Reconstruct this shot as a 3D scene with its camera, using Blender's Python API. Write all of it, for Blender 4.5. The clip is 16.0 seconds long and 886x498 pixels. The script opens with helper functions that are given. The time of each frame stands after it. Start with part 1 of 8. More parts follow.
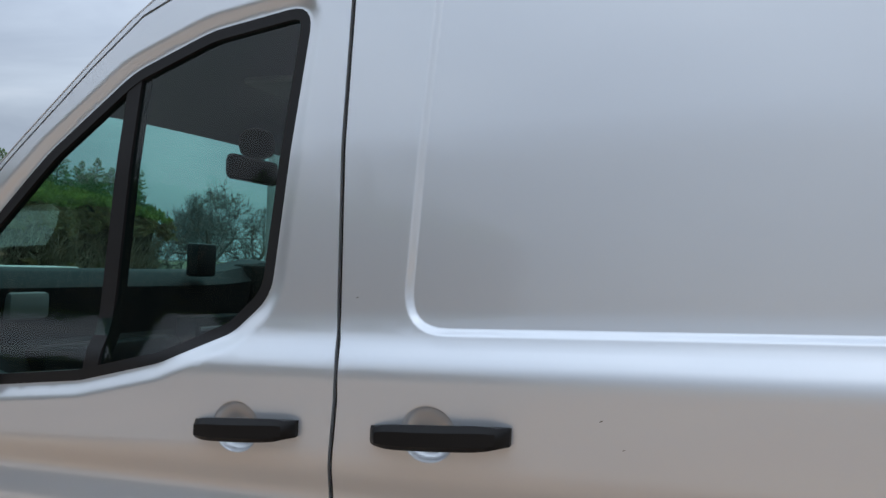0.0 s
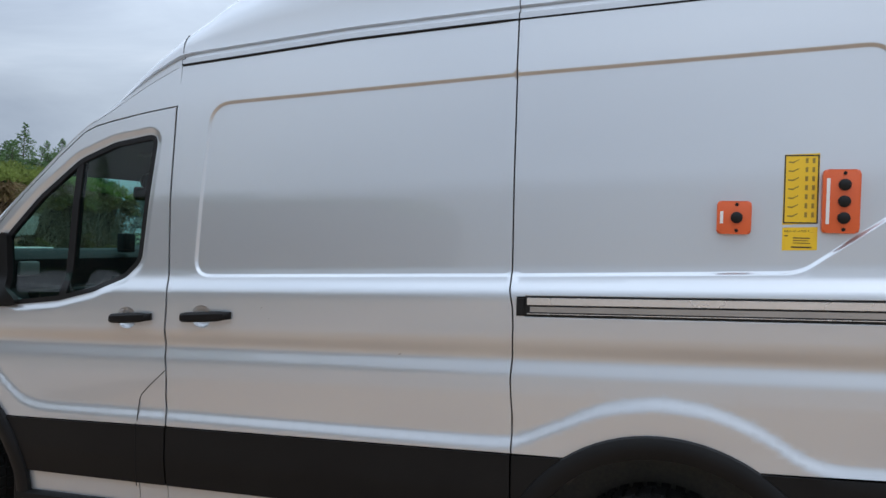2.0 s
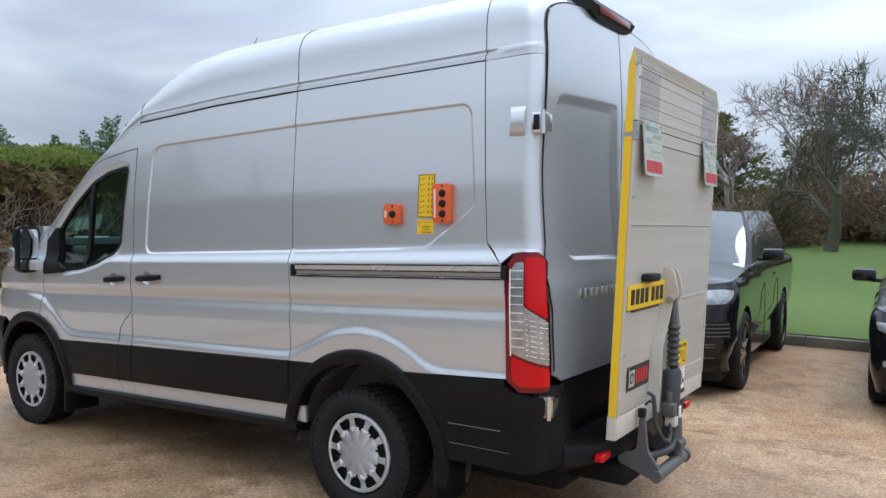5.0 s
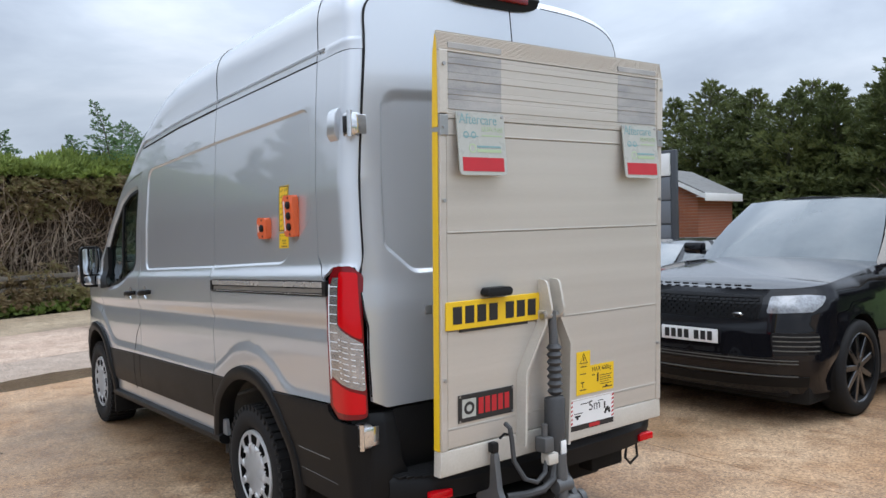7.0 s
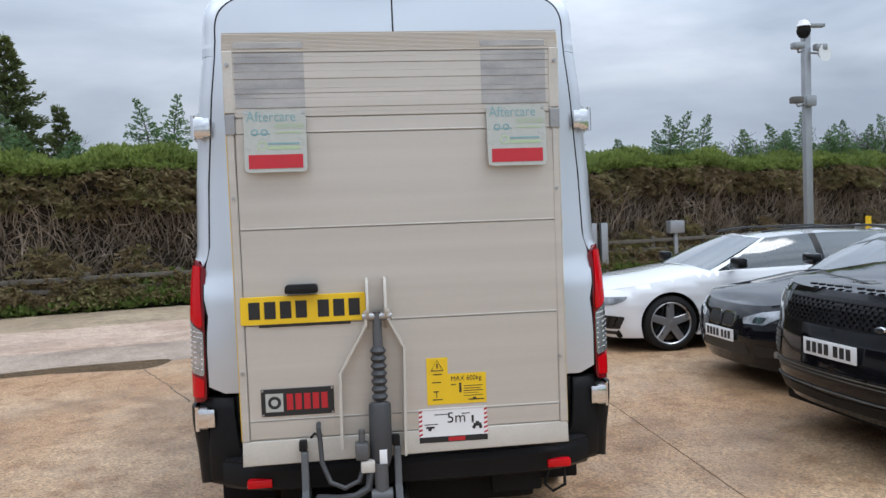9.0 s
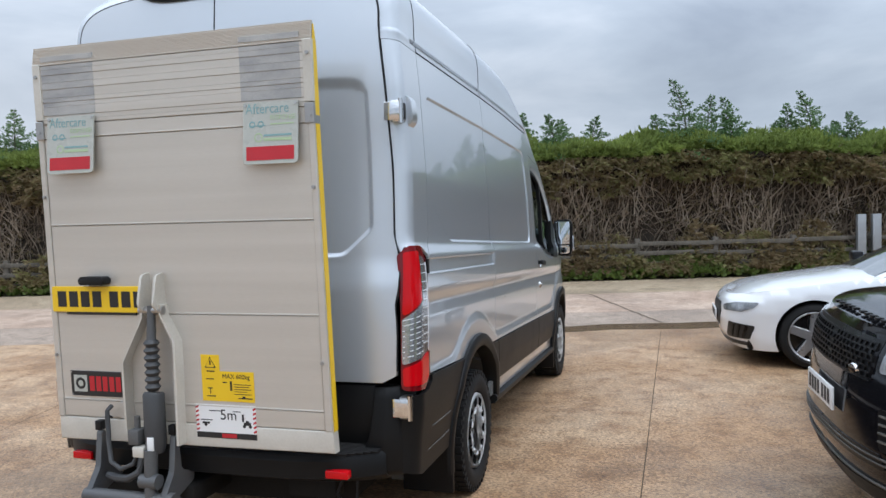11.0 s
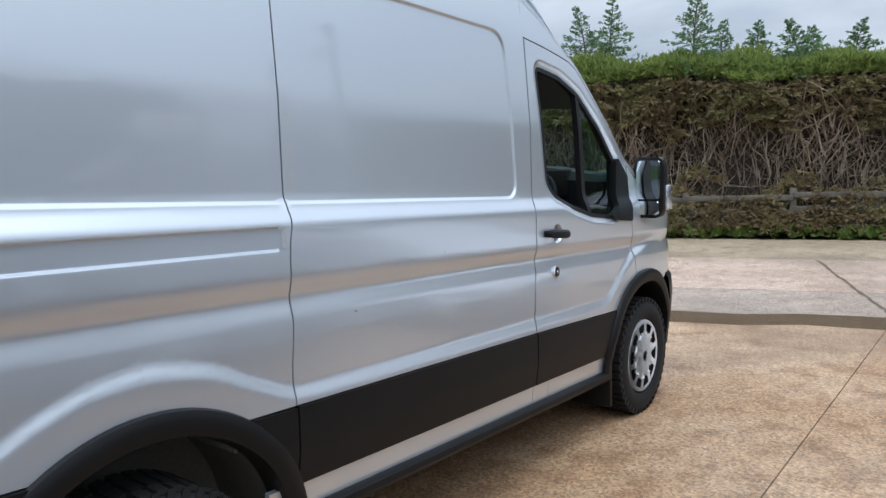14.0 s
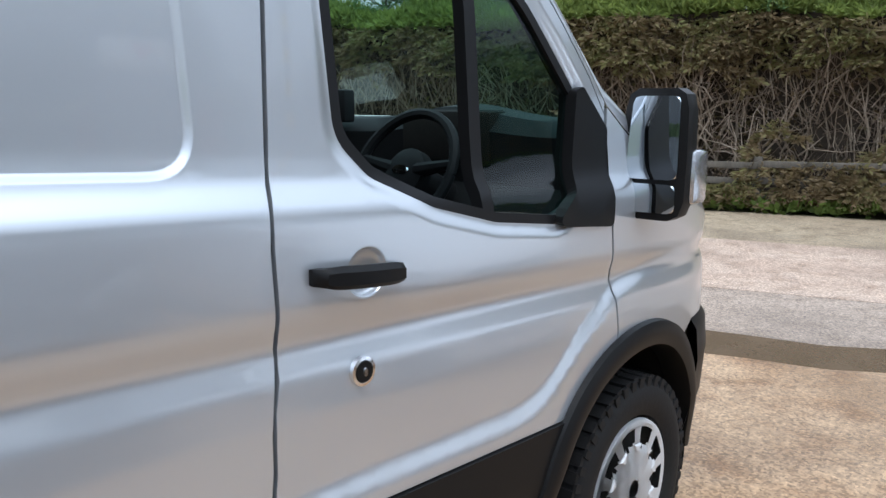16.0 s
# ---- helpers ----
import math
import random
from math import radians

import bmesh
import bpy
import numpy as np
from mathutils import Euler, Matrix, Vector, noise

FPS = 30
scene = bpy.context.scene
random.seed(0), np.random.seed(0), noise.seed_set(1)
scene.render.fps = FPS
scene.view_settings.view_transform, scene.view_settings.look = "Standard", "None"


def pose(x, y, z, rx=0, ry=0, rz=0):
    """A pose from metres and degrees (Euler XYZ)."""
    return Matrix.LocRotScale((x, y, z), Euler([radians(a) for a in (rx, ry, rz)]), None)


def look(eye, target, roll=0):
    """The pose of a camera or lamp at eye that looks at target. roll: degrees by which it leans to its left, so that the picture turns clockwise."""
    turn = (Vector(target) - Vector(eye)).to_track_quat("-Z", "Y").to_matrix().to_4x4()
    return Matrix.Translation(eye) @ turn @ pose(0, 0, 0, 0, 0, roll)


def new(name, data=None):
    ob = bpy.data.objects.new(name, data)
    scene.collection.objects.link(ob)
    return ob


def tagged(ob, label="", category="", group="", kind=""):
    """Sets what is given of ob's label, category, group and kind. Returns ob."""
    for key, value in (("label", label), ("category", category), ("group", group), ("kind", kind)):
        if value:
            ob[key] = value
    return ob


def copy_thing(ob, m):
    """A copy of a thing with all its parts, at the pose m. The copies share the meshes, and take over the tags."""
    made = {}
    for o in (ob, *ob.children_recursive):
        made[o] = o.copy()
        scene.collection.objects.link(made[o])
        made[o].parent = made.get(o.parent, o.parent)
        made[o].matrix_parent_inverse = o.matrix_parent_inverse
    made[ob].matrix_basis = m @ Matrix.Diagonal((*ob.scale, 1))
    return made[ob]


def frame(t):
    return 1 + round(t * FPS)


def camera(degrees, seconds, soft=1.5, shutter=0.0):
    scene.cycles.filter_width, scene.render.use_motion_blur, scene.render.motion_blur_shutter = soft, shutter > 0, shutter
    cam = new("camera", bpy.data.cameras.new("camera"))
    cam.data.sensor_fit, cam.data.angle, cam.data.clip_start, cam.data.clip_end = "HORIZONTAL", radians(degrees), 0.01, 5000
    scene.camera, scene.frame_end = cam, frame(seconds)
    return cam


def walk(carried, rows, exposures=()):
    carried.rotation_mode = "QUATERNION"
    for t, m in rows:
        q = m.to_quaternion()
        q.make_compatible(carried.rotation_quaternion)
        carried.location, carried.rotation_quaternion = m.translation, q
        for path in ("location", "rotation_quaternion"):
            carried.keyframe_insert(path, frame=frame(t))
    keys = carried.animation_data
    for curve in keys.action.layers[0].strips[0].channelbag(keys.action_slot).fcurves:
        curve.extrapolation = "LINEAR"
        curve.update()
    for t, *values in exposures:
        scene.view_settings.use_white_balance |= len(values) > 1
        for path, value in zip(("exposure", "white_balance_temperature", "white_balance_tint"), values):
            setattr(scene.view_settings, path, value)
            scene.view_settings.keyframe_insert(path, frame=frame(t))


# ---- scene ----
cam = camera(59.0, 16.0)
PATH = [
    (0, (1.962, -2.198, 1.49), (1.228, -0.338, 1.535), 1.9),
    (0.5, (2.212, -2.677, 1.528), (1.519, -0.801, 1.525), 1.3),
    (1, (2.578, -3.082, 1.545), (1.915, -1.195, 1.523), 1.7),
    (1.5, (2.999, -3.45, 1.561), (2.336, -1.563, 1.523), 1.7),
    (2, (3.474, -3.702, 1.559), (2.808, -1.816, 1.533), 1.6),
    (2.5, (3.863, -3.991, 1.603), (3.207, -2.102, 1.569), 1.5),
    (3, (4.293, -4.186, 1.62), (3.579, -2.319, 1.58), 1.2),
    (3.5, (4.732, -4.352, 1.625), (3.92, -2.524, 1.573), 1.1),
    (3.7, (4.903, -4.389, 1.617), (4.047, -2.583, 1.564), 1.2),
    (5.8, (6.622, -3.887, 1.634), (5.357, -2.34, 1.561), -0.2),
    (6, (6.75, -3.712, 1.638), (5.438, -2.204, 1.568), -0.5),
    (6.5, (7.06, -3.212, 1.645), (5.609, -1.837, 1.579), -1.2),
    (7, (7.3, -2.652, 1.662), (5.7, -1.454, 1.593), -1.6),
    (7.5, (7.56, -2.046, 1.656), (5.818, -1.067, 1.589), -1.9),
    (8, (7.751, -1.442, 1.658), (5.892, -0.708, 1.59), -1.9),
    (8.5, (7.971, -0.834, 1.658), (6.029, -0.36, 1.584), -2.2),
    (9, (8.115, -0.213, 1.633), (6.128, 0.007, 1.556), -2.1),
    (9.5, (8.176, 0.434, 1.627), (6.177, 0.427, 1.552), -2.1),
    (10, (8.127, 1.076, 1.62), (6.14, 0.861, 1.537), -1.8),
    (10.2, (8.09, 1.331, 1.629), (6.114, 1.036, 1.546), -1.7),
    (12.3, (6.567, 2.759, 1.569), (4.806, 1.822, 1.429), -1.5),
    (12.5, (6.35, 2.778, 1.551), (4.613, 1.798, 1.399), -1.5),
    (13, (5.7, 2.76, 1.569), (4.019, 1.692, 1.381), -1.4),
    (13.5, (5.06, 2.774, 1.584), (3.429, 1.637, 1.37), -1.6),
    (14, (4.414, 2.801, 1.557), (2.826, 1.607, 1.328), -1.5),
    (14.5, (3.775, 2.718, 1.55), (2.216, 1.489, 1.302), -1.1),
    (15, (3.158, 2.539, 1.539), (1.621, 1.288, 1.269), -0.3),
    (15.5, (2.59, 2.298, 1.513), (1.071, 1.029, 1.221), 0.4),
    (16, (2.035, 2.019, 1.477), (0.565, 0.709, 1.125), 0.4),
]
LOOKS = [(0, -0.04, 6060, 10), (1.5, 0.0, 6060, 10), (3.5, 0.10, 6050, 10), (6.5, 0.24, 6080, 11), (9, 0.09, 6090, 11), (10.2, 0.10, 6050, 10), (12.5, 0.17, 6010, 10), (14.5, 0.27, 5960, 10), (16, 0.32, 5950, 10)]
walk(cam, [(t, look(eye, target, roll)) for t, eye, target, roll in PATH], LOOKS)

# ---- world, sun, exposure ----
world = bpy.data.worlds.new("overcast_sky")
scene.world = world
world.use_nodes = True
wn, wl = world.node_tree.nodes, world.node_tree.links
wn.clear()
w_out = wn.new("ShaderNodeOutputWorld")
w_bg = wn.new("ShaderNodeBackground")
w_sky = wn.new("ShaderNodeTexSky")
w_sky.sky_type, w_sky.sun_disc = "NISHITA", False
w_sky.sun_elevation, w_sky.sun_rotation = radians(48), radians(150)
w_sky.dust_density, w_sky.air_density = 3.0, 1.0
w_tc = wn.new("ShaderNodeTexCoord")
w_map = wn.new("ShaderNodeMapping")
w_map.inputs["Scale"].default_value = (1.0, 1.0, 3.2)
w_n1 = wn.new("ShaderNodeTexNoise")
w_n1.inputs["Scale"].default_value, w_n1.inputs["Detail"].default_value = 2.3, 7.0
w_n1.inputs["Roughness"].default_value, w_n1.inputs["Distortion"].default_value = 0.52, 0.35
w_ramp = wn.new("ShaderNodeValToRGB")
w_ramp.color_ramp.elements[0].position, w_ramp.color_ramp.elements[0].color = 0.34, (0.44, 0.495, 0.575, 1)
w_ramp.color_ramp.elements[1].position, w_ramp.color_ramp.elements[1].color = 0.72, (0.88, 0.925, 0.98, 1)
w_mid = w_ramp.color_ramp.elements.new(0.52)
w_mid.color = (0.61, 0.675, 0.75, 1)
w_mix = wn.new("ShaderNodeMixRGB")
w_mix.inputs["Fac"].default_value = 0.93
w_sc = wn.new("ShaderNodeMixRGB")
w_sc.blend_type = "MULTIPLY"
w_sc.inputs["Fac"].default_value = 1.0
w_sc.inputs["Color2"].default_value = (0.10, 0.10, 0.10, 1)
wl.new(w_tc.outputs["Generated"], w_map.inputs["Vector"])
wl.new(w_map.outputs["Vector"], w_n1.inputs["Vector"])
wl.new(w_n1.outputs["Fac"], w_ramp.inputs["Fac"])
wl.new(w_sky.outputs["Color"], w_sc.inputs["Color1"])
wl.new(w_sc.outputs["Color"], w_mix.inputs["Color1"])
wl.new(w_ramp.outputs["Color"], w_mix.inputs["Color2"])
w_sep = wn.new("ShaderNodeSeparateXYZ")
w_hi = wn.new("ShaderNodeMapRange")
w_hi.inputs["From Min"].default_value, w_hi.inputs["From Max"].default_value = 0.15, 0.80
w_hi.inputs["To Min"].default_value, w_hi.inputs["To Max"].default_value = 0.86, 2.65
wl.new(w_tc.outputs["Generated"], w_sep.inputs["Vector"])
wl.new(w_sep.outputs["Z"], w_hi.inputs["Value"])
w_dot = wn.new("ShaderNodeVectorMath")
w_dot.operation = "DOT_PRODUCT"
w_dot.inputs[1].default_value = (0.6, 0.8, 0.0)
w_side, w_str = wn.new("ShaderNodeMath"), wn.new("ShaderNodeMath")
w_side.operation, w_str.operation = "MULTIPLY_ADD", "MULTIPLY"
w_side.inputs[1].default_value, w_side.inputs[2].default_value = 0.14, 1.0
wl.new(w_tc.outputs["Generated"], w_dot.inputs[0])
wl.new(w_dot.outputs["Value"], w_side.inputs[0])
wl.new(w_side.outputs[0], w_str.inputs[0])
wl.new(w_hi.outputs["Result"], w_str.inputs[1])
wl.new(w_str.outputs[0], w_bg.inputs["Strength"])
wl.new(w_mix.outputs["Color"], w_bg.inputs["Color"])
wl.new(w_bg.outputs["Background"], w_out.inputs["Surface"])

sun = new("sun", bpy.data.lights.new("sun", "SUN"))
sun.data.energy, sun.data.angle, sun.data.color = 0.9, radians(25), (1.0, 0.96, 0.9)
sun.matrix_world = look((6.5, 4.0, 12), (3.0, 0, 0))

# ---- materials ----


def surf(name, col, rough=0.5, metal=0.0, col2=None, scale=3.0, grain=60.0, var=0.25, bump=0.0, coat=0.0,
         rvar=0.1, spec=0.5, stretch=(1, 1, 1), islands=False, bdist=0.01, aniso=0.0):
    """A painted, plastic, stone or metal surface with variation at two scales."""
    m = bpy.data.materials.new(name)
    m.use_nodes = True
    n, l = m.node_tree.nodes, m.node_tree.links
    b = n["Principled BSDF"]
    b.inputs["Metallic"].default_value = metal
    b.inputs["Coat Weight"].default_value = coat
    b.inputs["Coat Roughness"].default_value = 0.04
    b.inputs["Specular IOR Level"].default_value = spec
    tc, mp = n.new("ShaderNodeTexCoord"), n.new("ShaderNodeMapping")
    mp.inputs["Scale"].default_value = stretch
    l.new(tc.outputs["Object"], mp.inputs["Vector"])
    big, small = n.new("ShaderNodeTexNoise"), n.new("ShaderNodeTexNoise")
    for tex, s, d in ((big, scale, 5.0), (small, grain, 3.0)):
        tex.inputs["Scale"].default_value, tex.inputs["Detail"].default_value = s, d
        l.new(mp.outputs["Vector"], tex.inputs["Vector"])
    c2 = col2 if col2 else tuple(c * 0.7 for c in col)
    mixf = n.new("ShaderNodeMath")
    mixf.operation = "ADD"
    g1, g2 = n.new("ShaderNodeMapRange"), n.new("ShaderNodeMapRange")
    g1.inputs["From Min"].default_value, g1.inputs["From Max"].default_value = 0.3, 0.7
    g1.inputs["To Max"].default_value = var
    g2.inputs["From Min"].default_value, g2.inputs["From Max"].default_value = 0.3, 0.7
    g2.inputs["To Max"].default_value = var * 0.6
    l.new(big.outputs["Fac"], g1.inputs["Value"])
    l.new(small.outputs["Fac"], g2.inputs["Value"])
    l.new(g1.outputs["Result"], mixf.inputs[0])
    l.new(g2.outputs["Result"], mixf.inputs[1])
    mix = n.new("ShaderNodeMixRGB")
    mix.inputs["Color1"].default_value, mix.inputs["Color2"].default_value = (*col, 1), (*c2, 1)
    if islands:
        geo = n.new("ShaderNodeNewGeometry")
        ad = n.new("ShaderNodeMath")
        ad.operation = "MULTIPLY_ADD"
        ad.inputs[1].default_value = islands
        l.new(geo.outputs["Random Per Island"], ad.inputs[0])
        l.new(mixf.outputs[0], ad.inputs[2])
        l.new(ad.outputs[0], mix.inputs["Fac"])
    else:
        l.new(mixf.outputs[0], mix.inputs["Fac"])
    l.new(mix.outputs["Color"], b.inputs["Base Color"])
    rr = n.new("ShaderNodeMapRange")
    rr.inputs["To Min"].default_value, rr.inputs["To Max"].default_value = max(0.02, rough - rvar), min(1.0, rough + rvar)
    l.new(big.outputs["Fac"], rr.inputs["Value"])
    l.new(rr.outputs["Result"], b.inputs["Roughness"])
    if bump:
        bp = n.new("ShaderNodeBump")
        bp.inputs["Strength"].default_value, bp.inputs["Distance"].default_value = bump, bdist
        l.new(small.outputs["Fac"], bp.inputs["Height"])
        l.new(bp.outputs["Normal"], b.inputs["Normal"])
    return m


def glassy(name, col, rough=0.0, alpha_tint=0.0, ior=1.45):
    """Thin glass: mostly clear, with a Fresnel gloss."""
    m = bpy.data.materials.new(name)
    m.use_nodes = True
    n, l = m.node_tree.nodes, m.node_tree.links
    n.clear()
    out, tr, gl, mx, fr = (n.new(k) for k in ("ShaderNodeOutputMaterial", "ShaderNodeBsdfTransparent", "ShaderNodeBsdfGlossy", "ShaderNodeMixShader", "ShaderNodeLayerWeight"))
    tr.inputs["Color"].default_value = (*col, 1)
    gl.inputs["Roughness"].default_value = rough
    fr.inputs["Blend"].default_value = 0.5
    pw, ma = n.new("ShaderNodeMath"), n.new("ShaderNodeMath")
    pw.operation, ma.operation = "POWER", "MULTIPLY_ADD"
    pw.inputs[1].default_value = 4.0
    ma.inputs[1].default_value, ma.inputs[2].default_value = 0.6, 0.045
    l.new(fr.outputs["Facing"], pw.inputs[0])
    l.new(pw.outputs[0], ma.inputs[0])
    l.new(ma.outputs[0], mx.inputs["Fac"])
    l.new(tr.outputs["BSDF"], mx.inputs[1])
    l.new(gl.outputs["BSDF"], mx.inputs[2])
    l.new(mx.outputs["Shader"], out.inputs["Surface"])
    return m


def clear_plastic(name, col, rough=0.08, spec=0.6, trans=0.0):
    m = surf(name, col, rough, var=0.15, rvar=0.03, spec=spec * 0.6, coat=0.2)
    m.node_tree.nodes["Principled BSDF"].inputs["Transmission Weight"].default_value = trans
    return m


def leafy(name, col, col2, scale=0.9, grain=14, islands=0.5, clear=0.42):
    """Foliage that lets part of the light through."""
    m = surf(name, col, 0.6, 0, col2, scale, grain, 0.8, islands=islands, spec=0.3)
    n, l = m.node_tree.nodes, m.node_tree.links
    b, out = n["Principled BSDF"], n["Material Output"]
    tl, mx = n.new("ShaderNodeBsdfTranslucent"), n.new("ShaderNodeMixShader")
    src = b.inputs["Base Color"].links[0].from_socket
    l.new(src, tl.inputs["Color"])
    mx.inputs["Fac"].default_value = clear
    l.new(b.outputs["BSDF"], mx.inputs[1])
    l.new(tl.outputs["BSDF"], mx.inputs[2])
    l.new(mx.outputs["Shader"], out.inputs["Surface"])
    return m


M_SILVER = surf("silver_metallic_paint", (0.565, 0.592, 0.622), 0.31, 0.6, (0.55, 0.578, 0.608), 1.5, 30, 0.2, coat=1.0, rvar=0.02)
M_SILVER.node_tree.nodes["Principled BSDF"].inputs["Coat IOR"].default_value = 1.72
M_SILVER.node_tree.nodes["Principled BSDF"].inputs["Coat Roughness"].default_value = 0.015
M_CLAD = surf("black_grained_plastic", (0.007, 0.007, 0.0075), 0.42, 0, (0.012, 0.0115, 0.011), 4, 700, 0.5, bump=0.08, rvar=0.06, bdist=0.001, spec=0.15)
M_BLACK = surf("black_rubber", (0.007, 0.007, 0.008), 0.5, 0, (0.012, 0.012, 0.012), 6, 200, 0.4, spec=0.25)
M_TYRE = surf("tyre_rubber", (0.011, 0.011, 0.012), 0.7, 0, (0.022, 0.021, 0.019), 5, 90, 0.45, bump=0.1, spec=0.2)
M_DARK = surf("dark_underbody", (0.009, 0.009, 0.009), 0.85, 0, (0.018, 0.016, 0.014), 4, 60, 0.6, spec=0.15)
M_LINER = surf("grey_arch_liner", (0.07, 0.07, 0.07), 0.8, 0, (0.13, 0.12, 0.10), 5, 80, 0.7, bump=0.2)
M_HUB = surf("silver_wheel_cover", (0.70, 0.71, 0.72), 0.42, 0.12, (0.58, 0.57, 0.55), 6, 200, 0.4)
M_STEEL = surf("steel", (0.45, 0.45, 0.45), 0.35, 0.9, (0.3, 0.29, 0.28), 8, 150, 0.4)
M_RAIL = surf("steel_rail", (0.80, 0.79, 0.78), 0.26, 0.7, (0.62, 0.60, 0.57), 3, 100, 0.5)
M_REDLENS = clear_plastic("red_lens", (0.56, 0.002, 0.006), 0.07, 0.4)
M_DKRED = clear_plastic("dark_red_lens", (0.17, 0.004, 0.008), 0.1)
M_CLEARLENS = surf("clear_lens", (0.60, 0.61, 0.62), 0.22, 0.75, (0.30, 0.30, 0.31), 22, 90, 0.8, coat=1.0, rvar=0.08)
M_LENSBAR = clear_plastic("lens_rib", (0.85, 0.86, 0.87), 0.15)
M_ORANGE = surf("orange_plastic", (0.72, 0.13, 0.035), 0.38, 0, (0.6, 0.1, 0.03), 12, 200, 0.4)
M_YELLOW = surf("yellow_film", (0.80, 0.52, 0.01), 0.4, 0, (0.72, 0.46, 0.01), 10, 200, 0.3)
M_WHITE = surf("white_film", (0.78, 0.78, 0.77), 0.4, 0, (0.7, 0.7, 0.69), 10, 200, 0.3)
M_FAINT = surf("faded_black_ink", (0.22, 0.15, 0.02), 0.5, 0, (0.35, 0.24, 0.02), 30, 200, 0.5)
M_INK = surf("black_ink", (0.012, 0.012, 0.013), 0.5, 0, (0.02, 0.02, 0.02), 10, 200, 0.3)
M_RED = surf("red_film", (0.47, 0.013, 0.022), 0.4, 0, (0.36, 0.010, 0.018), 10, 200, 0.3)
M_ALU = surf("raw_aluminium", (0.62, 0.585, 0.53), 0.46, 0.45, (0.50, 0.465, 0.41), 1.3, 160, 0.6, bump=0.03, stretch=(1, 0.25, 9), rvar=0.05)
M_ALUDK = surf("worn_grip_grey", (0.25, 0.255, 0.265), 0.55, 0.2, (0.46, 0.45, 0.43), 6, 120, 0.8, stretch=(1, 1, 3))
M_CREAM = surf("cream_paint", (0.60, 0.57, 0.51), 0.45, 0.1, (0.45, 0.42, 0.36), 5, 90, 0.45)
M_GREYSTEEL = surf("grey_painted_steel", (0.075, 0.08, 0.088), 0.5, 0.2, (0.13, 0.125, 0.115), 6, 120, 0.5)
M_RAM = surf("dark_grey_rubber", (0.035, 0.037, 0.040), 0.55, 0, (0.06, 0.06, 0.06), 6, 120, 0.4)
M_PLASTGREY = surf("grey_plastic_flag", (0.44, 0.45, 0.41), 0.28, 0, (0.36, 0.37, 0.33), 7, 100, 0.4)
M_TEAL = surf("teal_ink", (0.17, 0.31, 0.32), 0.5, 0, (0.24, 0.37, 0.37), 20, 200, 0.4)
M_GREENINK = surf("green_ink", (0.36, 0.47, 0.27), 0.5, 0, (0.4, 0.49, 0.32), 20, 200, 0.4)
M_CABGREY = surf("cab_trim_grey", (0.15, 0.155, 0.155), 0.7, 0, (0.12, 0.125, 0.125), 3, 200, 0.3)
M_CABDARK = surf("cab_trim_black", (0.010, 0.011, 0.012), 0.6, 0, (0.02, 0.02, 0.022), 3, 200, 0.4, spec=0.12)
M_SEAT = surf("dark_seat_cloth", (0.035, 0.036, 0.04), 0.9, 0, (0.05, 0.05, 0.055), 6, 40, 0.3)
M_GLASS = glassy("green_tinted_glass", (0.57, 0.80, 0.75))
M_MIRROR = surf("mirror_glass", (0.62, 0.66, 0.70), 0.02, 1.0, (0.58, 0.62, 0.66), 3, 60, 0.1, rvar=0.01)
M_CHROME = surf("chrome", (0.75, 0.75, 0.76), 0.12, 1.0, (0.7, 0.7, 0.71), 6, 60, 0.2, rvar=0.04)
M_DARKBLUE = surf("dark_badge_enamel", (0.010, 0.014, 0.028), 0.15, 0, (0.014, 0.018, 0.034), 6, 60, 0.3, coat=0.6)

# ---- building helpers ----


def mesh_ob(name, verts, faces, material, parent=None, label="", smooth=True, normals=None):
    me = bpy.data.meshes.new(name)
    me.from_pydata([tuple(map(float, v)) for v in verts], [], [tuple(map(int, f)) for f in faces])
    me.materials.append(material)
    if smooth:
        me.polygons.foreach_set("use_smooth", [True] * len(me.polygons))
    me.update()
    if normals is not None:
        me.normals_split_custom_set_from_vertices([tuple(map(float, v)) for v in normals])
    ob = new(name, me)
    if parent is not None:
        ob.parent = parent
    if label:
        ob["label"] = label
    return ob


def part(name, bm, material, parent=None, label="", smooth=True, angle=40):
    """Links a bmesh as one mesh object under a thing or a part."""
    bmesh.ops.recalc_face_normals(bm, faces=bm.faces[:])
    if smooth:
        for f in bm.faces:
            f.smooth = True
        lim = radians(angle)
        for e in bm.edges:
            if len(e.link_faces) == 2 and e.calc_face_angle(0.0) > lim:
                e.smooth = False
    me = bpy.data.meshes.new(name)
    bm.to_mesh(me)
    bm.free()
    me.materials.append(material)
    ob = new(name, me)
    if parent is not None:
        ob.parent = parent
    if label:
        ob["label"] = label
    return ob


def thing(name, label, category, group="", kind="", at=None):
    ob = new(name)
    ob.empty_display_size = 0.2
    if at is not None:
        ob.matrix_world = at
    return tagged(ob, label, category, group, kind)


def box(bm, lo, hi, bevel=0.0, m=None, seg=2):
    """A bevelled box between two corners."""
    lo, hi = Vector(lo), Vector(hi)
    mat4 = Matrix.Translation((lo + hi) / 2) @ Matrix.Diagonal((*(hi - lo), 1))
    if m is not None:
        mat4 = m @ mat4
    vs = bmesh.ops.create_cube(bm, size=1, matrix=mat4)["verts"]
    if bevel:
        es = list({e for v in vs for e in v.link_edges})
        bmesh.ops.bevel(bm, geom=es, offset=bevel, segments=seg, affect="EDGES", profile=0.5)
    return bm


def a_box(lo, hi, bevel=0.0, m=None, seg=2):
    return box(bmesh.new(), lo, hi, bevel, m, seg)


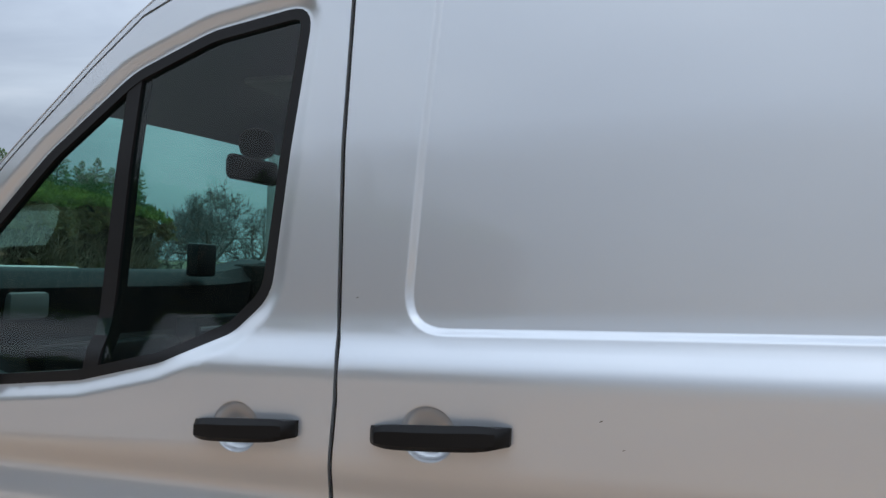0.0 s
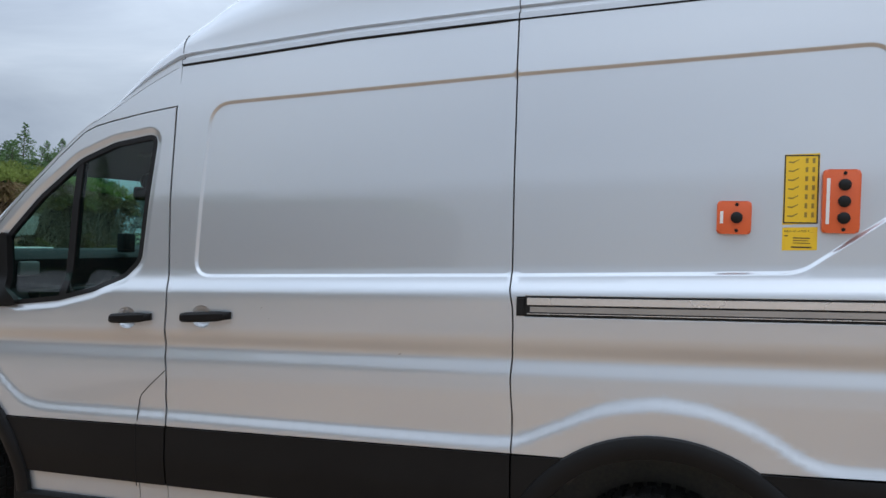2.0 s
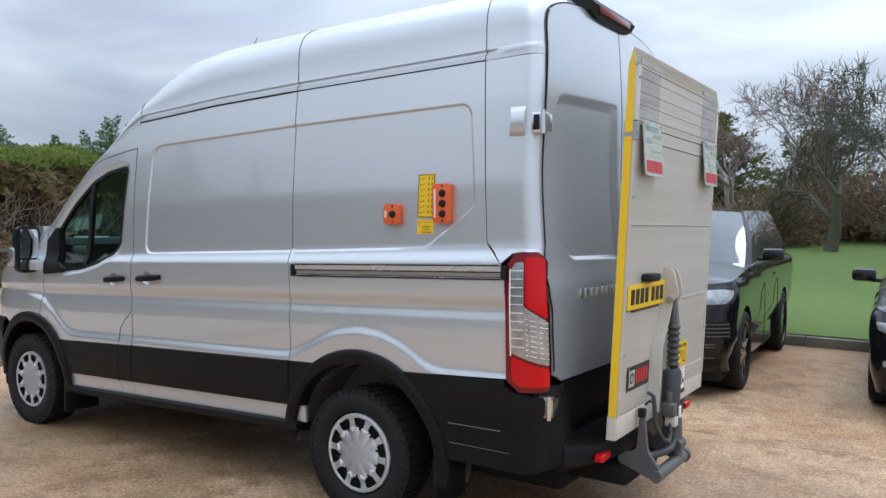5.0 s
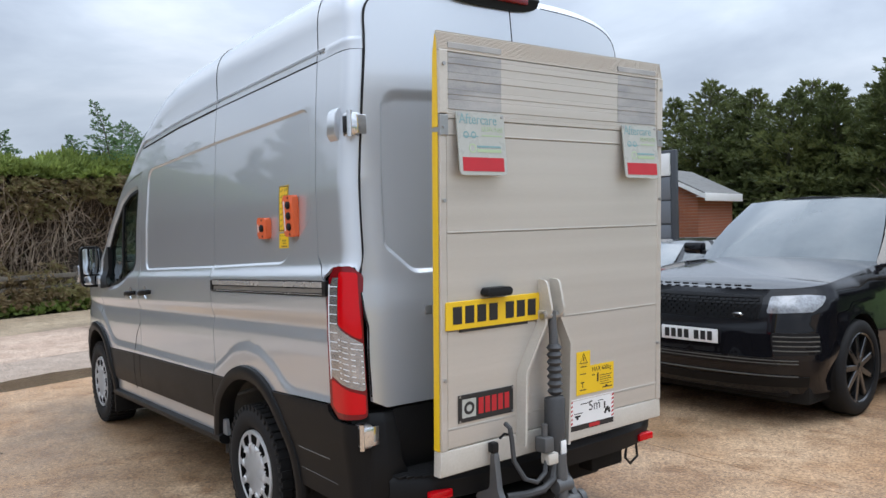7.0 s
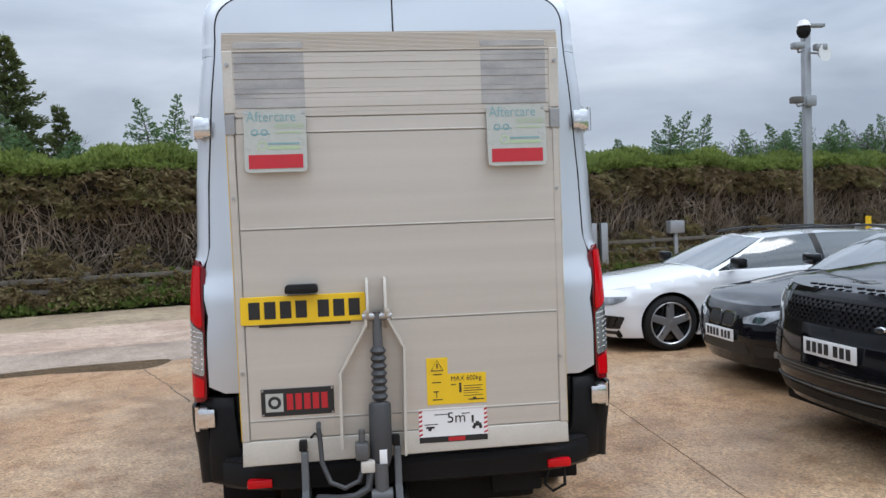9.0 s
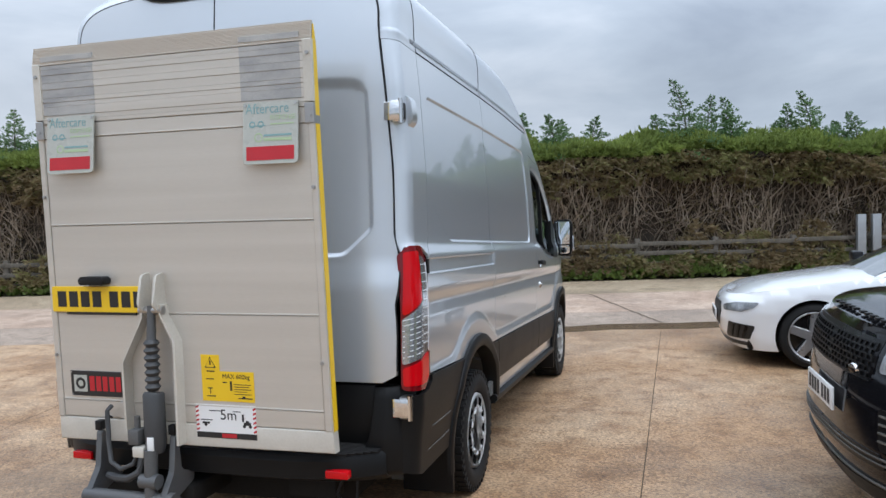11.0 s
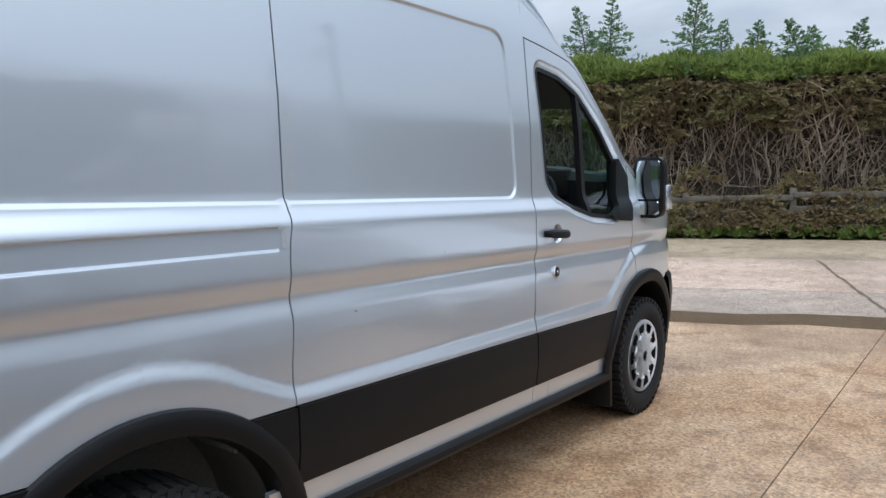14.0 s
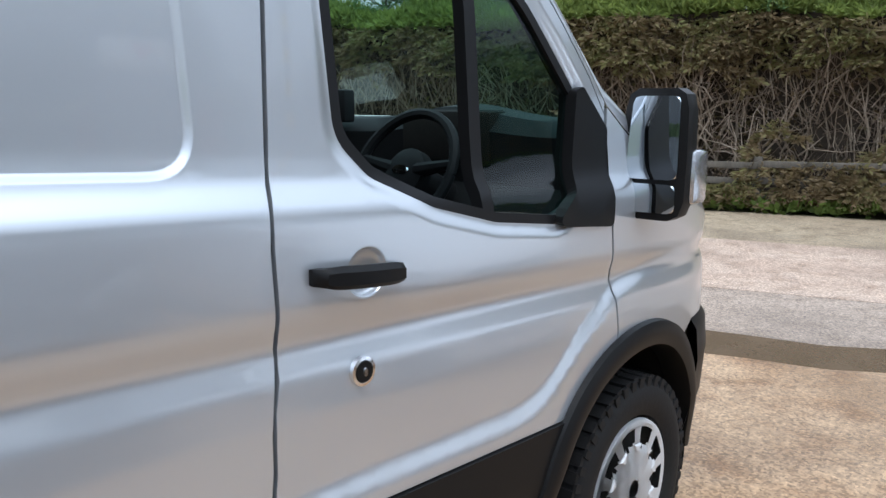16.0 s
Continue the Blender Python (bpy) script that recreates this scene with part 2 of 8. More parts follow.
def prism(bm, poly, place, d0, d1, bevel=0.0, seg=2):
    """Extrudes a 2D polygon between depths d0 and d1; place(a, b, d) gives the 3D point."""
    lo = [bm.verts.new(place(a, b, d0)) for a, b in poly]
    hi = [bm.verts.new(place(a, b, d1)) for a, b in poly]
    f0, f1 = bm.faces.new(lo), bm.faces.new(hi)
    k = len(poly)
    for i in range(k):
        bm.faces.new((lo[i], lo[(i + 1) % k], hi[(i + 1) % k], hi[i]))
    if bevel:
        es = list(f1.edges) + list(f0.edges)
        bmesh.ops.bevel(bm, geom=es, offset=bevel, segments=seg, affect="EDGES", profile=0.5)
    return bm


def tube(bm, pts, radii, sides=8, caps=True):
    """A tube along points."""
    pts = [Vector(p) for p in pts]
    if not hasattr(radii, "__len__"):
        radii = [radii] * len(pts)
    rings = []
    up = Vector((0.31, 0.17, 0.93)).normalized()
    for i, p in enumerate(pts):
        d = (pts[min(i + 1, len(pts) - 1)] - pts[max(i - 1, 0)]).normalized()
        a = d.cross(up)
        if a.length < 1e-3:
            a = d.cross(Vector((1, 0, 0)))
        a.normalize()
        b = d.cross(a)
        rings.append([bm.verts.new(p + (a * math.cos(t) + b * math.sin(t)) * radii[i]) for t in [2 * math.pi * k / sides for k in range(sides)]])
    for r0, r1 in zip(rings, rings[1:]):
        for k in range(sides):
            bm.faces.new((r0[k], r0[(k + 1) % sides], r1[(k + 1) % sides], r1[k]))
    if caps:
        bm.faces.new(rings[0])
        bm.faces.new(rings[-1])
    return bm


def lathe(bm, profile, m, steps=48, close=False):
    """Turns (radius, height) round the local z axis of m."""
    rings = []
    for r, h in profile:
        if r < 1e-6:
            rings.append([bm.verts.new(m @ Vector((0, 0, h)))])
        else:
            rings.append([bm.verts.new(m @ Vector((r * math.cos(2 * math.pi * k / steps), r * math.sin(2 * math.pi * k / steps), h))) for k in range(steps)])
    pairs = list(zip(rings, rings[1:])) + ([(rings[-1], rings[0])] if close else [])
    for a, b in pairs:
        for k in range(steps):
            j = (k + 1) % steps
            if len(a) == 1 and len(b) == 1:
                continue
            if len(a) == 1:
                bm.faces.new((a[0], b[j], b[k]))
            elif len(b) == 1:
                bm.faces.new((a[k], a[j], b[0]))
            else:
                bm.faces.new((a[k], a[j], b[j], b[k]))
    return bm


def loft(bm, rows, close=False):
    vs = [[bm.verts.new(p) for p in r] for r in rows]
    for a, b in zip(vs, vs[1:]):
        k = len(a)
        for i in range(k if close else k - 1):
            j = (i + 1) % k
            bm.faces.new((a[i], a[j], b[j], b[i]))
    return vs


def text_mesh(name, body, size, material, m, parent=None, depth=0.001, align="LEFT", squeeze=1.0, label=""):
    """Letters of the built-in font as a mesh, lying in the local xy plane of m."""
    cu = bpy.data.curves.new(name, "FONT")
    cu.body, cu.size, cu.extrude, cu.align_x, cu.resolution_u = body, size, depth, align, 3
    tmp = bpy.data.objects.new(name, cu)
    me = bpy.data.meshes.new_from_object(tmp)
    bpy.data.objects.remove(tmp)
    bpy.data.curves.remove(cu)
    me.transform(m @ Matrix.Diagonal((squeeze, 1, 1, 1)))
    me.materials.clear()
    me.materials.append(material)
    ob = new(name, me)
    if parent is not None:
        ob.parent = parent
    if label:
        ob["label"] = label
    return ob


def rounded(poly, radii, seg=6):
    """A closed polygon with its corners rounded by arcs."""
    out = []
    k = len(poly)
    for i in range(k):
        p, a, b = Vector(poly[i]), Vector(poly[i - 1]), Vector(poly[(i + 1) % k])
        r = radii[i] if hasattr(radii, "__len__") else radii
        if r <= 0:
            out.append((p.x, p.y))
            continue
        da, db = (a - p).normalized(), (b - p).normalized()
        half = math.acos(max(-1, min(1, da.dot(db)))) / 2
        cut = min(r / math.tan(half), (a - p).length * 0.49, (b - p).length * 0.49)
        s, e = p + da * cut, p + db * cut
        for q in range(seg + 1):
            t = q / seg
            v = s * (1 - t) ** 2 + p * 2 * t * (1 - t) + e * t ** 2
            out.append((v.x, v.y))
    return out


def resample(poly, step, closed=True):
    out = []
    k = len(poly)
    for i in range(k if closed else k - 1):
        a, b = poly[i], poly[(i + 1) % k]
        n = max(1, int(math.ceil(math.hypot(b[0] - a[0], b[1] - a[1]) / step)))
        out += [(a[0] + (b[0] - a[0]) * q / n, a[1] + (b[1] - a[1]) * q / n) for q in range(n)]
    if not closed:
        out.append(tuple(poly[-1]))
    return out


def inside(px, pz, poly):
    """Which of the points lie in the polygon."""
    poly = np.asarray(poly)
    res = np.zeros(len(px), bool)
    x0, z0 = poly[:, 0], poly[:, 1]
    x1, z1 = np.roll(x0, -1), np.roll(z0, -1)
    for a, b, c, d in zip(x0, z0, x1, z1):
        if b == d:
            continue
        hit = ((b > pz) != (d > pz)) & (px < (c - a) * (pz - b) / (d - b) + a)
        res ^= hit
    return res


def edge_dist(px, pz, poly):
    """Distance from points to a closed polygon's edge."""
    best = np.full(len(px), 1e9)
    poly = np.asarray(poly)
    for (a, b), (c, d) in zip(poly, np.roll(poly, -1, 0)):
        ex, ez = c - a, d - b
        t = np.clip(((px - a) * ex + (pz - b) * ez) / max(ex * ex + ez * ez, 1e-12), 0, 1)
        best = np.minimum(best, np.hypot(px - a - t * ex, pz - b - t * ez))
    return best


from mathutils.geometry import delaunay_2d_cdt


def skin(name, outline, holes, lift, material, parent, ulines, zlines, extra=(), depth=0.012, step=0.03, label="", margin=0.006, flip=False):
    """A panel: a 2D outline with holes, meshed along lines and lifted on to a curved surface, with a turned-in rim."""
    loops = [resample(outline, step)] + [resample(h, step) for h in holes]
    pts, edges = [], []
    for lp in loops:
        s = len(pts)
        pts += lp
        edges += [(s + i, s + (i + 1) % len(lp)) for i in range(len(lp))]
    gu, gz = np.meshgrid(ulines, zlines)
    gu, gz = gu.ravel(), gz.ravel()
    if callable(extra):
        extra = extra()
    if len(extra):
        ex = np.asarray(extra)
        gu, gz = np.concatenate([gu, ex[:, 0]]), np.concatenate([gz, ex[:, 1]])
    ok = inside(gu, gz, loops[0]) & (edge_dist(gu, gz, loops[0]) > margin)
    for h in loops[1:]:
        ok &= ~inside(gu, gz, h) & (edge_dist(gu, gz, h) > margin)
    pts += list(zip(gu[ok].tolist(), gz[ok].tolist()))
    vo, _, fo, *_ = delaunay_2d_cdt([Vector(p) for p in pts], edges, [], 0, 1e-6)
    V = np.array([tuple(v) for v in vo])
    T = np.array([tuple(f) for f in fo if len(f) == 3])
    cen = V[T].mean(1)
    keep = inside(cen[:, 0], cen[:, 1], loops[0])
    for h in loops[1:]:
        keep &= ~inside(cen[:, 0], cen[:, 1], h)
    T = T[keep]
    P = lift(V[:, 0], V[:, 1])
    e = 8e-4
    du = lift(V[:, 0] + e, V[:, 1]) - lift(V[:, 0] - e, V[:, 1])
    dz = lift(V[:, 0], V[:, 1] + e) - lift(V[:, 0], V[:, 1] - e)
    N = np.cross(du, dz)
    N /= np.linalg.norm(N, axis=1)[:, None] + 1e-12
    if flip:
        N = -N
    a, b, c = P[T[:, 0]], P[T[:, 1]], P[T[:, 2]]
    fn = np.cross(b - a, c - a)
    turn = (fn * N[T[:, 0]]).sum(1) < 0
    T[turn] = T[turn][:, ::-1]
    count = {}
    for t in T.tolist():
        for i in range(3):
            k = (t[i], t[(i + 1) % 3])
            count[k] = count.get(k, 0) + 1
    rim = [k for k in count if (k[1], k[0]) not in count]
    verts, norms, faces = P.tolist(), N.tolist(), T.tolist()
    for i, j in rim:
        s = len(verts)
        pi, pj = P[i], P[j]
        qi, qj = pi - N[i] * depth, pj - N[j] * depth
        side = np.cross(pj - pi, N[i])
        side = side / (np.linalg.norm(side) + 1e-12)
        verts += [pi, pj, qj, qi]
        norms += [side] * 4
        faces.append([s + 1, s, s + 3, s + 2])
    return mesh_ob(name, verts, faces, material, parent, label, True, norms)

# ---- the van: surface functions ----
RAKE = 0.042
U_ROUND, R_ROUND = 4.35, 0.07
U_END = U_ROUND + R_ROUND * math.pi / 2
_pu = np.linspace(-1.15, 0.1, 400)
_pa = np.radians(np.interp(_pu, [-1.15, -1.0, -0.85, -0.6, -0.3, 0.1], [80, 70, 45, 20, 7, 0]))
_dx, _dy = np.cos(_pa) * (_pu[1] - _pu[0]), np.sin(_pa) * (_pu[1] - _pu[0])
_px = 0.1 - np.cumsum(_dx[::-1])[::-1]
_pi = np.cumsum(_dy[::-1])[::-1]


def plan(u):
    """Place along the van and inset from the side, by the length u along the skin."""
    u = np.asarray(u, float)
    th = np.clip((u - U_ROUND) / R_ROUND, 0, math.pi / 2)
    x = np.where(u < 0.1, np.interp(u, _pu, _px), np.minimum(u, U_ROUND) + R_ROUND * np.sin(th))
    ins = np.where(u < 0.1, np.interp(u, _pu, _pi), R_ROUND * (1 - np.cos(th)))
    return x, ins


def rear_lean(z):
    """How far the tail leans forward with height."""
    t = np.clip((np.asarray(z, float) - 0.85) / 1.15, 0, 1)
    return -0.082 * t * t * (3 - 2 * t) - 0.05 * np.clip((np.asarray(z, float) - 2.2) / 0.65, 0, 1.2) ** 1.5


_zt = np.arange(0.2, 3.0, 0.002)
_yt = np.interp(_zt, [0.30, 0.45, 0.60, 0.80, 0.95, 1.02, 1.07, 1.085, 1.125, 1.15, 1.295, 1.315, 1.36, 1.40, 1.70, 2.10, 2.31, 2.60],
                [0.955, 0.965, 0.985, 0.983, 0.987, 0.984, 0.974, 0.974, 0.989, 0.993, 0.994, 0.992, 0.968, 0.963, 0.956, 0.926, 0.903, 0.88])
_k = np.exp(-0.5 * (np.arange(-20, 21) / 4.0) ** 2)
_yt = np.convolve(np.pad(_yt, 20, "edge"), _k / _k.sum(), "valid")
_cu = np.arange(-1.2, 4.7, 0.01)
_cz = np.interp(_cu, [-1.2, -0.6, -0.3, 0.0, 0.19, 0.35, 0.50, 0.62, 1.28, 2.70, 2.80, 2.95, 3.11, 3.29, 3.46, 3.61, 3.76, 3.84, 4.23, 4.6],
                [0.95, 1.03, 1.07, 1.06, 1.02, 0.93, 0.81, 0.79, 0.815, 0.862, 0.87, 0.94, 1.02, 1.055, 1.045, 0.995, 0.905, 0.89, 0.905, 0.915])
_k2 = np.exp(-0.5 * (np.arange(-8, 9) / 3.0) ** 2)
_cz = np.convolve(np.pad(_cz, 8, "edge"), _k2 / _k2.sum(), "valid")
RECESS = rounded([(1.405, 1.372), (1.445, 2.10), (2.77, 2.168), (3.965, 2.215), (4.02, 1.70), (3.72, 1.478), (2.78, 1.432)],
                 [0.075, 0.11, 0, 0.075, 0.09, 0.16, 0], 8)
BOWLS = {-1: [(1.09, 1.185), (1.47, 1.212)], 1: [(1.09, 1.185)]}


def smooth01(t):
    t = np.clip(t, 0, 1)
    return t * t * (3 - 2 * t)


def half_width(u, z, sg, details=True):
    zb = z - RAKE * (u - 1.3)
    y = np.interp(zb, _zt, _yt)
    zc = np.interp(u, _cu, _cz)
    y = y + 0.013 * smooth01((zc - z) / 0.060)
    if details:
        sd = edge_dist(u, z, RECESS) * np.where(inside(u, z, RECESS), 1, -1)
        y = y - 0.0095 * smooth01((sd + 0.004) / 0.014) * np.where(u < 4.3, 1, 0)
        rb = np.minimum(np.minimum(0.036 - np.abs(z - 1.327 - 0.0365 * (u - 2.79)), u - 2.806), 4.19 - u)
        y = y - 0.015 * smooth01((rb + 0.003) / 0.009)
        wd = np.where(inside(u, z, WINDOW), 0.0, edge_dist(u, z, WINDOW))
        y = y - 0.011 * (1 - smooth01(wd / 0.034))
        for bu, bz in BOWLS[sg]:
            r2 = ((u - bu) / 0.050) ** 2 + ((z - bz) / 0.047) ** 2
            y = y - 0.027 * np.sqrt(np.clip(1 - r2, 0, 1)) * smooth01((1 - r2) / 0.25)
    return y


def on_side(sg, off=0.0, details=True):
    def lift(u, z):
        u, z = np.asarray(u, float), np.asarray(z, float)
        x, ins = plan(u)
        th = np.clip((u - U_ROUND) / R_ROUND, 0, math.pi / 2)
        y = half_width(u, z, sg, details) - ins + off * np.cos(th)
        x = x + rear_lean(z) * smooth01((u - 4.08) / 0.27)
        return np.stack([x + off * np.sin(th), sg * y, z], -1)
    return lift


def on_lamp(sg, off=0.0):
    """The rear corner as the tail light fills it: straight up and down."""
    def lift(u, z):
        u, z = np.asarray(u, float), np.asarray(z, float)
        x, ins = plan(u)
        th = np.clip((u - U_ROUND) / R_ROUND, 0, math.pi / 2)
        y = 0.993 - 0.026 * np.clip((z - 1.15) / 0.35, 0, 1) ** 2 - ins + off * np.cos(th)
        return np.stack([x + off * np.sin(th) - 0.034 * np.clip((z - 0.85) / 0.62, 0, 1.1) * smooth01((u - 4.08) / 0.27), sg * y, z], -1)
    return lift


def zk(u):
    """Top of the black cladding."""
    return np.interp(u, [-0.9, 0.48, 1.32, 2.78, 3.65, 4.23, 4.5], [0.66, 0.70, 0.74, 0.80, 0.835, 0.868, 0.88])


def zs(u):
    """Top of the silver sill strip."""
    return 0.462 + 0.0357 * (np.asarray(u) - 0.55)


def zg(u):
    """The line from bonnet edge over the door to the roof gutter."""
    return np.interp(u, [-1.1, -0.97, -0.8, -0.5, -0.3, 0.0, 0.215, 0.30, 0.46, 0.65, 0.78, 0.95, 1.1, 1.28, 2.07, 2.75, 4.03, 4.35, 4.5],
                     [0.84, 0.93, 1.04, 1.16, 1.25, 1.355, 1.49, 1.575, 1.73, 1.90, 2.008, 2.095, 2.185, 2.27, 2.335, 2.37, 2.42, 2.43, 2.435])


def zt(u):
    """Height of the roof, screen and bonnet on the middle line."""
    return np.interp(u, [-1.1, -1.0, -0.85, -0.6, -0.45, -0.2, 0.07, 0.28, 0.49, 0.69, 0.9, 1.08, 1.28, 1.45, 1.7, 2.1, 3.0, 4.1, 4.25, 4.35, 4.42, 4.48],
                     [0.86, 1.03, 1.16, 1.28, 1.36, 1.49, 1.61, 1.69, 1.80, 1.945, 2.135, 2.335, 2.53, 2.685, 2.765, 2.785, 2.81, 2.85, 2.845, 2.83, 2.785, 2.73])


SEAM1 = [(2.30, 1.28), (2.09, 1.272), (1.70, 1.272), (1.38, 1.28), (1.29, 1.297), (1.18, 1.29), (1.05, 1.281), (0.96, 1.298), (0.86, 1.296), (0.74, 1.308), (0.50, 1.31), (0.30, 1.31)]
SEAM2 = [(2.40, 2.757), (2.17, 2.76), (1.44, 2.772), (1.38, 2.772), (1.30, 2.79), (1.18, 2.788), (1.05, 2.782), (0.94, 2.794), (0.80, 2.795), (0.54, 2.80), (0.30, 2.80)]


def seam_x(table, z):
    t = sorted(table)
    return float(np.interp(z, [a for a, _ in t], [b for _, b in t]))


def seam(table, z0, z1, off, n=24):
    return [(seam_x(table, z0 + (z1 - z0) * i / n) + off, z0 + (z1 - z0) * i / n) for i in range(n + 1)]


def along(f, u0, u1, off=0.0, n=16):
    return [(u0 + (u1 - u0) * i / n, float(f(u0 + (u1 - u0) * i / n)) + off) for i in range(n + 1)]


def arc(cx, cz, r, a0, a1, n=20):
    return [(cx + r * math.cos(radians(a0 + (a1 - a0) * i / n)), cz + r * math.sin(radians(a0 + (a1 - a0) * i / n))) for i in range(n + 1)]


ARCH_F, ARCH_R, RF, RR = (0.03, 0.345), (3.32, 0.345), 0.535, 0.575
DOOR_TOP = [(1.272, 2.09), (1.10, 2.065), (0.94, 2.035), (0.85, 2.015), (0.78, 1.985), (0.65, 1.88), (0.46, 1.71), (0.30, 1.555), (0.225, 1.465)]
WINDOW = rounded([(1.182, 1.982), (1.128, 1.425), (1.05, 1.352), (0.90, 1.285), (0.70, 1.235), (0.47, 1.207), (0.375, 1.235), (0.345, 1.515), (0.55, 1.712), (0.76, 1.872), (0.95, 1.945)],
                 [0.045, 0.10, 0.10, 0.2, 0.2, 0.08, 0.05, 0.05, 0.3, 0.25, 0.3], 6)


def shrink(poly, d):
    """A closed polygon moved inwards by d."""
    k = len(poly)
    area = sum(poly[i][0] * poly[(i + 1) % k][1] - poly[(i + 1) % k][0] * poly[i][1] for i in range(k))
    s = 1 if area > 0 else -1
    out = []
    for i in range(k):
        a, b = Vector(poly[i - 1]), Vector(poly[(i + 1) % k])
        t = (b - a).normalized()
        out.append((poly[i][0] - t.y * d * s, poly[i][1] + t.x * d * s))
    return out


ZL = np.concatenate([np.arange(0.30, 0.80, 0.05), np.arange(0.72, 1.0, 0.022), np.arange(1.0, 1.42, 0.0095), np.arange(1.43, 2.32, 0.075)])
UL = np.arange(-1.1, 4.30, 0.07)
UL_END = np.concatenate([UL, np.linspace(4.3, U_END, 9)])


def feature_points(sg):
    """Extra mesh points where the skin bends sharply."""
    pts = []
    for d in (0.008, 0.015, 0.023, 0.030, 0.036):
        pts += resample(shrink(WINDOW, -d), 0.025)
    for d in (-0.006, -0.004, -0.001, 0.002, 0.005, 0.008, 0.011, 0.016):
        pts += resample(shrink(RECESS, d), 0.03)
    for d in np.linspace(-0.072, 0.012, 13):
        pts += [(u, float(np.interp(u, _cu, _cz)) + d) for u in np.arange(-1.0, 4.5, 0.035)]
    rail_pts = []
    for d in (0.0265, 0.0295, 0.033, 0.0365, 0.0395):
        for s in (-1, 1):
            rail_pts += [(u, 1.327 + 0.0365 * (u - 2.79) + s * d) for u in np.arange(2.802, 4.2, 0.03)]
    for u in (2.803, 2.808, 2.814, 2.82, 4.18, 4.187, 4.194):
        rail_pts += [(u, 1.327 + 0.0365 * (u - 2.79) + d) for d in np.linspace(-0.026, 0.026, 5)]
    grid = []
    for z in ZL:
        grid += [(u, z + RAKE * (u - 1.3)) for u in (UL if z < 1.0 or z > 1.42 else np.arange(-1.1, 4.3, 0.03))]
    gu, gz = np.array(grid).T
    far = (edge_dist(gu, gz, RECESS) > 0.021) & (edge_dist(gu, gz, WINDOW) > 0.041)
    pts += [q for q, ok in zip(grid, far) if ok]
    pts = [q for q in pts if not (2.78 < q[0] < 4.22 and 0.018 < abs(q[1] - 1.327 - 0.0365 * (q[0] - 2.79)) < 0.047)]
    for bu, bz in BOWLS[sg]:
        pts = [q for q in pts if not (((q[0] - bu) / 0.05) ** 2 + ((q[1] - bz) / 0.047) ** 2 < 1.35)]
        for r in (0.15, 0.35, 0.55, 0.72, 0.84, 0.92, 0.97, 1.0, 1.06):
            pts += [(bu + 0.05 * r * math.cos(a), bz + 0.047 * r * math.sin(a)) for a in np.linspace(0, 2 * math.pi, 36, endpoint=False)]
    return pts + rail_pts


van = thing("panel_van", "silver high-roof panel van with black lower cladding, tail lift folded up", "van")

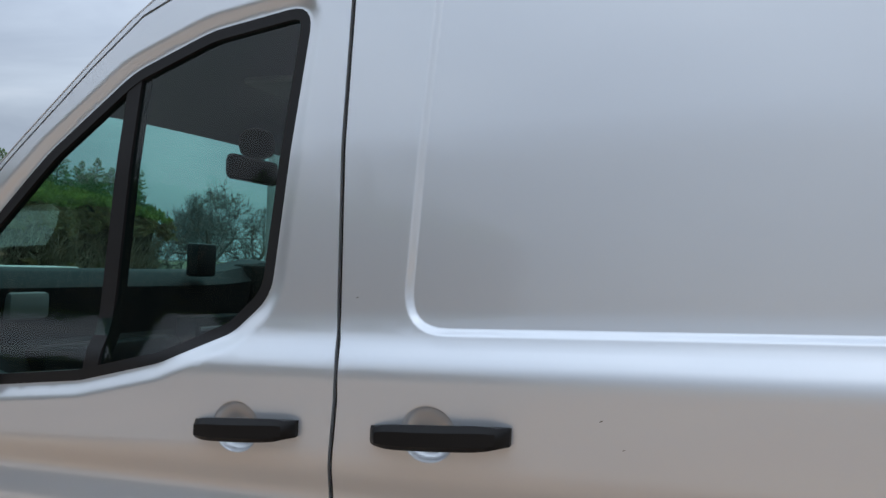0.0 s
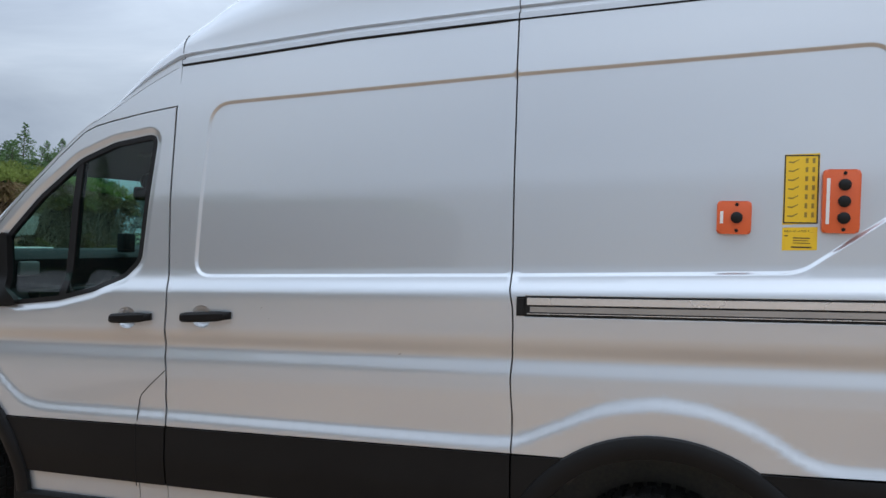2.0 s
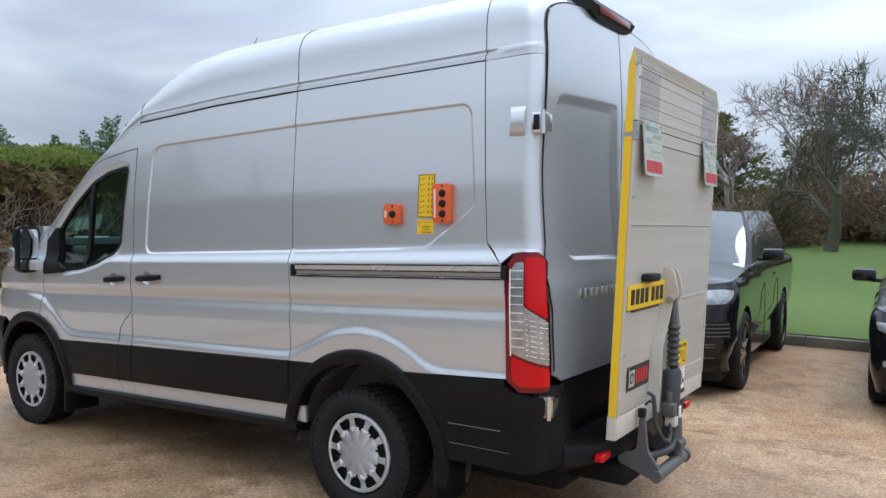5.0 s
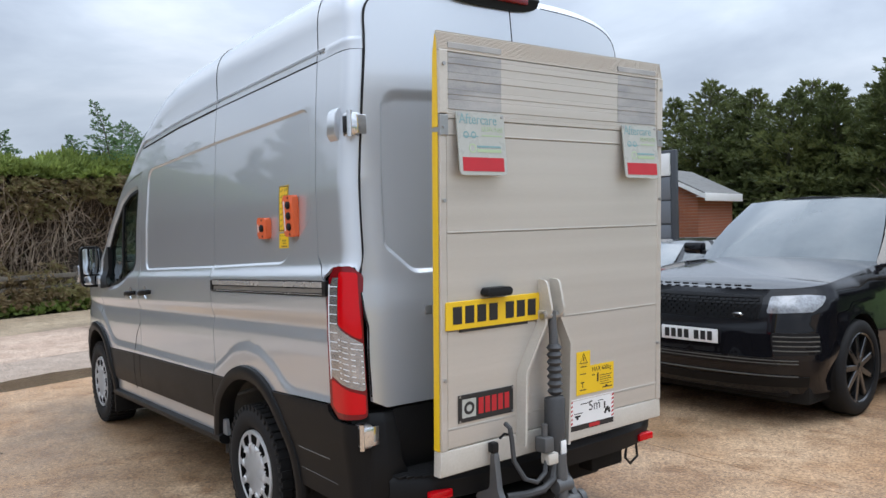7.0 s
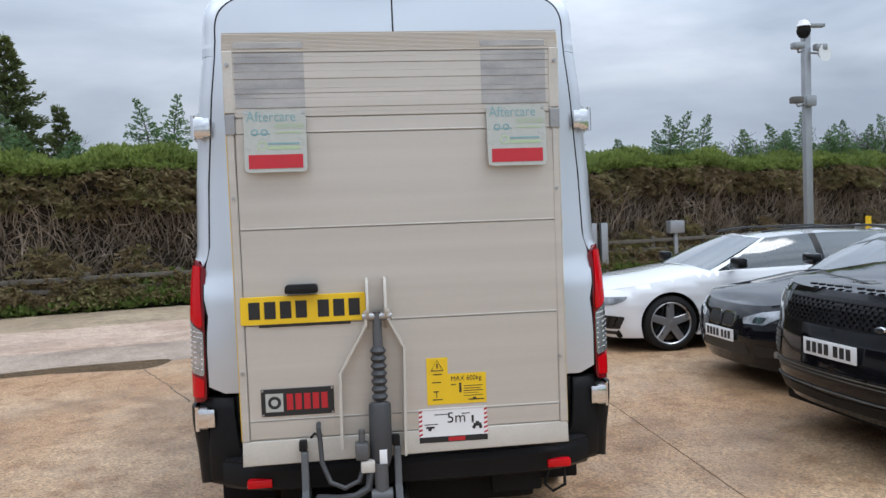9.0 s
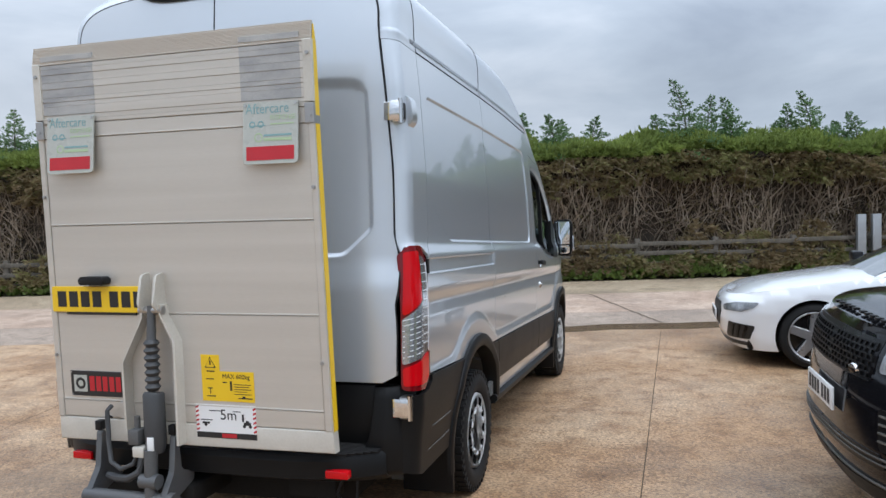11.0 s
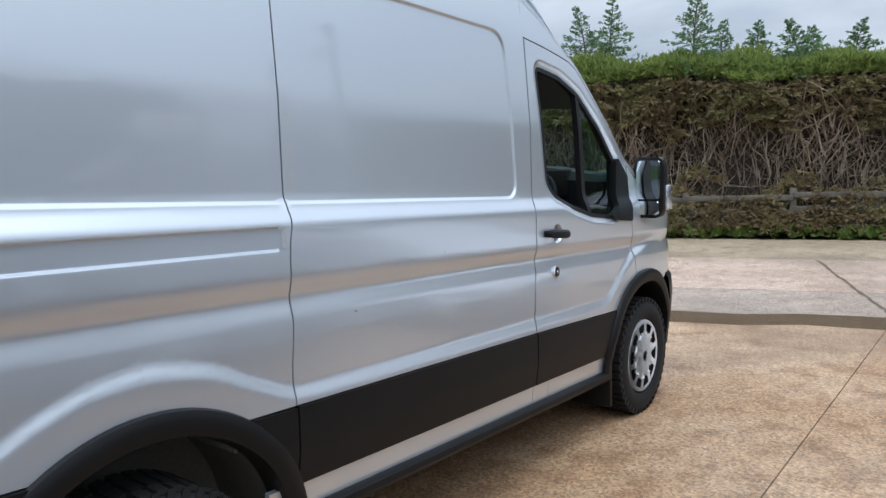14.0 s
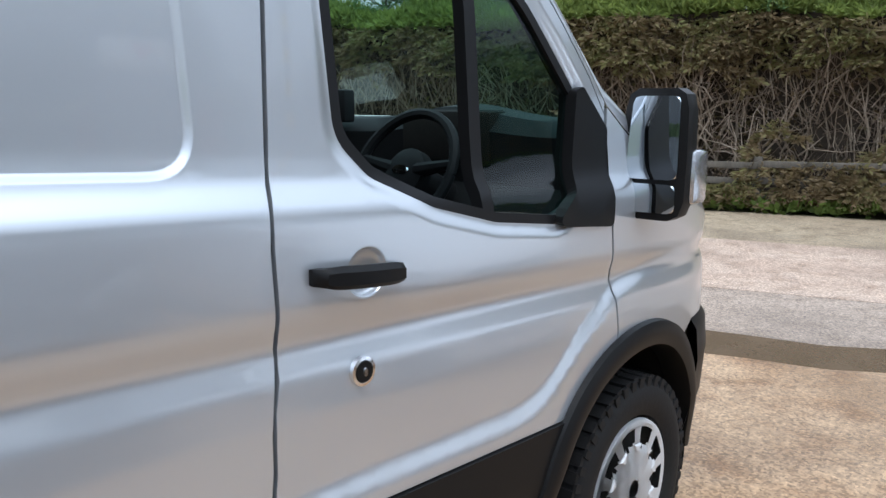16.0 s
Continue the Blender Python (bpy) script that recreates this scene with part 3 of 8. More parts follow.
for sg in (-1, 1):
    fl = sg > 0
    lift = on_side(sg)
    feats = feature_points(sg)
    none = np.array([])
    kw = dict(lift=lift, material=M_SILVER, parent=van, ulines=none, zlines=none, extra=feats, flip=fl)
    # front wing
    wing = along(zg, -1.08, 0.21, -0.004, 26) + [(0.208, 1.17), (0.163, 0.88)]
    wing += arc(*ARCH_F, RF - 0.015, 75, 128, 14) + [(-0.40, 0.80), (-0.6, 0.79), (-1.08, 0.76)]
    skin("front_wing", wing, [], **kw)
    # front door
    door = DOOR_TOP + [(0.216, 1.17), (0.171, 0.88)] + arc(*ARCH_F, RF - 0.015, 74, 43, 10)
    door += along(zk, 0.42, 1.30, 0.002, 10) + seam(SEAM1, 0.745, 2.085, -0.0045)
    front_door = skin("front_door", door, [WINDOW], label="silver front door with a black framed window", **kw)
    # upper cab strip over the door
    strip = [(a, b + 0.006) for a, b in DOOR_TOP[::-1]] + [(1.28, 2.10), (1.28, 2.262)] + along(zg, 1.275, 0.225, -0.002, 20)
    skin("cab_pillar", strip, [], **kw)
    # sliding door, or the fixed panel on the other side
    slide = seam(SEAM1, 0.745, 2.262, 0.0045) + along(zg, 1.284, 2.754, -0.004, 12) + seam(SEAM2, 2.36, 0.802, -0.003) + along(zk, 2.79, 1.312, 0.002, 10)
    slide_door = skin("sliding_door" if sg < 0 else "side_panel", slide, [], **kw)
    # rear quarter
    quarter = seam(SEAM2, 0.803, 2.362, 0.003) + along(zg, 2.764, 4.028, -0.004, 8) + [(4.06, 1.95), (4.088, 1.52), (4.10, 1.50), (4.2, 1.418), (4.222, 1.40), (4.222, 0.87)]
    quarter += along(zk, 4.22, 3.61, 0.002, 5) + arc(*ARCH_R, RR - 0.02, 58, 121, 16) + [(3.03, 0.812), (2.81, 0.803)]
    skin("rear_quarter_panel", quarter, [], **kw)
    # rear corner pillar
    pillar = [(4.034, 2.418), (4.066, 1.95), (4.092, 1.523), (4.2025, 1.4215), (4.235, 1.446), (4.275, 1.473), (4.34, 1.483), (4.43, 1.477), (U_END - 0.004, 1.452), (U_END - 0.004, 2.432), (4.35, 2.426)]
    skin("rear_pillar", pillar, [], lift=lift, material=M_SILVER, parent=van, ulines=UL_END, zlines=np.arange(1.45, 2.45, 0.05), flip=fl)
    # dark backing behind the gaps
    back = along(zg, -1.0, 4.44, -0.01, 60) + [(4.44, 0.5), (3.9, 0.42)] + arc(*ARCH_R, RR - 0.04, 0, 180, 20) + [(2.7, 0.40), (0.58, 0.40)]
    back += arc(*ARCH_F, RF - 0.03, 0, 180, 20) + [(-0.55, 0.40), (-0.95, 0.45)]
    skin("inner_frame", back, [shrink(WINDOW, -0.005)], on_side(sg, -0.042, False), M_DARK, van, UL_END[::2], np.arange(0.4, 2.45, 0.12), depth=0.02, flip=fl)
    # window rubber, glass, divider
    ring_in = shrink(WINDOW, 0.022)
    glass = on_side(sg, -0.020, False)
    skin("window_seal", WINDOW, [ring_in], on_side(sg, -0.011, False), M_BLACK, front_door, none, none, depth=0.02, flip=fl, step=0.02)
    pane = skin("window_pane", shrink(WINDOW, 0.018) if sg < 0 else [q for q in shrink(WINDOW, 0.018) if q[0] < 0.72] + [(0.765, 1.865), (0.73, 1.262)], [], glass, M_GLASS, front_door, UL[::2], np.arange(1.2, 2.0, 0.1), depth=0.004, flip=fl)
    pane.visible_shadow = False
    skin("window_divider", [(0.704, 1.245), (0.742, 1.245), (0.781, 1.88), (0.746, 1.865)], [], on_side(sg, -0.013, False), M_BLACK, front_door, none, none, depth=0.03, flip=fl)
    # mirror mount triangle
    skin("mirror_mount", rounded([(0.224, 1.178), (0.50, 1.205), (0.40, 1.285), (0.375, 1.525), (0.345, 1.535), (0.226, 1.43)], [0.02, 0.03, 0.05, 0.02, 0.02, 0.02], 4), [],
         on_side(sg, 0.012, False), M_CLAD, front_door, none, none, depth=0.03, flip=fl)

    # black cladding, silver sill strip, step
    ck = dict(lift=on_side(sg, 0.009, False), material=M_CLAD, parent=van, ulines=UL, zlines=np.arange(0.3, 0.9, 0.03), flip=fl, depth=0.02)
    c1 = [(0.555, 0.466)] + along(zs, 0.565, 1.305, 0.001, 6) + seam(SEAM1, 0.50, 0.738, -0.003, 8) + along(zk, 1.29, 0.42, -0.002, 8) + arc(*ARCH_F, RF - 0.005, 41, 14, 8)
    skin("door_cladding", c1, [], **ck)
    c2 = along(zs, 1.315, 2.79, 0.001, 8) + seam(SEAM2, 0.545, 0.797, -0.003, 8) + along(zk, 2.79, 1.315, -0.002, 8)
    skin("side_cladding", c2, [], **ck)
    c3 = [(2.803, 0.548), (2.80, 0.796), (2.90, 0.802)] + [(2.97, 0.806)] + arc(*ARCH_R, RR - 0.01, 127, 159, 8)
    skin("arch_cladding", c3, [], **ck)
    c4 = [(3.608, 0.832)] + along(zk, 3.62, 4.215, -0.002, 6) + [(4.225, 0.835), (4.28, 0.808), (U_END - 0.002, 0.80), (U_END - 0.002, 0.46), (4.32, 0.42), (3.86, 0.42)] + arc(*ARCH_R, RR - 0.01, 5, 57, 12)
    skin("rear_bumper_side", c4, [], lift=on_side(sg, 0.012, False), material=M_CLAD, parent=van, ulines=UL_END, zlines=np.arange(0.3, 0.9, 0.03), flip=fl, depth=0.02)
    sk = dict(lift=on_side(sg, -0.006, False), material=M_SILVER, parent=van, ulines=UL, zlines=none, flip=fl, depth=0.02)
    for u0, u1 in ((0.535, 1.162), (1.166, 1.308), (1.312, 2.797), (2.803, 2.905)):
        skin("sill_strip", along(zs, u0, u1, -0.094, 6) + along(zs, u1, u0, -0.002, 6), [], **sk)
    bm = bmesh.new()
    rows = []
    for u in np.linspace(0.50, 2.86, 14):
        z1 = float(zs(u)) - 0.092
        y1 = float(half_width(np.array([u]), np.array([z1]), sg, False)[0])
        rows.append([(u, sg * (y1 + a), z1 + b) for a, b in ((-0.03, 0.004), (0.012, 0.0), (0.026, -0.010), (0.028, -0.032), (0.010, -0.055), (-0.08, -0.07), (-0.10, -0.02))])
    vs = loft(bm, rows, True)
    bm.faces.new(vs[0])
    bm.faces.new(vs[-1])
    part("side_step", bm, M_CLAD, van)
    # wheel arch trims
    for (cx, cz), r, a0, a1 in ((ARCH_F, RF, -2, 182), (ARCH_R, RR, -8, 172)):
        bm = bmesh.new()
        rows = []
        for i in range(41):
            a = radians(a0 + (a1 - a0) * i / 40)
            row = []
            for q, (dr, off) in enumerate(((0.0, 0.002), (-0.004, 0.018), (-0.02, 0.026), (-0.05, 0.027), (-0.075, 0.018), (-0.082, -0.02), (-0.082, -0.07))):
                u, z = cx + (r + dr) * math.cos(a), cz + (r + dr) * math.sin(a)
                p = on_side(sg, off, False)(np.array([u]), np.array([max(z, 0.3)]))[0]
                row.append((p[0], p[1], z))
            rows.append(row)
        loft(bm, rows)
        part("wheel_arch_trim", bm, M_CLAD, van)
        # liner
        bm = bmesh.new()
        rr_ = r - 0.075
        rows = [[(cx + rr_ * math.cos(a), sg * y, cz + rr_ * math.sin(a)) for y in (0.95, 0.80, 0.62)] for a in np.linspace(radians(a0 - 10), radians(a1 + 10), 30)]
        vs = loft(bm, rows)
        bm.faces.new([v[2] for v in vs])
        part("arch_liner", bm, M_LINER if cx > 1 else M_DARK, van)
        for a in ((35, 60, 80, 100, 125) if cx > 1 else ()):
            ca, sa = math.cos(radians(a)), math.sin(radians(a))
            bm = bmesh.new()
            tube(bm, [(cx + (rr_ - 0.008) * ca, sg * 0.66, cz + (rr_ - 0.008) * sa), (cx + (rr_ - 0.008) * math.cos(radians(a + 8)), sg * 0.93, cz + (rr_ - 0.008) * math.sin(radians(a + 8)))], 0.012, 5)
            part("liner_rib", bm, M_LINER, van)
    # mud flaps
    part("mud_flap", a_box((0.47, sg * 0.72, 0.16), (0.50, sg * 0.99, 0.46), 0.008, None), M_CLAD, van)
    part("mud_flap", a_box((3.80, sg * 0.70, 0.15), (3.83, sg * 0.98, 0.50), 0.008, None), M_CLAD, van)

    # tail light
    tail_out = rounded([(4.228, 1.41), (4.285, 1.478), (4.40, 1.484), (U_END - 0.002, 1.44), (U_END - 0.002, 0.83), (4.30, 0.815), (4.228, 0.865)], [0.03, 0.03, 0.03, 0.03, 0.03, 0.03, 0.03], 4)
    lamp = skin("tail_light", tail_out, [], on_lamp(sg, 0.006), M_DKRED, van, UL_END, np.arange(0.8, 1.5, 0.05), depth=0.05, flip=fl, label="red and clear tail light")
    lens = on_lamp(sg, 0.011)
    lk = dict(parent=lamp, ulines=UL_END, zlines=np.arange(0.8, 1.5, 0.04), flip=fl, depth=0.006)
    skin("brake_lens", rounded([(4.345, 1.46), (4.43, 1.455), (4.452, 1.16), (4.345, 1.232)], 0.015, 3), [], lens, M_REDLENS, **lk)
    skin("clear_lens", rounded([(4.262, 1.39), (4.290, 1.43), (4.338, 1.435), (4.338, 1.225), (4.452, 1.15), (4.452, 0.945), (4.262, 1.00)], 0.012, 3), [], lens, M_CLEARLENS, **lk)
    skin("fog_lens", rounded([(4.262, 0.985), (4.45, 0.93), (4.448, 0.85), (4.30, 0.845), (4.262, 0.87)], 0.012, 3), [], lens, M_REDLENS, **lk)
    for i in range(10):
        z = 1.03 + i * 0.040
        skin("lens_rib", [(4.264, z), (4.334, z + 0.002), (4.334, z + 0.0055), (4.264, z + 0.0035)], [], on_lamp(sg, 0.0135), M_LENSBAR, lamp, none, none, depth=0.003, flip=fl, step=0.05)
    for i in range(8):
        z = 1.165 - i * 0.024
        skin("lens_rib", [(4.345, z), (4.447, z - 0.02), (4.447, z - 0.017), (4.345, z + 0.003)], [], on_lamp(sg, 0.0125), M_LENSBAR, lamp, none, none, depth=0.002, flip=fl, step=0.05)
    skin("lens_edge", [(4.256, 1.40), (4.262, 1.40), (4.262, 0.99), (4.256, 0.985)], [], on_lamp(sg, 0.0135), M_LENSBAR, lamp, none, none, depth=0.004, flip=fl, step=0.05)
    # rear door hinges
    rows = []
    bm = bmesh.new()
    for k, off in ((1.0, -0.004), (0.80, 0.016), (0.55, 0.028)):
        rows.append([tuple(on_side(sg, off, False)(np.array([4.305 + a * 0.055 * (k if a < 0 else 1)]), np.array([2.105 + b * 0.075 * k]))[0]) for a, b in ((-1, -1), (1, -1), (1, 1), (-1, 1))])
    vs = loft(bm, rows, True)
    bm.faces.new(vs[-1])
    bmesh.ops.bevel(bm, geom=[e for e in bm.edges], offset=0.004, segments=2, affect="EDGES")
    part("hinge_cover", bm, M_SILVER, van, "silver hinge cover")
    for z, cx, cy in ((2.095, 4.358, float(half_width(np.array([4.3]), np.array([2.095]), sg, False)[0]) - 0.014), (0.755, 4.430, 0.950)):
        hg = part("door_hinge", a_box((-0.048, -0.030, -0.050), (0.020, 0.022, 0.050), 0.008), M_STEEL if z < 1 else M_CHROME, van, "chromed steel door hinge")
        hg.matrix_world = pose(cx, sg * cy, z, 0, 0, 0) @ Matrix.Diagonal((1, sg, 1, 1))
        part("hinge_slot", a_box((-0.036, 0.016, -0.036), (-0.004, 0.026, 0.036), 0.003), M_BLACK, hg)
        part("hinge_knuckle", tube(bmesh.new(), [(0.012, 0.018, -0.056), (0.012, 0.018, 0.056)], 0.012, 12), M_CHROME, hg)
        part("hinge_leaf", a_box((0.012, -0.060, -0.042), (0.024, 0.016, 0.042), 0.004), M_CHROME, hg)

# ---- roof, windscreen, bonnet ----


def section(u, s0=0.0, s1=1.0, n=24, groove=True):
    """Half of a cross-section over the gutter, for the side y > 0."""
    x, ins = plan(np.array([u]))
    g = float(zg(u))
    yg = float(half_width(np.array([u]), np.array([g]), 1, False)[0] - ins[0])
    x = float(x[0])
    t = float(zt(u))
    k = float(smooth01((u - 0.85) / 0.35)) * (1 if u < 4.07 else max(0.0, 1 - (u - 4.07) / 0.04))
    d = max(0.020 * k, 0.0005)
    sh = lambda z: float(rear_lean(z) * smooth01((u - 4.08) / 0.27))
    h = 0.10 + 0.90 * float(smooth01((u - 0.85) / 0.35))
    row = [(x, yg, g), (x, yg - 0.0005, g + 0.010 * h), (x, yg - 0.001, g + 0.024 * h), (x, yg - d * 0.85, g + 0.030 * h), (x, yg - d, g + 0.046 * h), (x, yg - 0.004 - d * 0.1, g + 0.053 * h)]
    y0, z0 = yg - 0.005 - d * 0.1, g + 0.057 * h
    p = float(np.interp(u, [0.3, 0.9, 1.4, 2.0, 3.0, 4.2], [2.4, 2.35, 2.6, 4.0, 4.6, 4.2]))
    for i in range(n + 1):
        a = math.pi / 2 * (i / n)
        row.append((x, y0 * max(math.cos(a), 0) ** (2 / p), z0 + (t - z0) * math.sin(a) ** (2 / p)))
    row = [(a + sh(c), b, c) for a, b, c in row]
    return row


US = np.concatenate([np.linspace(-1.08, -0.36, 10), np.linspace(-0.32, 1.04, 24), np.linspace(1.08, 1.5, 8), np.linspace(1.6, 4.0, 25), np.linspace(4.03, U_END, 14)])
JW = 13
GLASS_U = (-0.33, 0.62)
bm_roof, bm_glass = bmesh.new(), bmesh.new()
rows = [section(float(u)) for u in US]
rows = [[(x, -y, z) for x, y, z in r] + [(x, y, z) for x, y, z in r[-2::-1]] for r in rows]
nn = len(rows[0])
vr = [[bm_roof.verts.new(p) for p in r] for r in rows]
vg = [[bm_glass.verts.new(p) for p in r] for r in rows]
for i in range(len(US) - 1):
    for j in range(nn - 1):
        isg = GLASS_U[0] <= US[i] and US[i + 1] <= GLASS_U[1] and JW <= j < nn - 1 - JW
        (bm_glass if isg else bm_roof).faces.new([(vg if isg else vr)[a][b] for a, b in ((i, j), (i + 1, j), (i + 1, j + 1), (i, j + 1))])
for b in (bm_roof, bm_glass):
    bmesh.ops.delete(b, geom=[v for v in b.verts if not v.link_faces], context="VERTS")
roof = part("roof", bm_roof, M_SILVER, van, angle=28)
screen = part("windscreen", bm_glass, M_GLASS, van)
screen.visible_shadow = False
for sg in (-1, 1):
    # roof seam over the door joint
    pts = []
    for p in section(2.757)[0:20]:
        pts.append((p[0], sg * (p[1] + 0.0005), p[2] + 0.0005))
    part("roof_joint", tube(bmesh.new(), pts, 0.0022, 5), M_BLACK, van)
    pts = [(p[0], sg * (p[1] + 0.0005), p[2] + 0.0005) for p in section(4.03)[0:18]]
    part("roof_joint", tube(bmesh.new(), pts, 0.002, 5), M_BLACK, van)
    pts = [(p[0], sg * (p[1] + 0.0005), p[2] + 0.0005) for p in section(1.28)[0:12]]
    part("roof_joint", tube(bmesh.new(), pts, 0.0016, 5), M_BLACK, van)
    pts = [(p[0], sg * (p[1] + 0.001), p[2]) for p in (section(float(u))[0] for u in np.linspace(1.285, 4.03, 40))]
    part("roof_gutter", tube(bmesh.new(), pts, [0.0055 if q[0] < 2.76 and sg < 0 else 0.0032 for q in pts], 6), M_CLAD, van)
# aerial and high brake light
part("aerial", tube(bmesh.new(), [(1.50, -0.25, 2.66), (1.54, -0.25, 2.72), (1.72, -0.25, 2.93)], [0.012, 0.004, 0.0025], 6), M_BLACK, van)
bm = bmesh.new()
rows = []
for y in np.linspace(-0.42, 0.18, 13):
    e = 1 - 0.55 * (abs(y + 0.12) / 0.30) ** 4
    rows.append([(4.12, y, 2.80), (4.18, y, 2.825 + 0.03 * e), (4.31, y, 2.82 + 0.025 * e), (4.375, y, 2.80), (4.395, y, 2.77), (4.375, y, 2.77 - 0.07 * e), (4.28, y, 2.71)])
vs = loft(bm, rows, True)
bm.faces.new(vs[0])
bm.faces.new(vs[-1])
hbl = part("high_brake_light", bm, M_BLACK, van, "black pod with a dark red lens")
part("brake_lens", a_box((4.372, -0.34, 2.735), (4.400, 0.10, 2.775), 0.008), M_DKRED, hbl)

# ---- rear doors ----
RECD = {s: rounded([(s * 0.07, 2.285), (s * 0.775, 2.265), (s * 0.795, 1.56), (s * 0.655, 1.432), (s * 0.07, 1.425)], [0.03, 0.10, 0.07, 0.10, 0.03], 8) for s in (-1, 1)}


def on_rear(off=0.0):
    def lift(y, z):
        y, z = np.asarray(y, float), np.asarray(z, float)
        x = 4.425 + rear_lean(z) + 0.055 * smooth01((z - 1.0) / 0.5) * (1 - np.clip(y / 0.88, -1, 1) ** 2) + off
        x = x + 0.018 * smooth01((1.42 - z) / 0.12)
        for s in (-1, 1):
            sd = edge_dist(y, z, RECD[s]) * np.where(inside(y, z, RECD[s]), 1, -1)
            wide = np.where(z > 2.2, 0.06, 0.028)
            x = x - 0.022 * smooth01(sd / wide)
        return np.stack([x, y, z], -1)
    return lift


def rear_edge(z):
    return float(half_width(np.array([4.3]), np.array([z]), 1, False)[0]) - R_ROUND


top_sec = [(p[1], p[2]) for p in section(U_END)][5:]
for s, nm in ((-1, "rear_door"), (1, "rear_door")):
    out = [(s * 0.004, 0.86), (s * 0.84, 0.865)] + [(s * (rear_edge(z) - 0.004), z) for z in np.arange(0.9, 2.43, 0.08)]
    out += [(s * (y - 0.003 * (y > 0.3)), z - 0.005) for y, z in top_sec if y > 0.01] + [(s * 0.004, float(zt(U_END)) - 0.008)]
    ex = []
    for d in (-0.004, 0.002, 0.008, 0.014, 0.02, 0.028, 0.04, 0.06):
        ex += resample(shrink(RECD[s], d), 0.022)
    skin(nm, out, [], on_rear(), M_SILVER, van, np.arange(-0.9, 0.9, 0.06), np.arange(0.85, 2.75, 0.06), ex, depth=0.02, label="silver rear door with a pressed panel")
part("rear_frame", a_box((4.18, -0.84, 0.80), (4.26, 0.84, 2.60), 0.02), M_DARK, van)
for s in (-1, 1):
    gap = [(s * (rear_edge(z) - 0.001), z) for z in np.arange(0.92, 2.43, 0.05)] + [(s * (y + 0.001), z - 0.002) for y, z in top_sec if y > 0.05]
    part("door_seal", tube(bmesh.new(), [tuple(on_rear(-0.004)(np.array([a]), np.array([b]))[0]) for a, b in gap], 0.0042, 6), M_BLACK, van)
gap = [tuple(on_rear(-0.003)(np.array([0.0]), np.array([b]))[0]) for b in np.arange(0.9, float(zt(U_END)) - 0.01, 0.06)]
part("door_seal", tube(bmesh.new(), gap, 0.005, 6), M_BLACK, van)
for k in range(7):
    xk = float(on_rear(0.002)(np.array([-0.60 + k * 0.065]), np.array([1.27]))[0][0])
    part("chrome_bar", a_box((xk - 0.004, -0.62 + k * 0.065, 1.248), (xk + 0.003, -0.58 + k * 0.065, 1.290), 0.001), M_CHROME, van)
bm = bmesh.new()
lathe(bm, [(0.0, 0.012), (0.05, 0.012), (0.062, 0.006), (0.066, 0.0)], pose(4.441, 0.475, 0.965, 90, 0, 90) @ Matrix.Diagonal((1.0, 0.5, 1, 1)), 32)
badge = part("oval_badge", bm, M_CHROME, van, "plain dark oval badge with chrome rim")
bm = bmesh.new()
lathe(bm, [(0.0, 0.0145), (0.046, 0.0145), (0.050, 0.011)], pose(4.441, 0.475, 0.965, 90, 0, 90) @ Matrix.Diagonal((1.0, 0.5, 1, 1)), 32)
part("badge_face", bm, M_DARKBLUE, badge)

# ---- rear bumper and step ----
for sg in (-1, 1):
    bm = bmesh.new()
    rows = []
    for z, xo, yi in ((0.44, 4.44, 0.70), (0.47, 4.47, 0.72), (0.58, 4.475, 0.76), (0.62, 4.475, 0.78), (0.70, 4.465, 0.79), (0.80, 4.45, 0.80), (0.845, 4.435, 0.80)):
        yo = 0.955
        rows.append([(4.36, sg * yi, z), (xo, sg * yi, z), (xo, sg * (yo - 0.10), z), (xo - 0.03, sg * (yo - 0.04), z), (xo - 0.08, sg * yo, z), (4.36, sg * (yo + 0.02), z)])
    vs = loft(bm, rows, True)
    bm.faces.new(vs[0])
    bm.faces.new(vs[-1])
    bmesh.ops.bevel(bm, geom=[e for e in bm.edges], offset=0.004, segments=1, affect="EDGES")
    part("rear_bumper_corner", bm, M_CLAD, van)
    part("red_reflector", a_box((4.575, sg * 0.68 - 0.055, 0.468), (4.618, sg * 0.68 + 0.055, 0.505), 0.006), M_REDLENS, van)
bm = bmesh.new()
rows = []
for y in np.linspace(-0.86, 0.86, 25):
    e = (abs(y) / 0.86) ** 5
    rows.append([(4.36, y, 0.43), (4.56 - 0.12 * e, y, 0.43), (4.635 - 0.16 * e, y, 0.46), (4.64 - 0.16 * e, y, 0.54), (4.62 - 0.16 * e, y, 0.565), (4.36, y, 0.57)])
vs = loft(bm, rows, True)
bm.faces.new(vs[0])
bm.faces.new(vs[-1])
step = part("rear_step", bm, M_CLAD, van)
for i in range(11):
    part("step_tread", a_box((4.40 + i * 0.018, -0.84 + max(0, i - 6) * 0.03, 0.564), (4.408 + i * 0.018, 0.84 - max(0, i - 6) * 0.03, 0.575), 0.002, seg=1), M_CLAD, step)
part("door_sill", a_box((4.34, -0.80, 0.57), (4.425, 0.80, 0.85), 0.01), M_CLAD, van)

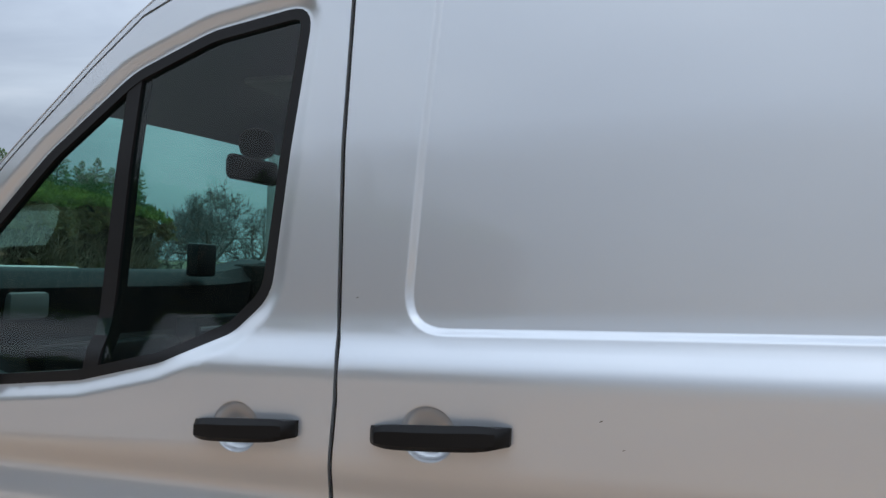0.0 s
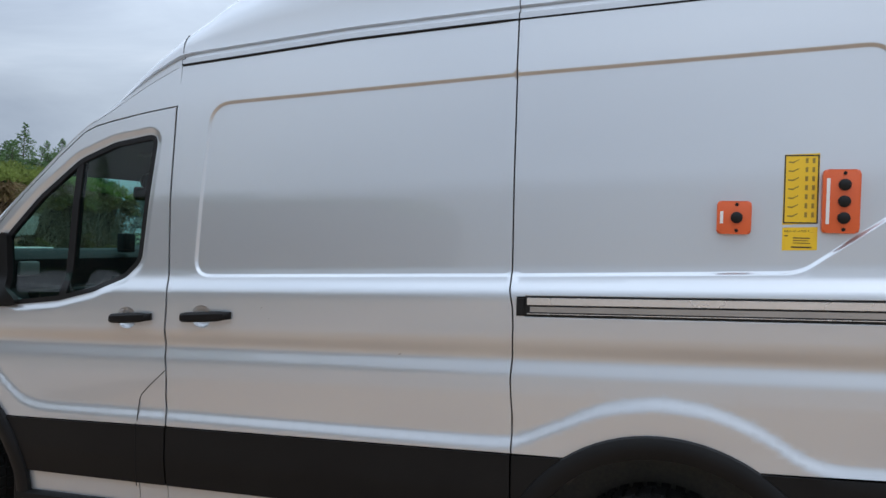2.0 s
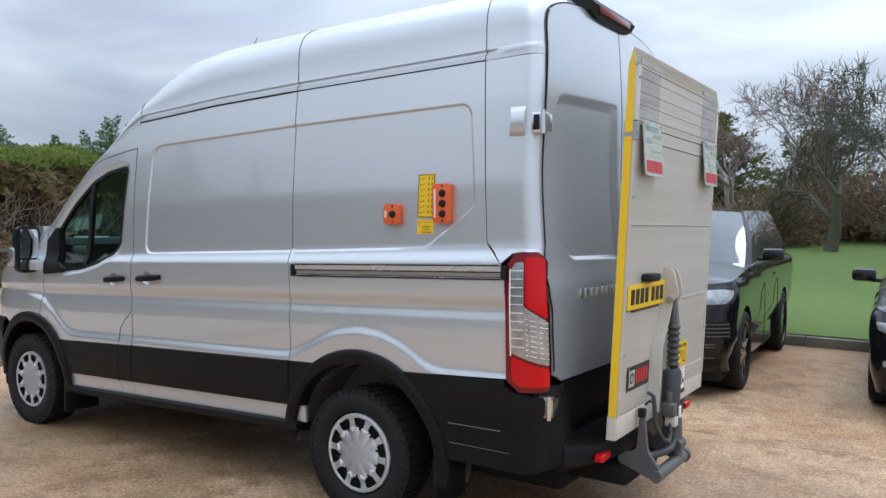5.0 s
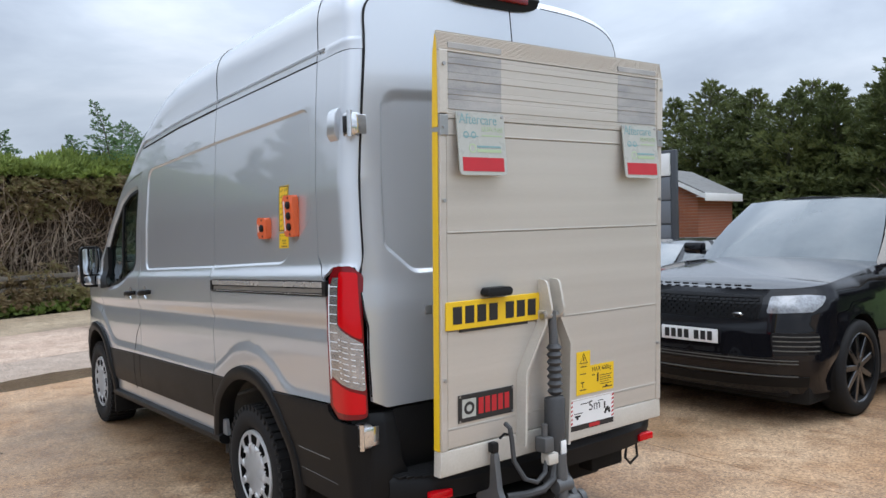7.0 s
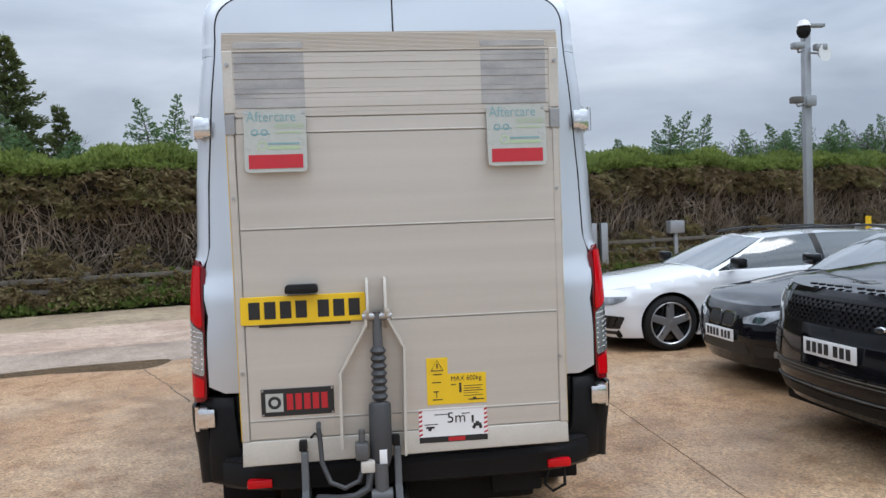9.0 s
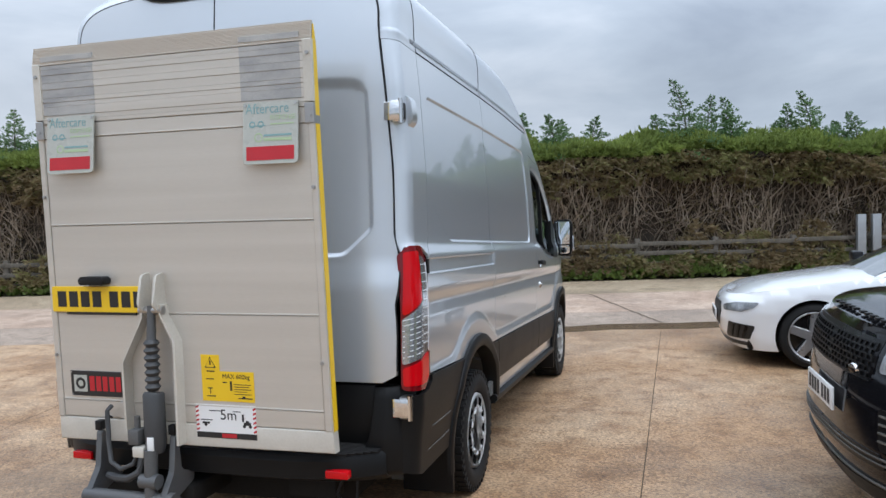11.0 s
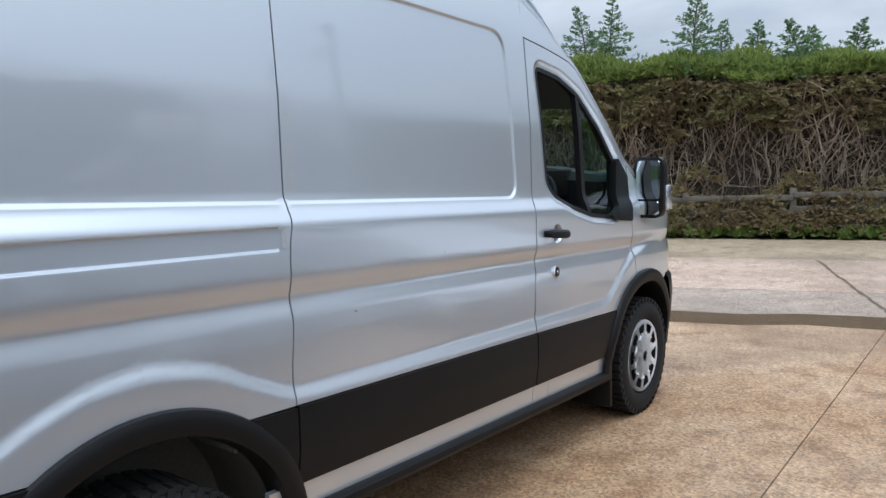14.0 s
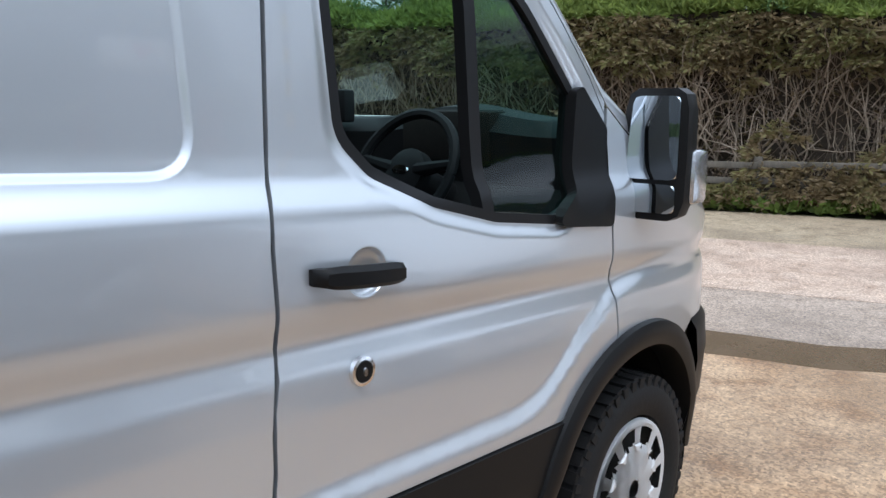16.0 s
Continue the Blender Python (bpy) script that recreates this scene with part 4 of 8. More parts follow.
# ---- front bumper ----
bm = bmesh.new()
rows = []
us = np.concatenate([np.linspace(-0.41, -1.14, 14)])
for z, off in ((0.28, -0.06), (0.36, 0.0), (0.50, 0.02), (0.66, 0.03), (0.76, 0.02), (0.80, -0.01)):
    left = [on_side(-1, off, False)(np.array([u]), np.array([z]))[0] for u in us]
    row = [(p[0], p[1], z) for p in left]
    row += [(p[0], -p[1], z) for p in left[::-1]]
    rows.append(row)
loft(bm, rows)
part("front_bumper", bm, M_CLAD, van)
# ---- underbody ----
part("underbody", a_box((-0.7, -0.62, 0.24), (4.35, 0.62, 0.42), 0.03), M_DARK, van)
part("floor_pan", a_box((0.5, -0.90, 0.36), (2.78, 0.90, 0.45), 0.02), M_DARK, van)
part("bumper_beam", a_box((3.86, -0.9, 0.43), (4.36, 0.9, 0.52), 0.02), M_DARK, van)
part("drop_bracket", a_box((4.40, 0.38, 0.33), (4.50, 0.62, 0.44), 0.01), M_DARK, van)
part("tow_loop", tube(bmesh.new(), [(4.50, 0.66, 0.44), (4.51, 0.63, 0.36), (4.51, 0.67, 0.32), (4.51, 0.73, 0.35), (4.50, 0.73, 0.44)], 0.008, 6), M_BLACK, van)

# ---- handles, rail, buttons and stickers on the sides ----


def side_pt(sg, u, z, off):
    return Vector(on_side(sg, off, False)(np.array([u]), np.array([z]))[0])


def handle(sg, u, z, half, shift):
    bm = bmesh.new()
    rows = []
    for t in np.linspace(-1, 1, 15):
        a = u + shift + t * half
        e = math.sqrt(max(0.0, 1 - abs(t) ** 6))
        out = 0.030 + 0.014 * (1 - t * t) if abs(t) < 0.98 else 0.012
        h = 0.021 * max(e, 0.72)
        zz = z + 0.085 * (a - u)
        rows.append([tuple(side_pt(sg, a, zz, o) + Vector((0, 0, k))) for o, k in ((0.0 if abs(t) > 0.72 else 0.022, -h * 0.9), (out * 0.8, -h), (out, -h * 0.6), (out, h * 0.5), (out * 0.75, h), (0.0 if abs(t) > 0.72 else 0.022, h * 0.9))])
    vs = loft(bm, rows, True)
    bm.faces.new(vs[0])
    bm.faces.new(vs[-1])
    return bm


part("door_handle", handle(-1, 1.09, 1.185, 0.108, 0.025), M_CLAD, van, "black pull handle")
part("door_handle", handle(1, 1.09, 1.185, 0.108, 0.025), M_CLAD, van, "black pull handle")
part("door_handle", handle(-1, 1.47, 1.212, 0.122, 0.022), M_CLAD, van, "black pull handle")
# sliding door rail


def rail_piece(z_off0, z_off1, o0, o1, u0, u1, sg=-1):
    b = bmesh.new()
    rws = []
    for u in np.linspace(u0, u1, 10):
        base = 1.327 + 0.0365 * (u - 2.79)
        ww = float(half_width(np.array([u]), np.array([base - 0.05]), sg, False)[0])
        rws.append([(u, sg * (ww + o0), base + z_off0), (u, sg * (ww + o1), base + z_off0 + 0.002), (u, sg * (ww + o1), base + z_off1 - 0.002), (u, sg * (ww + o0), base + z_off1)])
    v = loft(b, rws, True)
    b.faces.new(v[0])
    b.faces.new(v[-1])
    return b


rail = part("door_rail", rail_piece(-0.036, 0.036, -0.03, 0.001, 2.80, 4.215), M_BLACK, van, "steel sliding door rail")
part("rail_top", rail_piece(0.004, 0.032, -0.01, 0.008, 2.84, 4.19), M_RAIL, rail)
part("rail_channel", rail_piece(-0.022, 0.001, -0.02, 0.004, 2.85, 4.19), M_STEEL, rail)
part("rail_bottom", rail_piece(-0.029, -0.023, -0.01, 0.008, 2.84, 4.19), M_RAIL, rail)
part("roller_cover", rail_piece(-0.030, 0.030, -0.02, 0.006, 2.802, 2.828), M_BLACK, rail)
part("rail_cap", rail_piece(-0.034, 0.036, -0.02, 0.012, 4.192, 4.222), M_BLACK, rail)
part("rail_cap", rail_piece(-0.036, 0.036, -0.02, 0.004, 4.188, 4.216, 1), M_BLACK, van)
# key lock on the far door
bm = bmesh.new()
c = side_pt(1, 1.10, 1.0, 0.0)
lathe(bm, [(0.0, 0.012), (0.020, 0.012), (0.022, 0.006), (0.022, 0.0)], pose(c.x, c.y, c.z, -90, 0, 0), 24)
lock = part("security_lock", bm, M_CLAD, van, "round deadlock with steel ring")
bm = bmesh.new()
lathe(bm, [(0.022, 0.010), (0.028, 0.009), (0.030, 0.0)], pose(c.x, c.y, c.z, -90, 0, 0), 24)
part("lock_ring", bm, M_CHROME, lock)
bm = bmesh.new()
lathe(bm, [(0.0, 0.015), (0.006, 0.015), (0.007, 0.012)], pose(c.x, c.y, c.z, -90, 0, 0) @ Matrix.Diagonal((0.8, 1.3, 1, 1)), 16)
part("keyhole", bm, M_CHROME, lock)
# fuel flap outline
pts = [side_pt(-1, a, b, 0.0005) for a, b in ((1.29, 0.972), (1.22, 0.91), (1.172, 0.862), (1.162, 0.84), (1.160, 0.75))]
part("flap_joint", tube(bmesh.new(), pts, 0.0022, 5), M_BLACK, van)
pts = [side_pt(-1, 1.160, b, 0.0095) for b in (0.74, 0.6, 0.47)]
part("flap_joint", tube(bmesh.new(), pts, 0.0022, 5), M_BLACK, van)
# moulded line on the rear bumper sides
for sg in (-1, 1):
    part("bumper_line", tube(bmesh.new(), [side_pt(sg, a, 0.61 + 0.012 * (a - 3.9), 0.0125) for a in np.linspace(3.90, 4.2, 6)], 0.003, 5), M_LINER, van)
    part("bumper_line", tube(bmesh.new(), [side_pt(sg, a, 0.51, 0.0125) for a in np.linspace(3.9, 4.25, 6)], 0.002, 5), M_LINER, van)

# ---- wheels ----


def make_wheel(r=0.350):
    """A wheel on the origin, its face towards -y."""
    w = new("wheel")
    tyre = bmesh.new()
    m = Matrix.Rotation(math.pi / 2, 4, "X")
    prof = [(0.215, -0.085), (0.228, 0.105), (0.25, 0.118), (0.285, 0.122), (0.315, 0.116), (0.335, 0.104), (0.342, 0.092), (0.343, 0.05), (0.343, -0.05), (0.342, -0.09), (0.315, -0.115), (0.26, -0.115), (0.22, -0.09)]
    lathe(tyre, prof, m, 56, True)
    ty = part("tyre", tyre, M_TYRE, w, "black tyre with blocky tread")
    bm = bmesh.new()
    for i in range(44):
        a = 2 * math.pi * i / 44
        for h0, h1, sh in ((-0.108, -0.052, 0.0), (-0.045, 0.045, 0.035), (0.052, 0.108, 0.07)):
            rot = Matrix.Rotation(a + sh, 4, "Y")
            box(bm, (-0.0165, h0, 0.338), (0.0165, h1, 0.352), 0, rot)
        rot = Matrix.Rotation(a + 0.07, 4, "Y")
        box(bm, (-0.012, -0.1145, 0.318), (0.012, -0.104, 0.348), 0, rot)
    part("tread", bm, M_TYRE, ty)
    bm = bmesh.new()
    lathe(bm, [(0.0, 0.07), (0.215, 0.075), (0.215, 0.02)], m, 32)
    part("rim", bm, M_DARK, w)
    # wheel cover: disc with ten windows
    n, steps = 10, 120
    bm = bmesh.new()
    radii = [0.0, 0.03, 0.06, 0.10, 0.125, 0.140, 0.150, 0.170, 0.188, 0.194, 0.205, 0.215, 0.218]
    hts = [0.118, 0.118, 0.1165, 0.1145, 0.1135, 0.1125, 0.112, 0.111, 0.110, 0.1105, 0.114, 0.110, 0.098]
    ring = []
    for q, (rr_, h) in enumerate(zip(radii, hts)):
        if q == 0:
            ring.append([bm.verts.new(m @ Vector((0, 0, h)))])
            continue
        row = []
        for k in range(steps):
            a = 2 * math.pi * k / steps
            ph = (k % (steps // n)) / (steps // n) * 2 - 1
            dip = 0.016 * (1 - min(1, abs(ph) / 0.62)) * math.exp(-((rr_ - 0.150) / 0.03) ** 2)
            row.append(bm.verts.new(m @ Vector((rr_ * math.cos(a), rr_ * math.sin(a), h - dip))))
        ring.append(row)
    for q in range(len(ring) - 1):
        for k in range(steps):
            j = (k + 1) % steps
            if q == 0:
                bm.faces.new((ring[0][0], ring[1][j], ring[1][k]))
                continue
            ph = abs(((k + 0.5) % (steps // n)) / (steps // n) * 2 - 1)
            wide = {4: 0.15, 5: 0.42, 6: 0.60, 7: 0.66, 8: 0.60}.get(q, 0)
            if ph < wide:
                continue
            bm.faces.new((ring[q][k], ring[q][j], ring[q + 1][j], ring[q + 1][k]))
    bmesh.ops.solidify(bm, geom=bm.faces[:], thickness=0.008)
    part("wheel_cover", bm, M_HUB, w, "silver ten-window plastic wheel cover")
    for i in range(10):
        rot = Matrix.Rotation(2 * math.pi * (i + 0.5) / 10, 4, "Y")
        bm = prism(bmesh.new(), [(-0.020, 0.142), (0.020, 0.142), (0.006, 0.120), (-0.006, 0.120)], lambda a, b, d: rot @ Vector((a, -d, b)), 0.108, 0.119, 0.003, 1)
        part("cover_ridge", bm, M_HUB, w)
    return w


wheel_1 = make_wheel()
wheel_1.parent = van
wheel_1.matrix_world = pose(0.0, -0.868, 0.345, 0, 12, 0)
for x, y, rz, ry in ((3.30, -0.868, 0, 40), (0.0, 0.868, 180, 25), (3.30, 0.868, 180, 63)):
    w2 = copy_thing(wheel_1, pose(x, y, 0.345, 0, ry, rz))

# ---- door mirrors ----
for sg in (-1, 1):
    bm = bmesh.new()
    rows = []
    for z, e in ((1.185, 0.55), (1.20, 0.85), (1.24, 1.0), (1.36, 1.0), (1.48, 0.96), (1.52, 0.85), (1.535, 0.6)):
        yc = 1.032 + 0.02 * (z - 1.2)
        hw = 0.094 * e
        xb, xf = 0.085, 0.085 - 0.13 * e
        rows.append([(xb, sg * (yc - hw), z), (xb + 0.006, sg * (yc - hw * 0.6), z), (xb + 0.006, sg * (yc + hw * 0.6), z), (xb, sg * (yc + hw), z), (xb - 0.05, sg * (yc + hw * 1.02), z), (xf + 0.02, sg * (yc + hw * 0.75), z), (xf, sg * yc, z), (xf + 0.02, sg * (yc - hw * 0.75), z), (xb - 0.05, sg * (yc - hw * 1.02), z)])
    vs = loft(bm, rows, True)
    bm.faces.new(vs[0])
    bm.faces.new(vs[-1])
    mir = part("door_mirror", bm, M_CLAD, van, "tall black two-part door mirror")
    for z0, z1 in ((1.295, 1.515), (1.205, 1.283)):
        poly = rounded([(-0.076, z0), (0.074, z0), (0.070, z1), (-0.060 if z1 > 1.4 else -0.076, z1)], 0.02, 4)
        bm = prism(bmesh.new(), poly, lambda a, b, d: Vector((d - 0.05 * a, sg * (1.032 + 0.02 * (b - 1.2) + a), b)), 0.086, 0.0975, 0.002, 1)
        gl = part("mirror_glass", bm, M_MIRROR, mir)
    part("mirror_arm", a_box((-0.03, sg * 0.90, 1.20), (0.06, sg * 1.00, 1.27), 0.015), M_CLAD, mir)
    part("mirror_arm", a_box((0.0, sg * 0.90, 1.33), (0.05, sg * 0.99, 1.39), 0.012), M_CLAD, mir)
    part("indicator_lens", a_box((-0.03, sg * 1.115, 1.23), (0.055, sg * 1.142, 1.375), 0.014), M_CLEARLENS, mir, "clear side indicator lens")

# small scuffs on the paint
for sg, u, z, r_ in ((-1, 1.755, 1.262, 0.002), (-1, 1.79, 1.222, 0.0014), (-1, 2.10, 1.93, 0.002), (-1, 1.315, 1.43, 0.0018), (-1, 2.35, 1.12, 0.003), (1, 2.0, 1.20, 0.003), (1, 2.5, 1.05, 0.004), (1, 3.0, 1.6, 0.003)):
    c = side_pt(sg, u, z, 0.0)
    c.y -= sg * (0.011 if z > 1.45 and 1.45 < u < 3.9 else 0.0)
    bm = bmesh.new()
    tube(bm, [c + Vector((-r_ * 1.6, 0, -r_ * 0.5)), c + Vector((0, 0, 0.0006)), c + Vector((r_ * 1.4, 0, r_))], [r_ * 0.3, r_ * 0.5, r_ * 0.2], 5)
    part("paint_scuff", bm, M_LINER, van)

# ---- tail lift ----
lift_thing = thing("tail_lift", "raised aluminium tail lift platform with yellow edges and hydraulic ram", "tail lift")


def lx(z):
    """Outer face of the leaning platform."""
    return 4.663 + 0.0366 * z


def lp(y, z, d=0.0):
    return Vector((lx(z) + d, y, z))


LEAN = math.atan(0.0366)


def on_lift(y, z, d):
    """Pose of flat artwork on the platform's outer face: local x to the viewer's right, local y up."""
    return Matrix.Translation(lp(y, z, d)) @ Euler((math.pi / 2, 0, math.pi / 2)).to_matrix().to_4x4() @ Matrix.Rotation(LEAN, 4, "X")


def lift_prism(poly, d0, d1, bevel=0.0, seg=1):
    return prism(bmesh.new(), poly, lambda a, b, d: lp(a, b, d), d0, d1, bevel, seg)


# platform planks
lev = [0.703, 0.787, 1.205, 1.615, 2.020, 2.085]
for a, b in zip(lev, lev[1:]):
    part("platform_plank", lift_prism([(-0.700, a + 0.002), (0.668, a + 0.002), (0.668, b - 0.002), (-0.700, b - 0.002)], -0.05, 0.0, 0.003), M_ALU, lift_thing)
for zc in lev[1:5]:
    part("plank_joint", tube(bmesh.new(), [lp(-0.70, zc + 0.003, 0.0), lp(0.668, zc + 0.003, 0.0)], 0.0035, 6), M_ALU, lift_thing)
part("platform_core", lift_prism([(-0.70, 0.62), (0.668, 0.62), (0.668, 2.36), (-0.70, 2.36)], -0.045, -0.012), M_ALU, lift_thing)
# upper ribbed zone and tapering lip
zz = [2.087, 2.105, 2.125, 2.165, 2.185, 2.205, 2.245, 2.275, 2.31, 2.335, 2.355]
for i, (a, b) in enumerate(zip(zz, zz[1:])):
    part("upper_plank", lift_prism([(-0.700, a + 0.0004), (0.668, a + 0.0004), (0.668, b - 0.0004), (-0.700, b - 0.0004)], -0.045, -0.0008 if i % 2 else 0.0008, 0.001), M_ALU, lift_thing)
bm = bmesh.new()
n = 13
prof = [(2.357, 0.002)]
for i in range(n):
    za = 2.362 + i * 0.0058
    prof += [(za, 0.0025 - i * 0.0012), (za + 0.0029, -0.0008 - i * 0.0012)]
prof += [(2.440, -0.014), (2.440, -0.022), (2.357, -0.045)]
rows = [[tuple(lp(y, z, d)) for z, d in prof] for y in (-0.738, 0.69)]
vs = loft(bm, rows, True)
bm.faces.new(vs[0])
bm.faces.new(vs[1])
part("ramp_lip", bm, M_ALU, lift_thing, "ribbed ramp edge", smooth=False)
# side frames with bolts, base beam
part("side_frame", lift_prism([(-0.735, 0.70), (-0.702, 0.70), (-0.702, 2.06), (-0.735, 2.06)], -0.05, 0.004, 0.004), M_ALU, lift_thing)
part("side_frame", lift_prism([(0.670, 0.70), (0.706, 0.70), (0.690, 2.06), (0.660, 2.06)], -0.05, 0.004, 0.004), M_ALU, lift_thing)
for y0, y1, yb in ((-0.738, -0.695, -0.718), (0.650, 0.694, 0.674)):
    part("hinge_plate", lift_prism([(y0, 2.015), (y1, 2.015), (y1, 2.10), (y0, 2.10)], -0.05, 0.010, 0.003), M_STEEL, lift_thing)
    part("upper_side_frame", lift_prism([(y0, 2.105), (y1, 2.105), (y1, 2.362), (y0, 2.362)], -0.045, 0.006, 0.003), M_CREAM, lift_thing)
    for zb in (2.05, 2.305, 1.75, 1.0):
        part("bolt", tube(bmesh.new(), [lp(yb, zb, 0.0), lp(yb, zb, 0.014)], 0.008, 8), M_STEEL, lift_thing)
part("base_beam", lift_prism([(-0.738, 0.588), (-0.735, 0.70), (0.706, 0.703), (0.710, 0.604)], -0.055, 0.0008, 0.008, 3), M_CREAM, lift_thing)
for y in (-0.738, 0.709):
    s = -1 if y < 0 else 1
    yp = [(-0.045, 0.70), (-0.008, 0.70), (-0.008, 2.03), (-0.045, 2.03)]
    bm = bmesh.new()
    prism(bm, yp, lambda a, b, d: Vector((lx(b) + a, d + (0 if s < 0 else -0.012 * (b - 0.6)), b)), y - 0.0015, y + 0.0015)
    part("yellow_tape", bm, M_YELLOW, lift_thing)
    bm = bmesh.new()
    prism(bm, [(-0.045, 2.05), (-0.006, 2.05), (-0.012, 2.36), (-0.020, 2.425), (-0.026, 2.425), (-0.04, 2.34)], lambda a, b, d: Vector((lx(b) + a, d + (0 if s < 0 else -0.016), b)), y - 0.002, y + 0.0015)
    part("yellow_tape", bm, M_YELLOW, lift_thing)
# worn grey grip patches at the top
for y0, y1 in ((-0.690, -0.402), (0.352, 0.636)):
    for i, (a, b) in enumerate(zip(zz[2:], zz[3:])):
        part("grip_patch", lift_prism([(y0, a + 0.001), (y1, a + 0.001), (y1, b - 0.001), (y0, b - 0.001)], -0.003, (0.0 if (i + 2) % 2 else 0.0018)), M_ALUDK, lift_thing)
    part("grip_patch", lift_prism([(y0, 2.372), (y1, 2.372), (y1, 2.395), (y0, 2.395)], -0.02, 0.0015), M_ALUDK, lift_thing)


def flag(yc, tilt):
    """A hinged plastic warning flag with faded print and a red band."""
    f = new("warning_flag")
    f.parent = lift_thing
    f["label"] = "grey plastic warning flag with red reflective band"
    w, h = 0.129, 0.262
    part("backing", prism(bmesh.new(), rounded([(-w, 0.0), (-w, -h), (w, -h), (w, 0.0)], [0.004, 0.018, 0.018, 0.004], 4), lambda a, b, d: Vector((a, b, d)), 0.0, 0.006, 0.002, 1), M_PLASTGREY, f)
    part("red_band", prism(bmesh.new(), [(-0.112, -0.246), (0.112, -0.246), (0.112, -0.188), (-0.112, -0.188)], lambda a, b, d: Vector((a, b, d)), 0.004, 0.0075), M_RED, f)
    text_mesh("print", "Aftercare", 0.062, M_TEAL, Matrix.Translation((-0.118, -0.048, 0.0068)), f, 0.0004, squeeze=0.86)
    text_mesh("print", "RESPONSE", 0.030, M_GREENINK, Matrix.Translation((0.0, -0.078, 0.0068)), f, 0.0004, squeeze=0.86)
    for x0, x1, y0, y1, m in ((-0.10, -0.02, -0.102, -0.098, M_TEAL), (0.0, 0.11, -0.098, -0.092, M_GREENINK), (-0.03, 0.10, -0.146, -0.138, M_TEAL), (-0.03, 0.10, -0.166, -0.153, M_GREENINK)):
        part("print_bar", a_box((x0, y0, 0.0062), (x1, y1, 0.0072)), m, f)
    for k in (-0.085, -0.045):
        bm = bmesh.new()
        lathe(bm, [(0.009, 0.0066), (0.012, 0.0072), (0.015, 0.0066)], Matrix.Translation((k, -0.094, 0)), 16)
        part("print_ring", bm, M_TEAL, f)
    bm = bmesh.new()
    lathe(bm, [(0.014, 0.0066), (0.017, 0.0072), (0.020, 0.0066)], Matrix.Translation((-0.055, -0.150, 0)), 18)
    part("print_ring", bm, M_GREENINK, f)
    for x in (-0.118, 0.118):
        part("rivet", tube(bmesh.new(), [(x, -0.012, 0.0), (x, -0.012, 0.010)], 0.006, 8), M_STEEL, f)
    f.matrix_world = on_lift(yc, 2.114, 0.008) @ Matrix.Rotation(radians(tilt), 4, "X")
    return f


flag(-0.531, -6.5)
flag(0.497, -6.5)
# rear number plate, blank bars for its characters
plate = part("number_plate", lift_prism(rounded([(-0.716, 1.208), (-0.184, 1.208), (-0.182, 1.330), (-0.714, 1.328)], 0.008, 3), 0.004, 0.012, 0.002), M_YELLOW, lift_thing, "yellow number plate with plain black bars")
for k in range(7):
    y0 = -0.680 + k * 0.066 + (0.028 if k > 3 else 0)
    part("plate_bar", lift_prism([(y0, 1.232), (y0 + 0.048, 1.232), (y0 + 0.048, 1.306), (y0, 1.306)], 0.011, 0.0135), M_INK, plate)
part("plate_holder", lift_prism([(-0.64, 1.195), (-0.25, 1.195), (-0.25, 1.215), (-0.64, 1.215)], 0.0, 0.009, 0.002), M_INK, lift_thing)
bm = bmesh.new()
prism(bm, rounded([(-0.524, 1.338), (-0.380, 1.338), (-0.386, 1.376), (-0.518, 1.376)], 0.012, 4), lambda a, b, d: lp(a, b, d), 0.0, 0.055, 0.008, 2)
part("plate_lamp", bm, M_BLACK, lift_thing, "black number plate lamp")
# maker's plate: brand drawn as plain shapes
sign = part("maker_plate", lift_prism([(-0.647, 0.806), (-0.336, 0.806), (-0.336, 0.926), (-0.647, 0.926)], 0.001, 0.006, 0.002), M_INK, lift_thing, "black maker's plate with red bars")
part("logo_block", lift_prism([(-0.628, 0.826), (-0.553, 0.826), (-0.553, 0.906), (-0.628, 0.906)], 0.005, 0.0072), M_PLASTGREY, sign)
bm = bmesh.new()
lathe(bm, [(0.014, 0.0), (0.022, 0.002), (0.029, 0.0)], on_lift(-0.590, 0.866, 0.007), 20)
part("logo_ring", bm, M_INK, sign)
for k in range(5):
    y0 = -0.538 + k * 0.037
    part("red_bar", lift_prism([(y0, 0.832), (y0 + 0.027, 0.832), (y0 + 0.027, 0.902), (y0, 0.902)], 0.005, 0.0075), M_RED, sign)
for y, z in ((-0.64, 0.813), (-0.343, 0.813), (-0.64, 0.919), (-0.343, 0.919)):
    part("screw", tube(bmesh.new(), [lp(y, z, 0.005), lp(y, z, 0.009)], 0.005, 8), M_STEEL, sign)
# yellow load stickers
warn = part("load_sticker", lift_prism([(0.072, 0.812), (0.336, 0.812), (0.336, 0.948), (0.166, 0.948), (0.166, 1.022), (0.072, 1.022)], 0.0, 0.0018), M_YELLOW, lift_thing, "yellow load limit sticker")
text_mesh("print", "MAX 600kg", 0.030, M_INK, on_lift(0.178, 0.916, 0.0024), warn, 0.0003, squeeze=0.95)
bm = bmesh.new()
tri = [on_lift(0.119, 0.985, 0.0024) @ Vector((x, y, 0)) for x, y in ((-0.026, -0.02), (0.026, -0.02), (0, 0.026))]
tube(bm, tri + [tri[0], tri[1]], 0.0022, 5, False)
part("warning_triangle", bm, M_INK, warn)
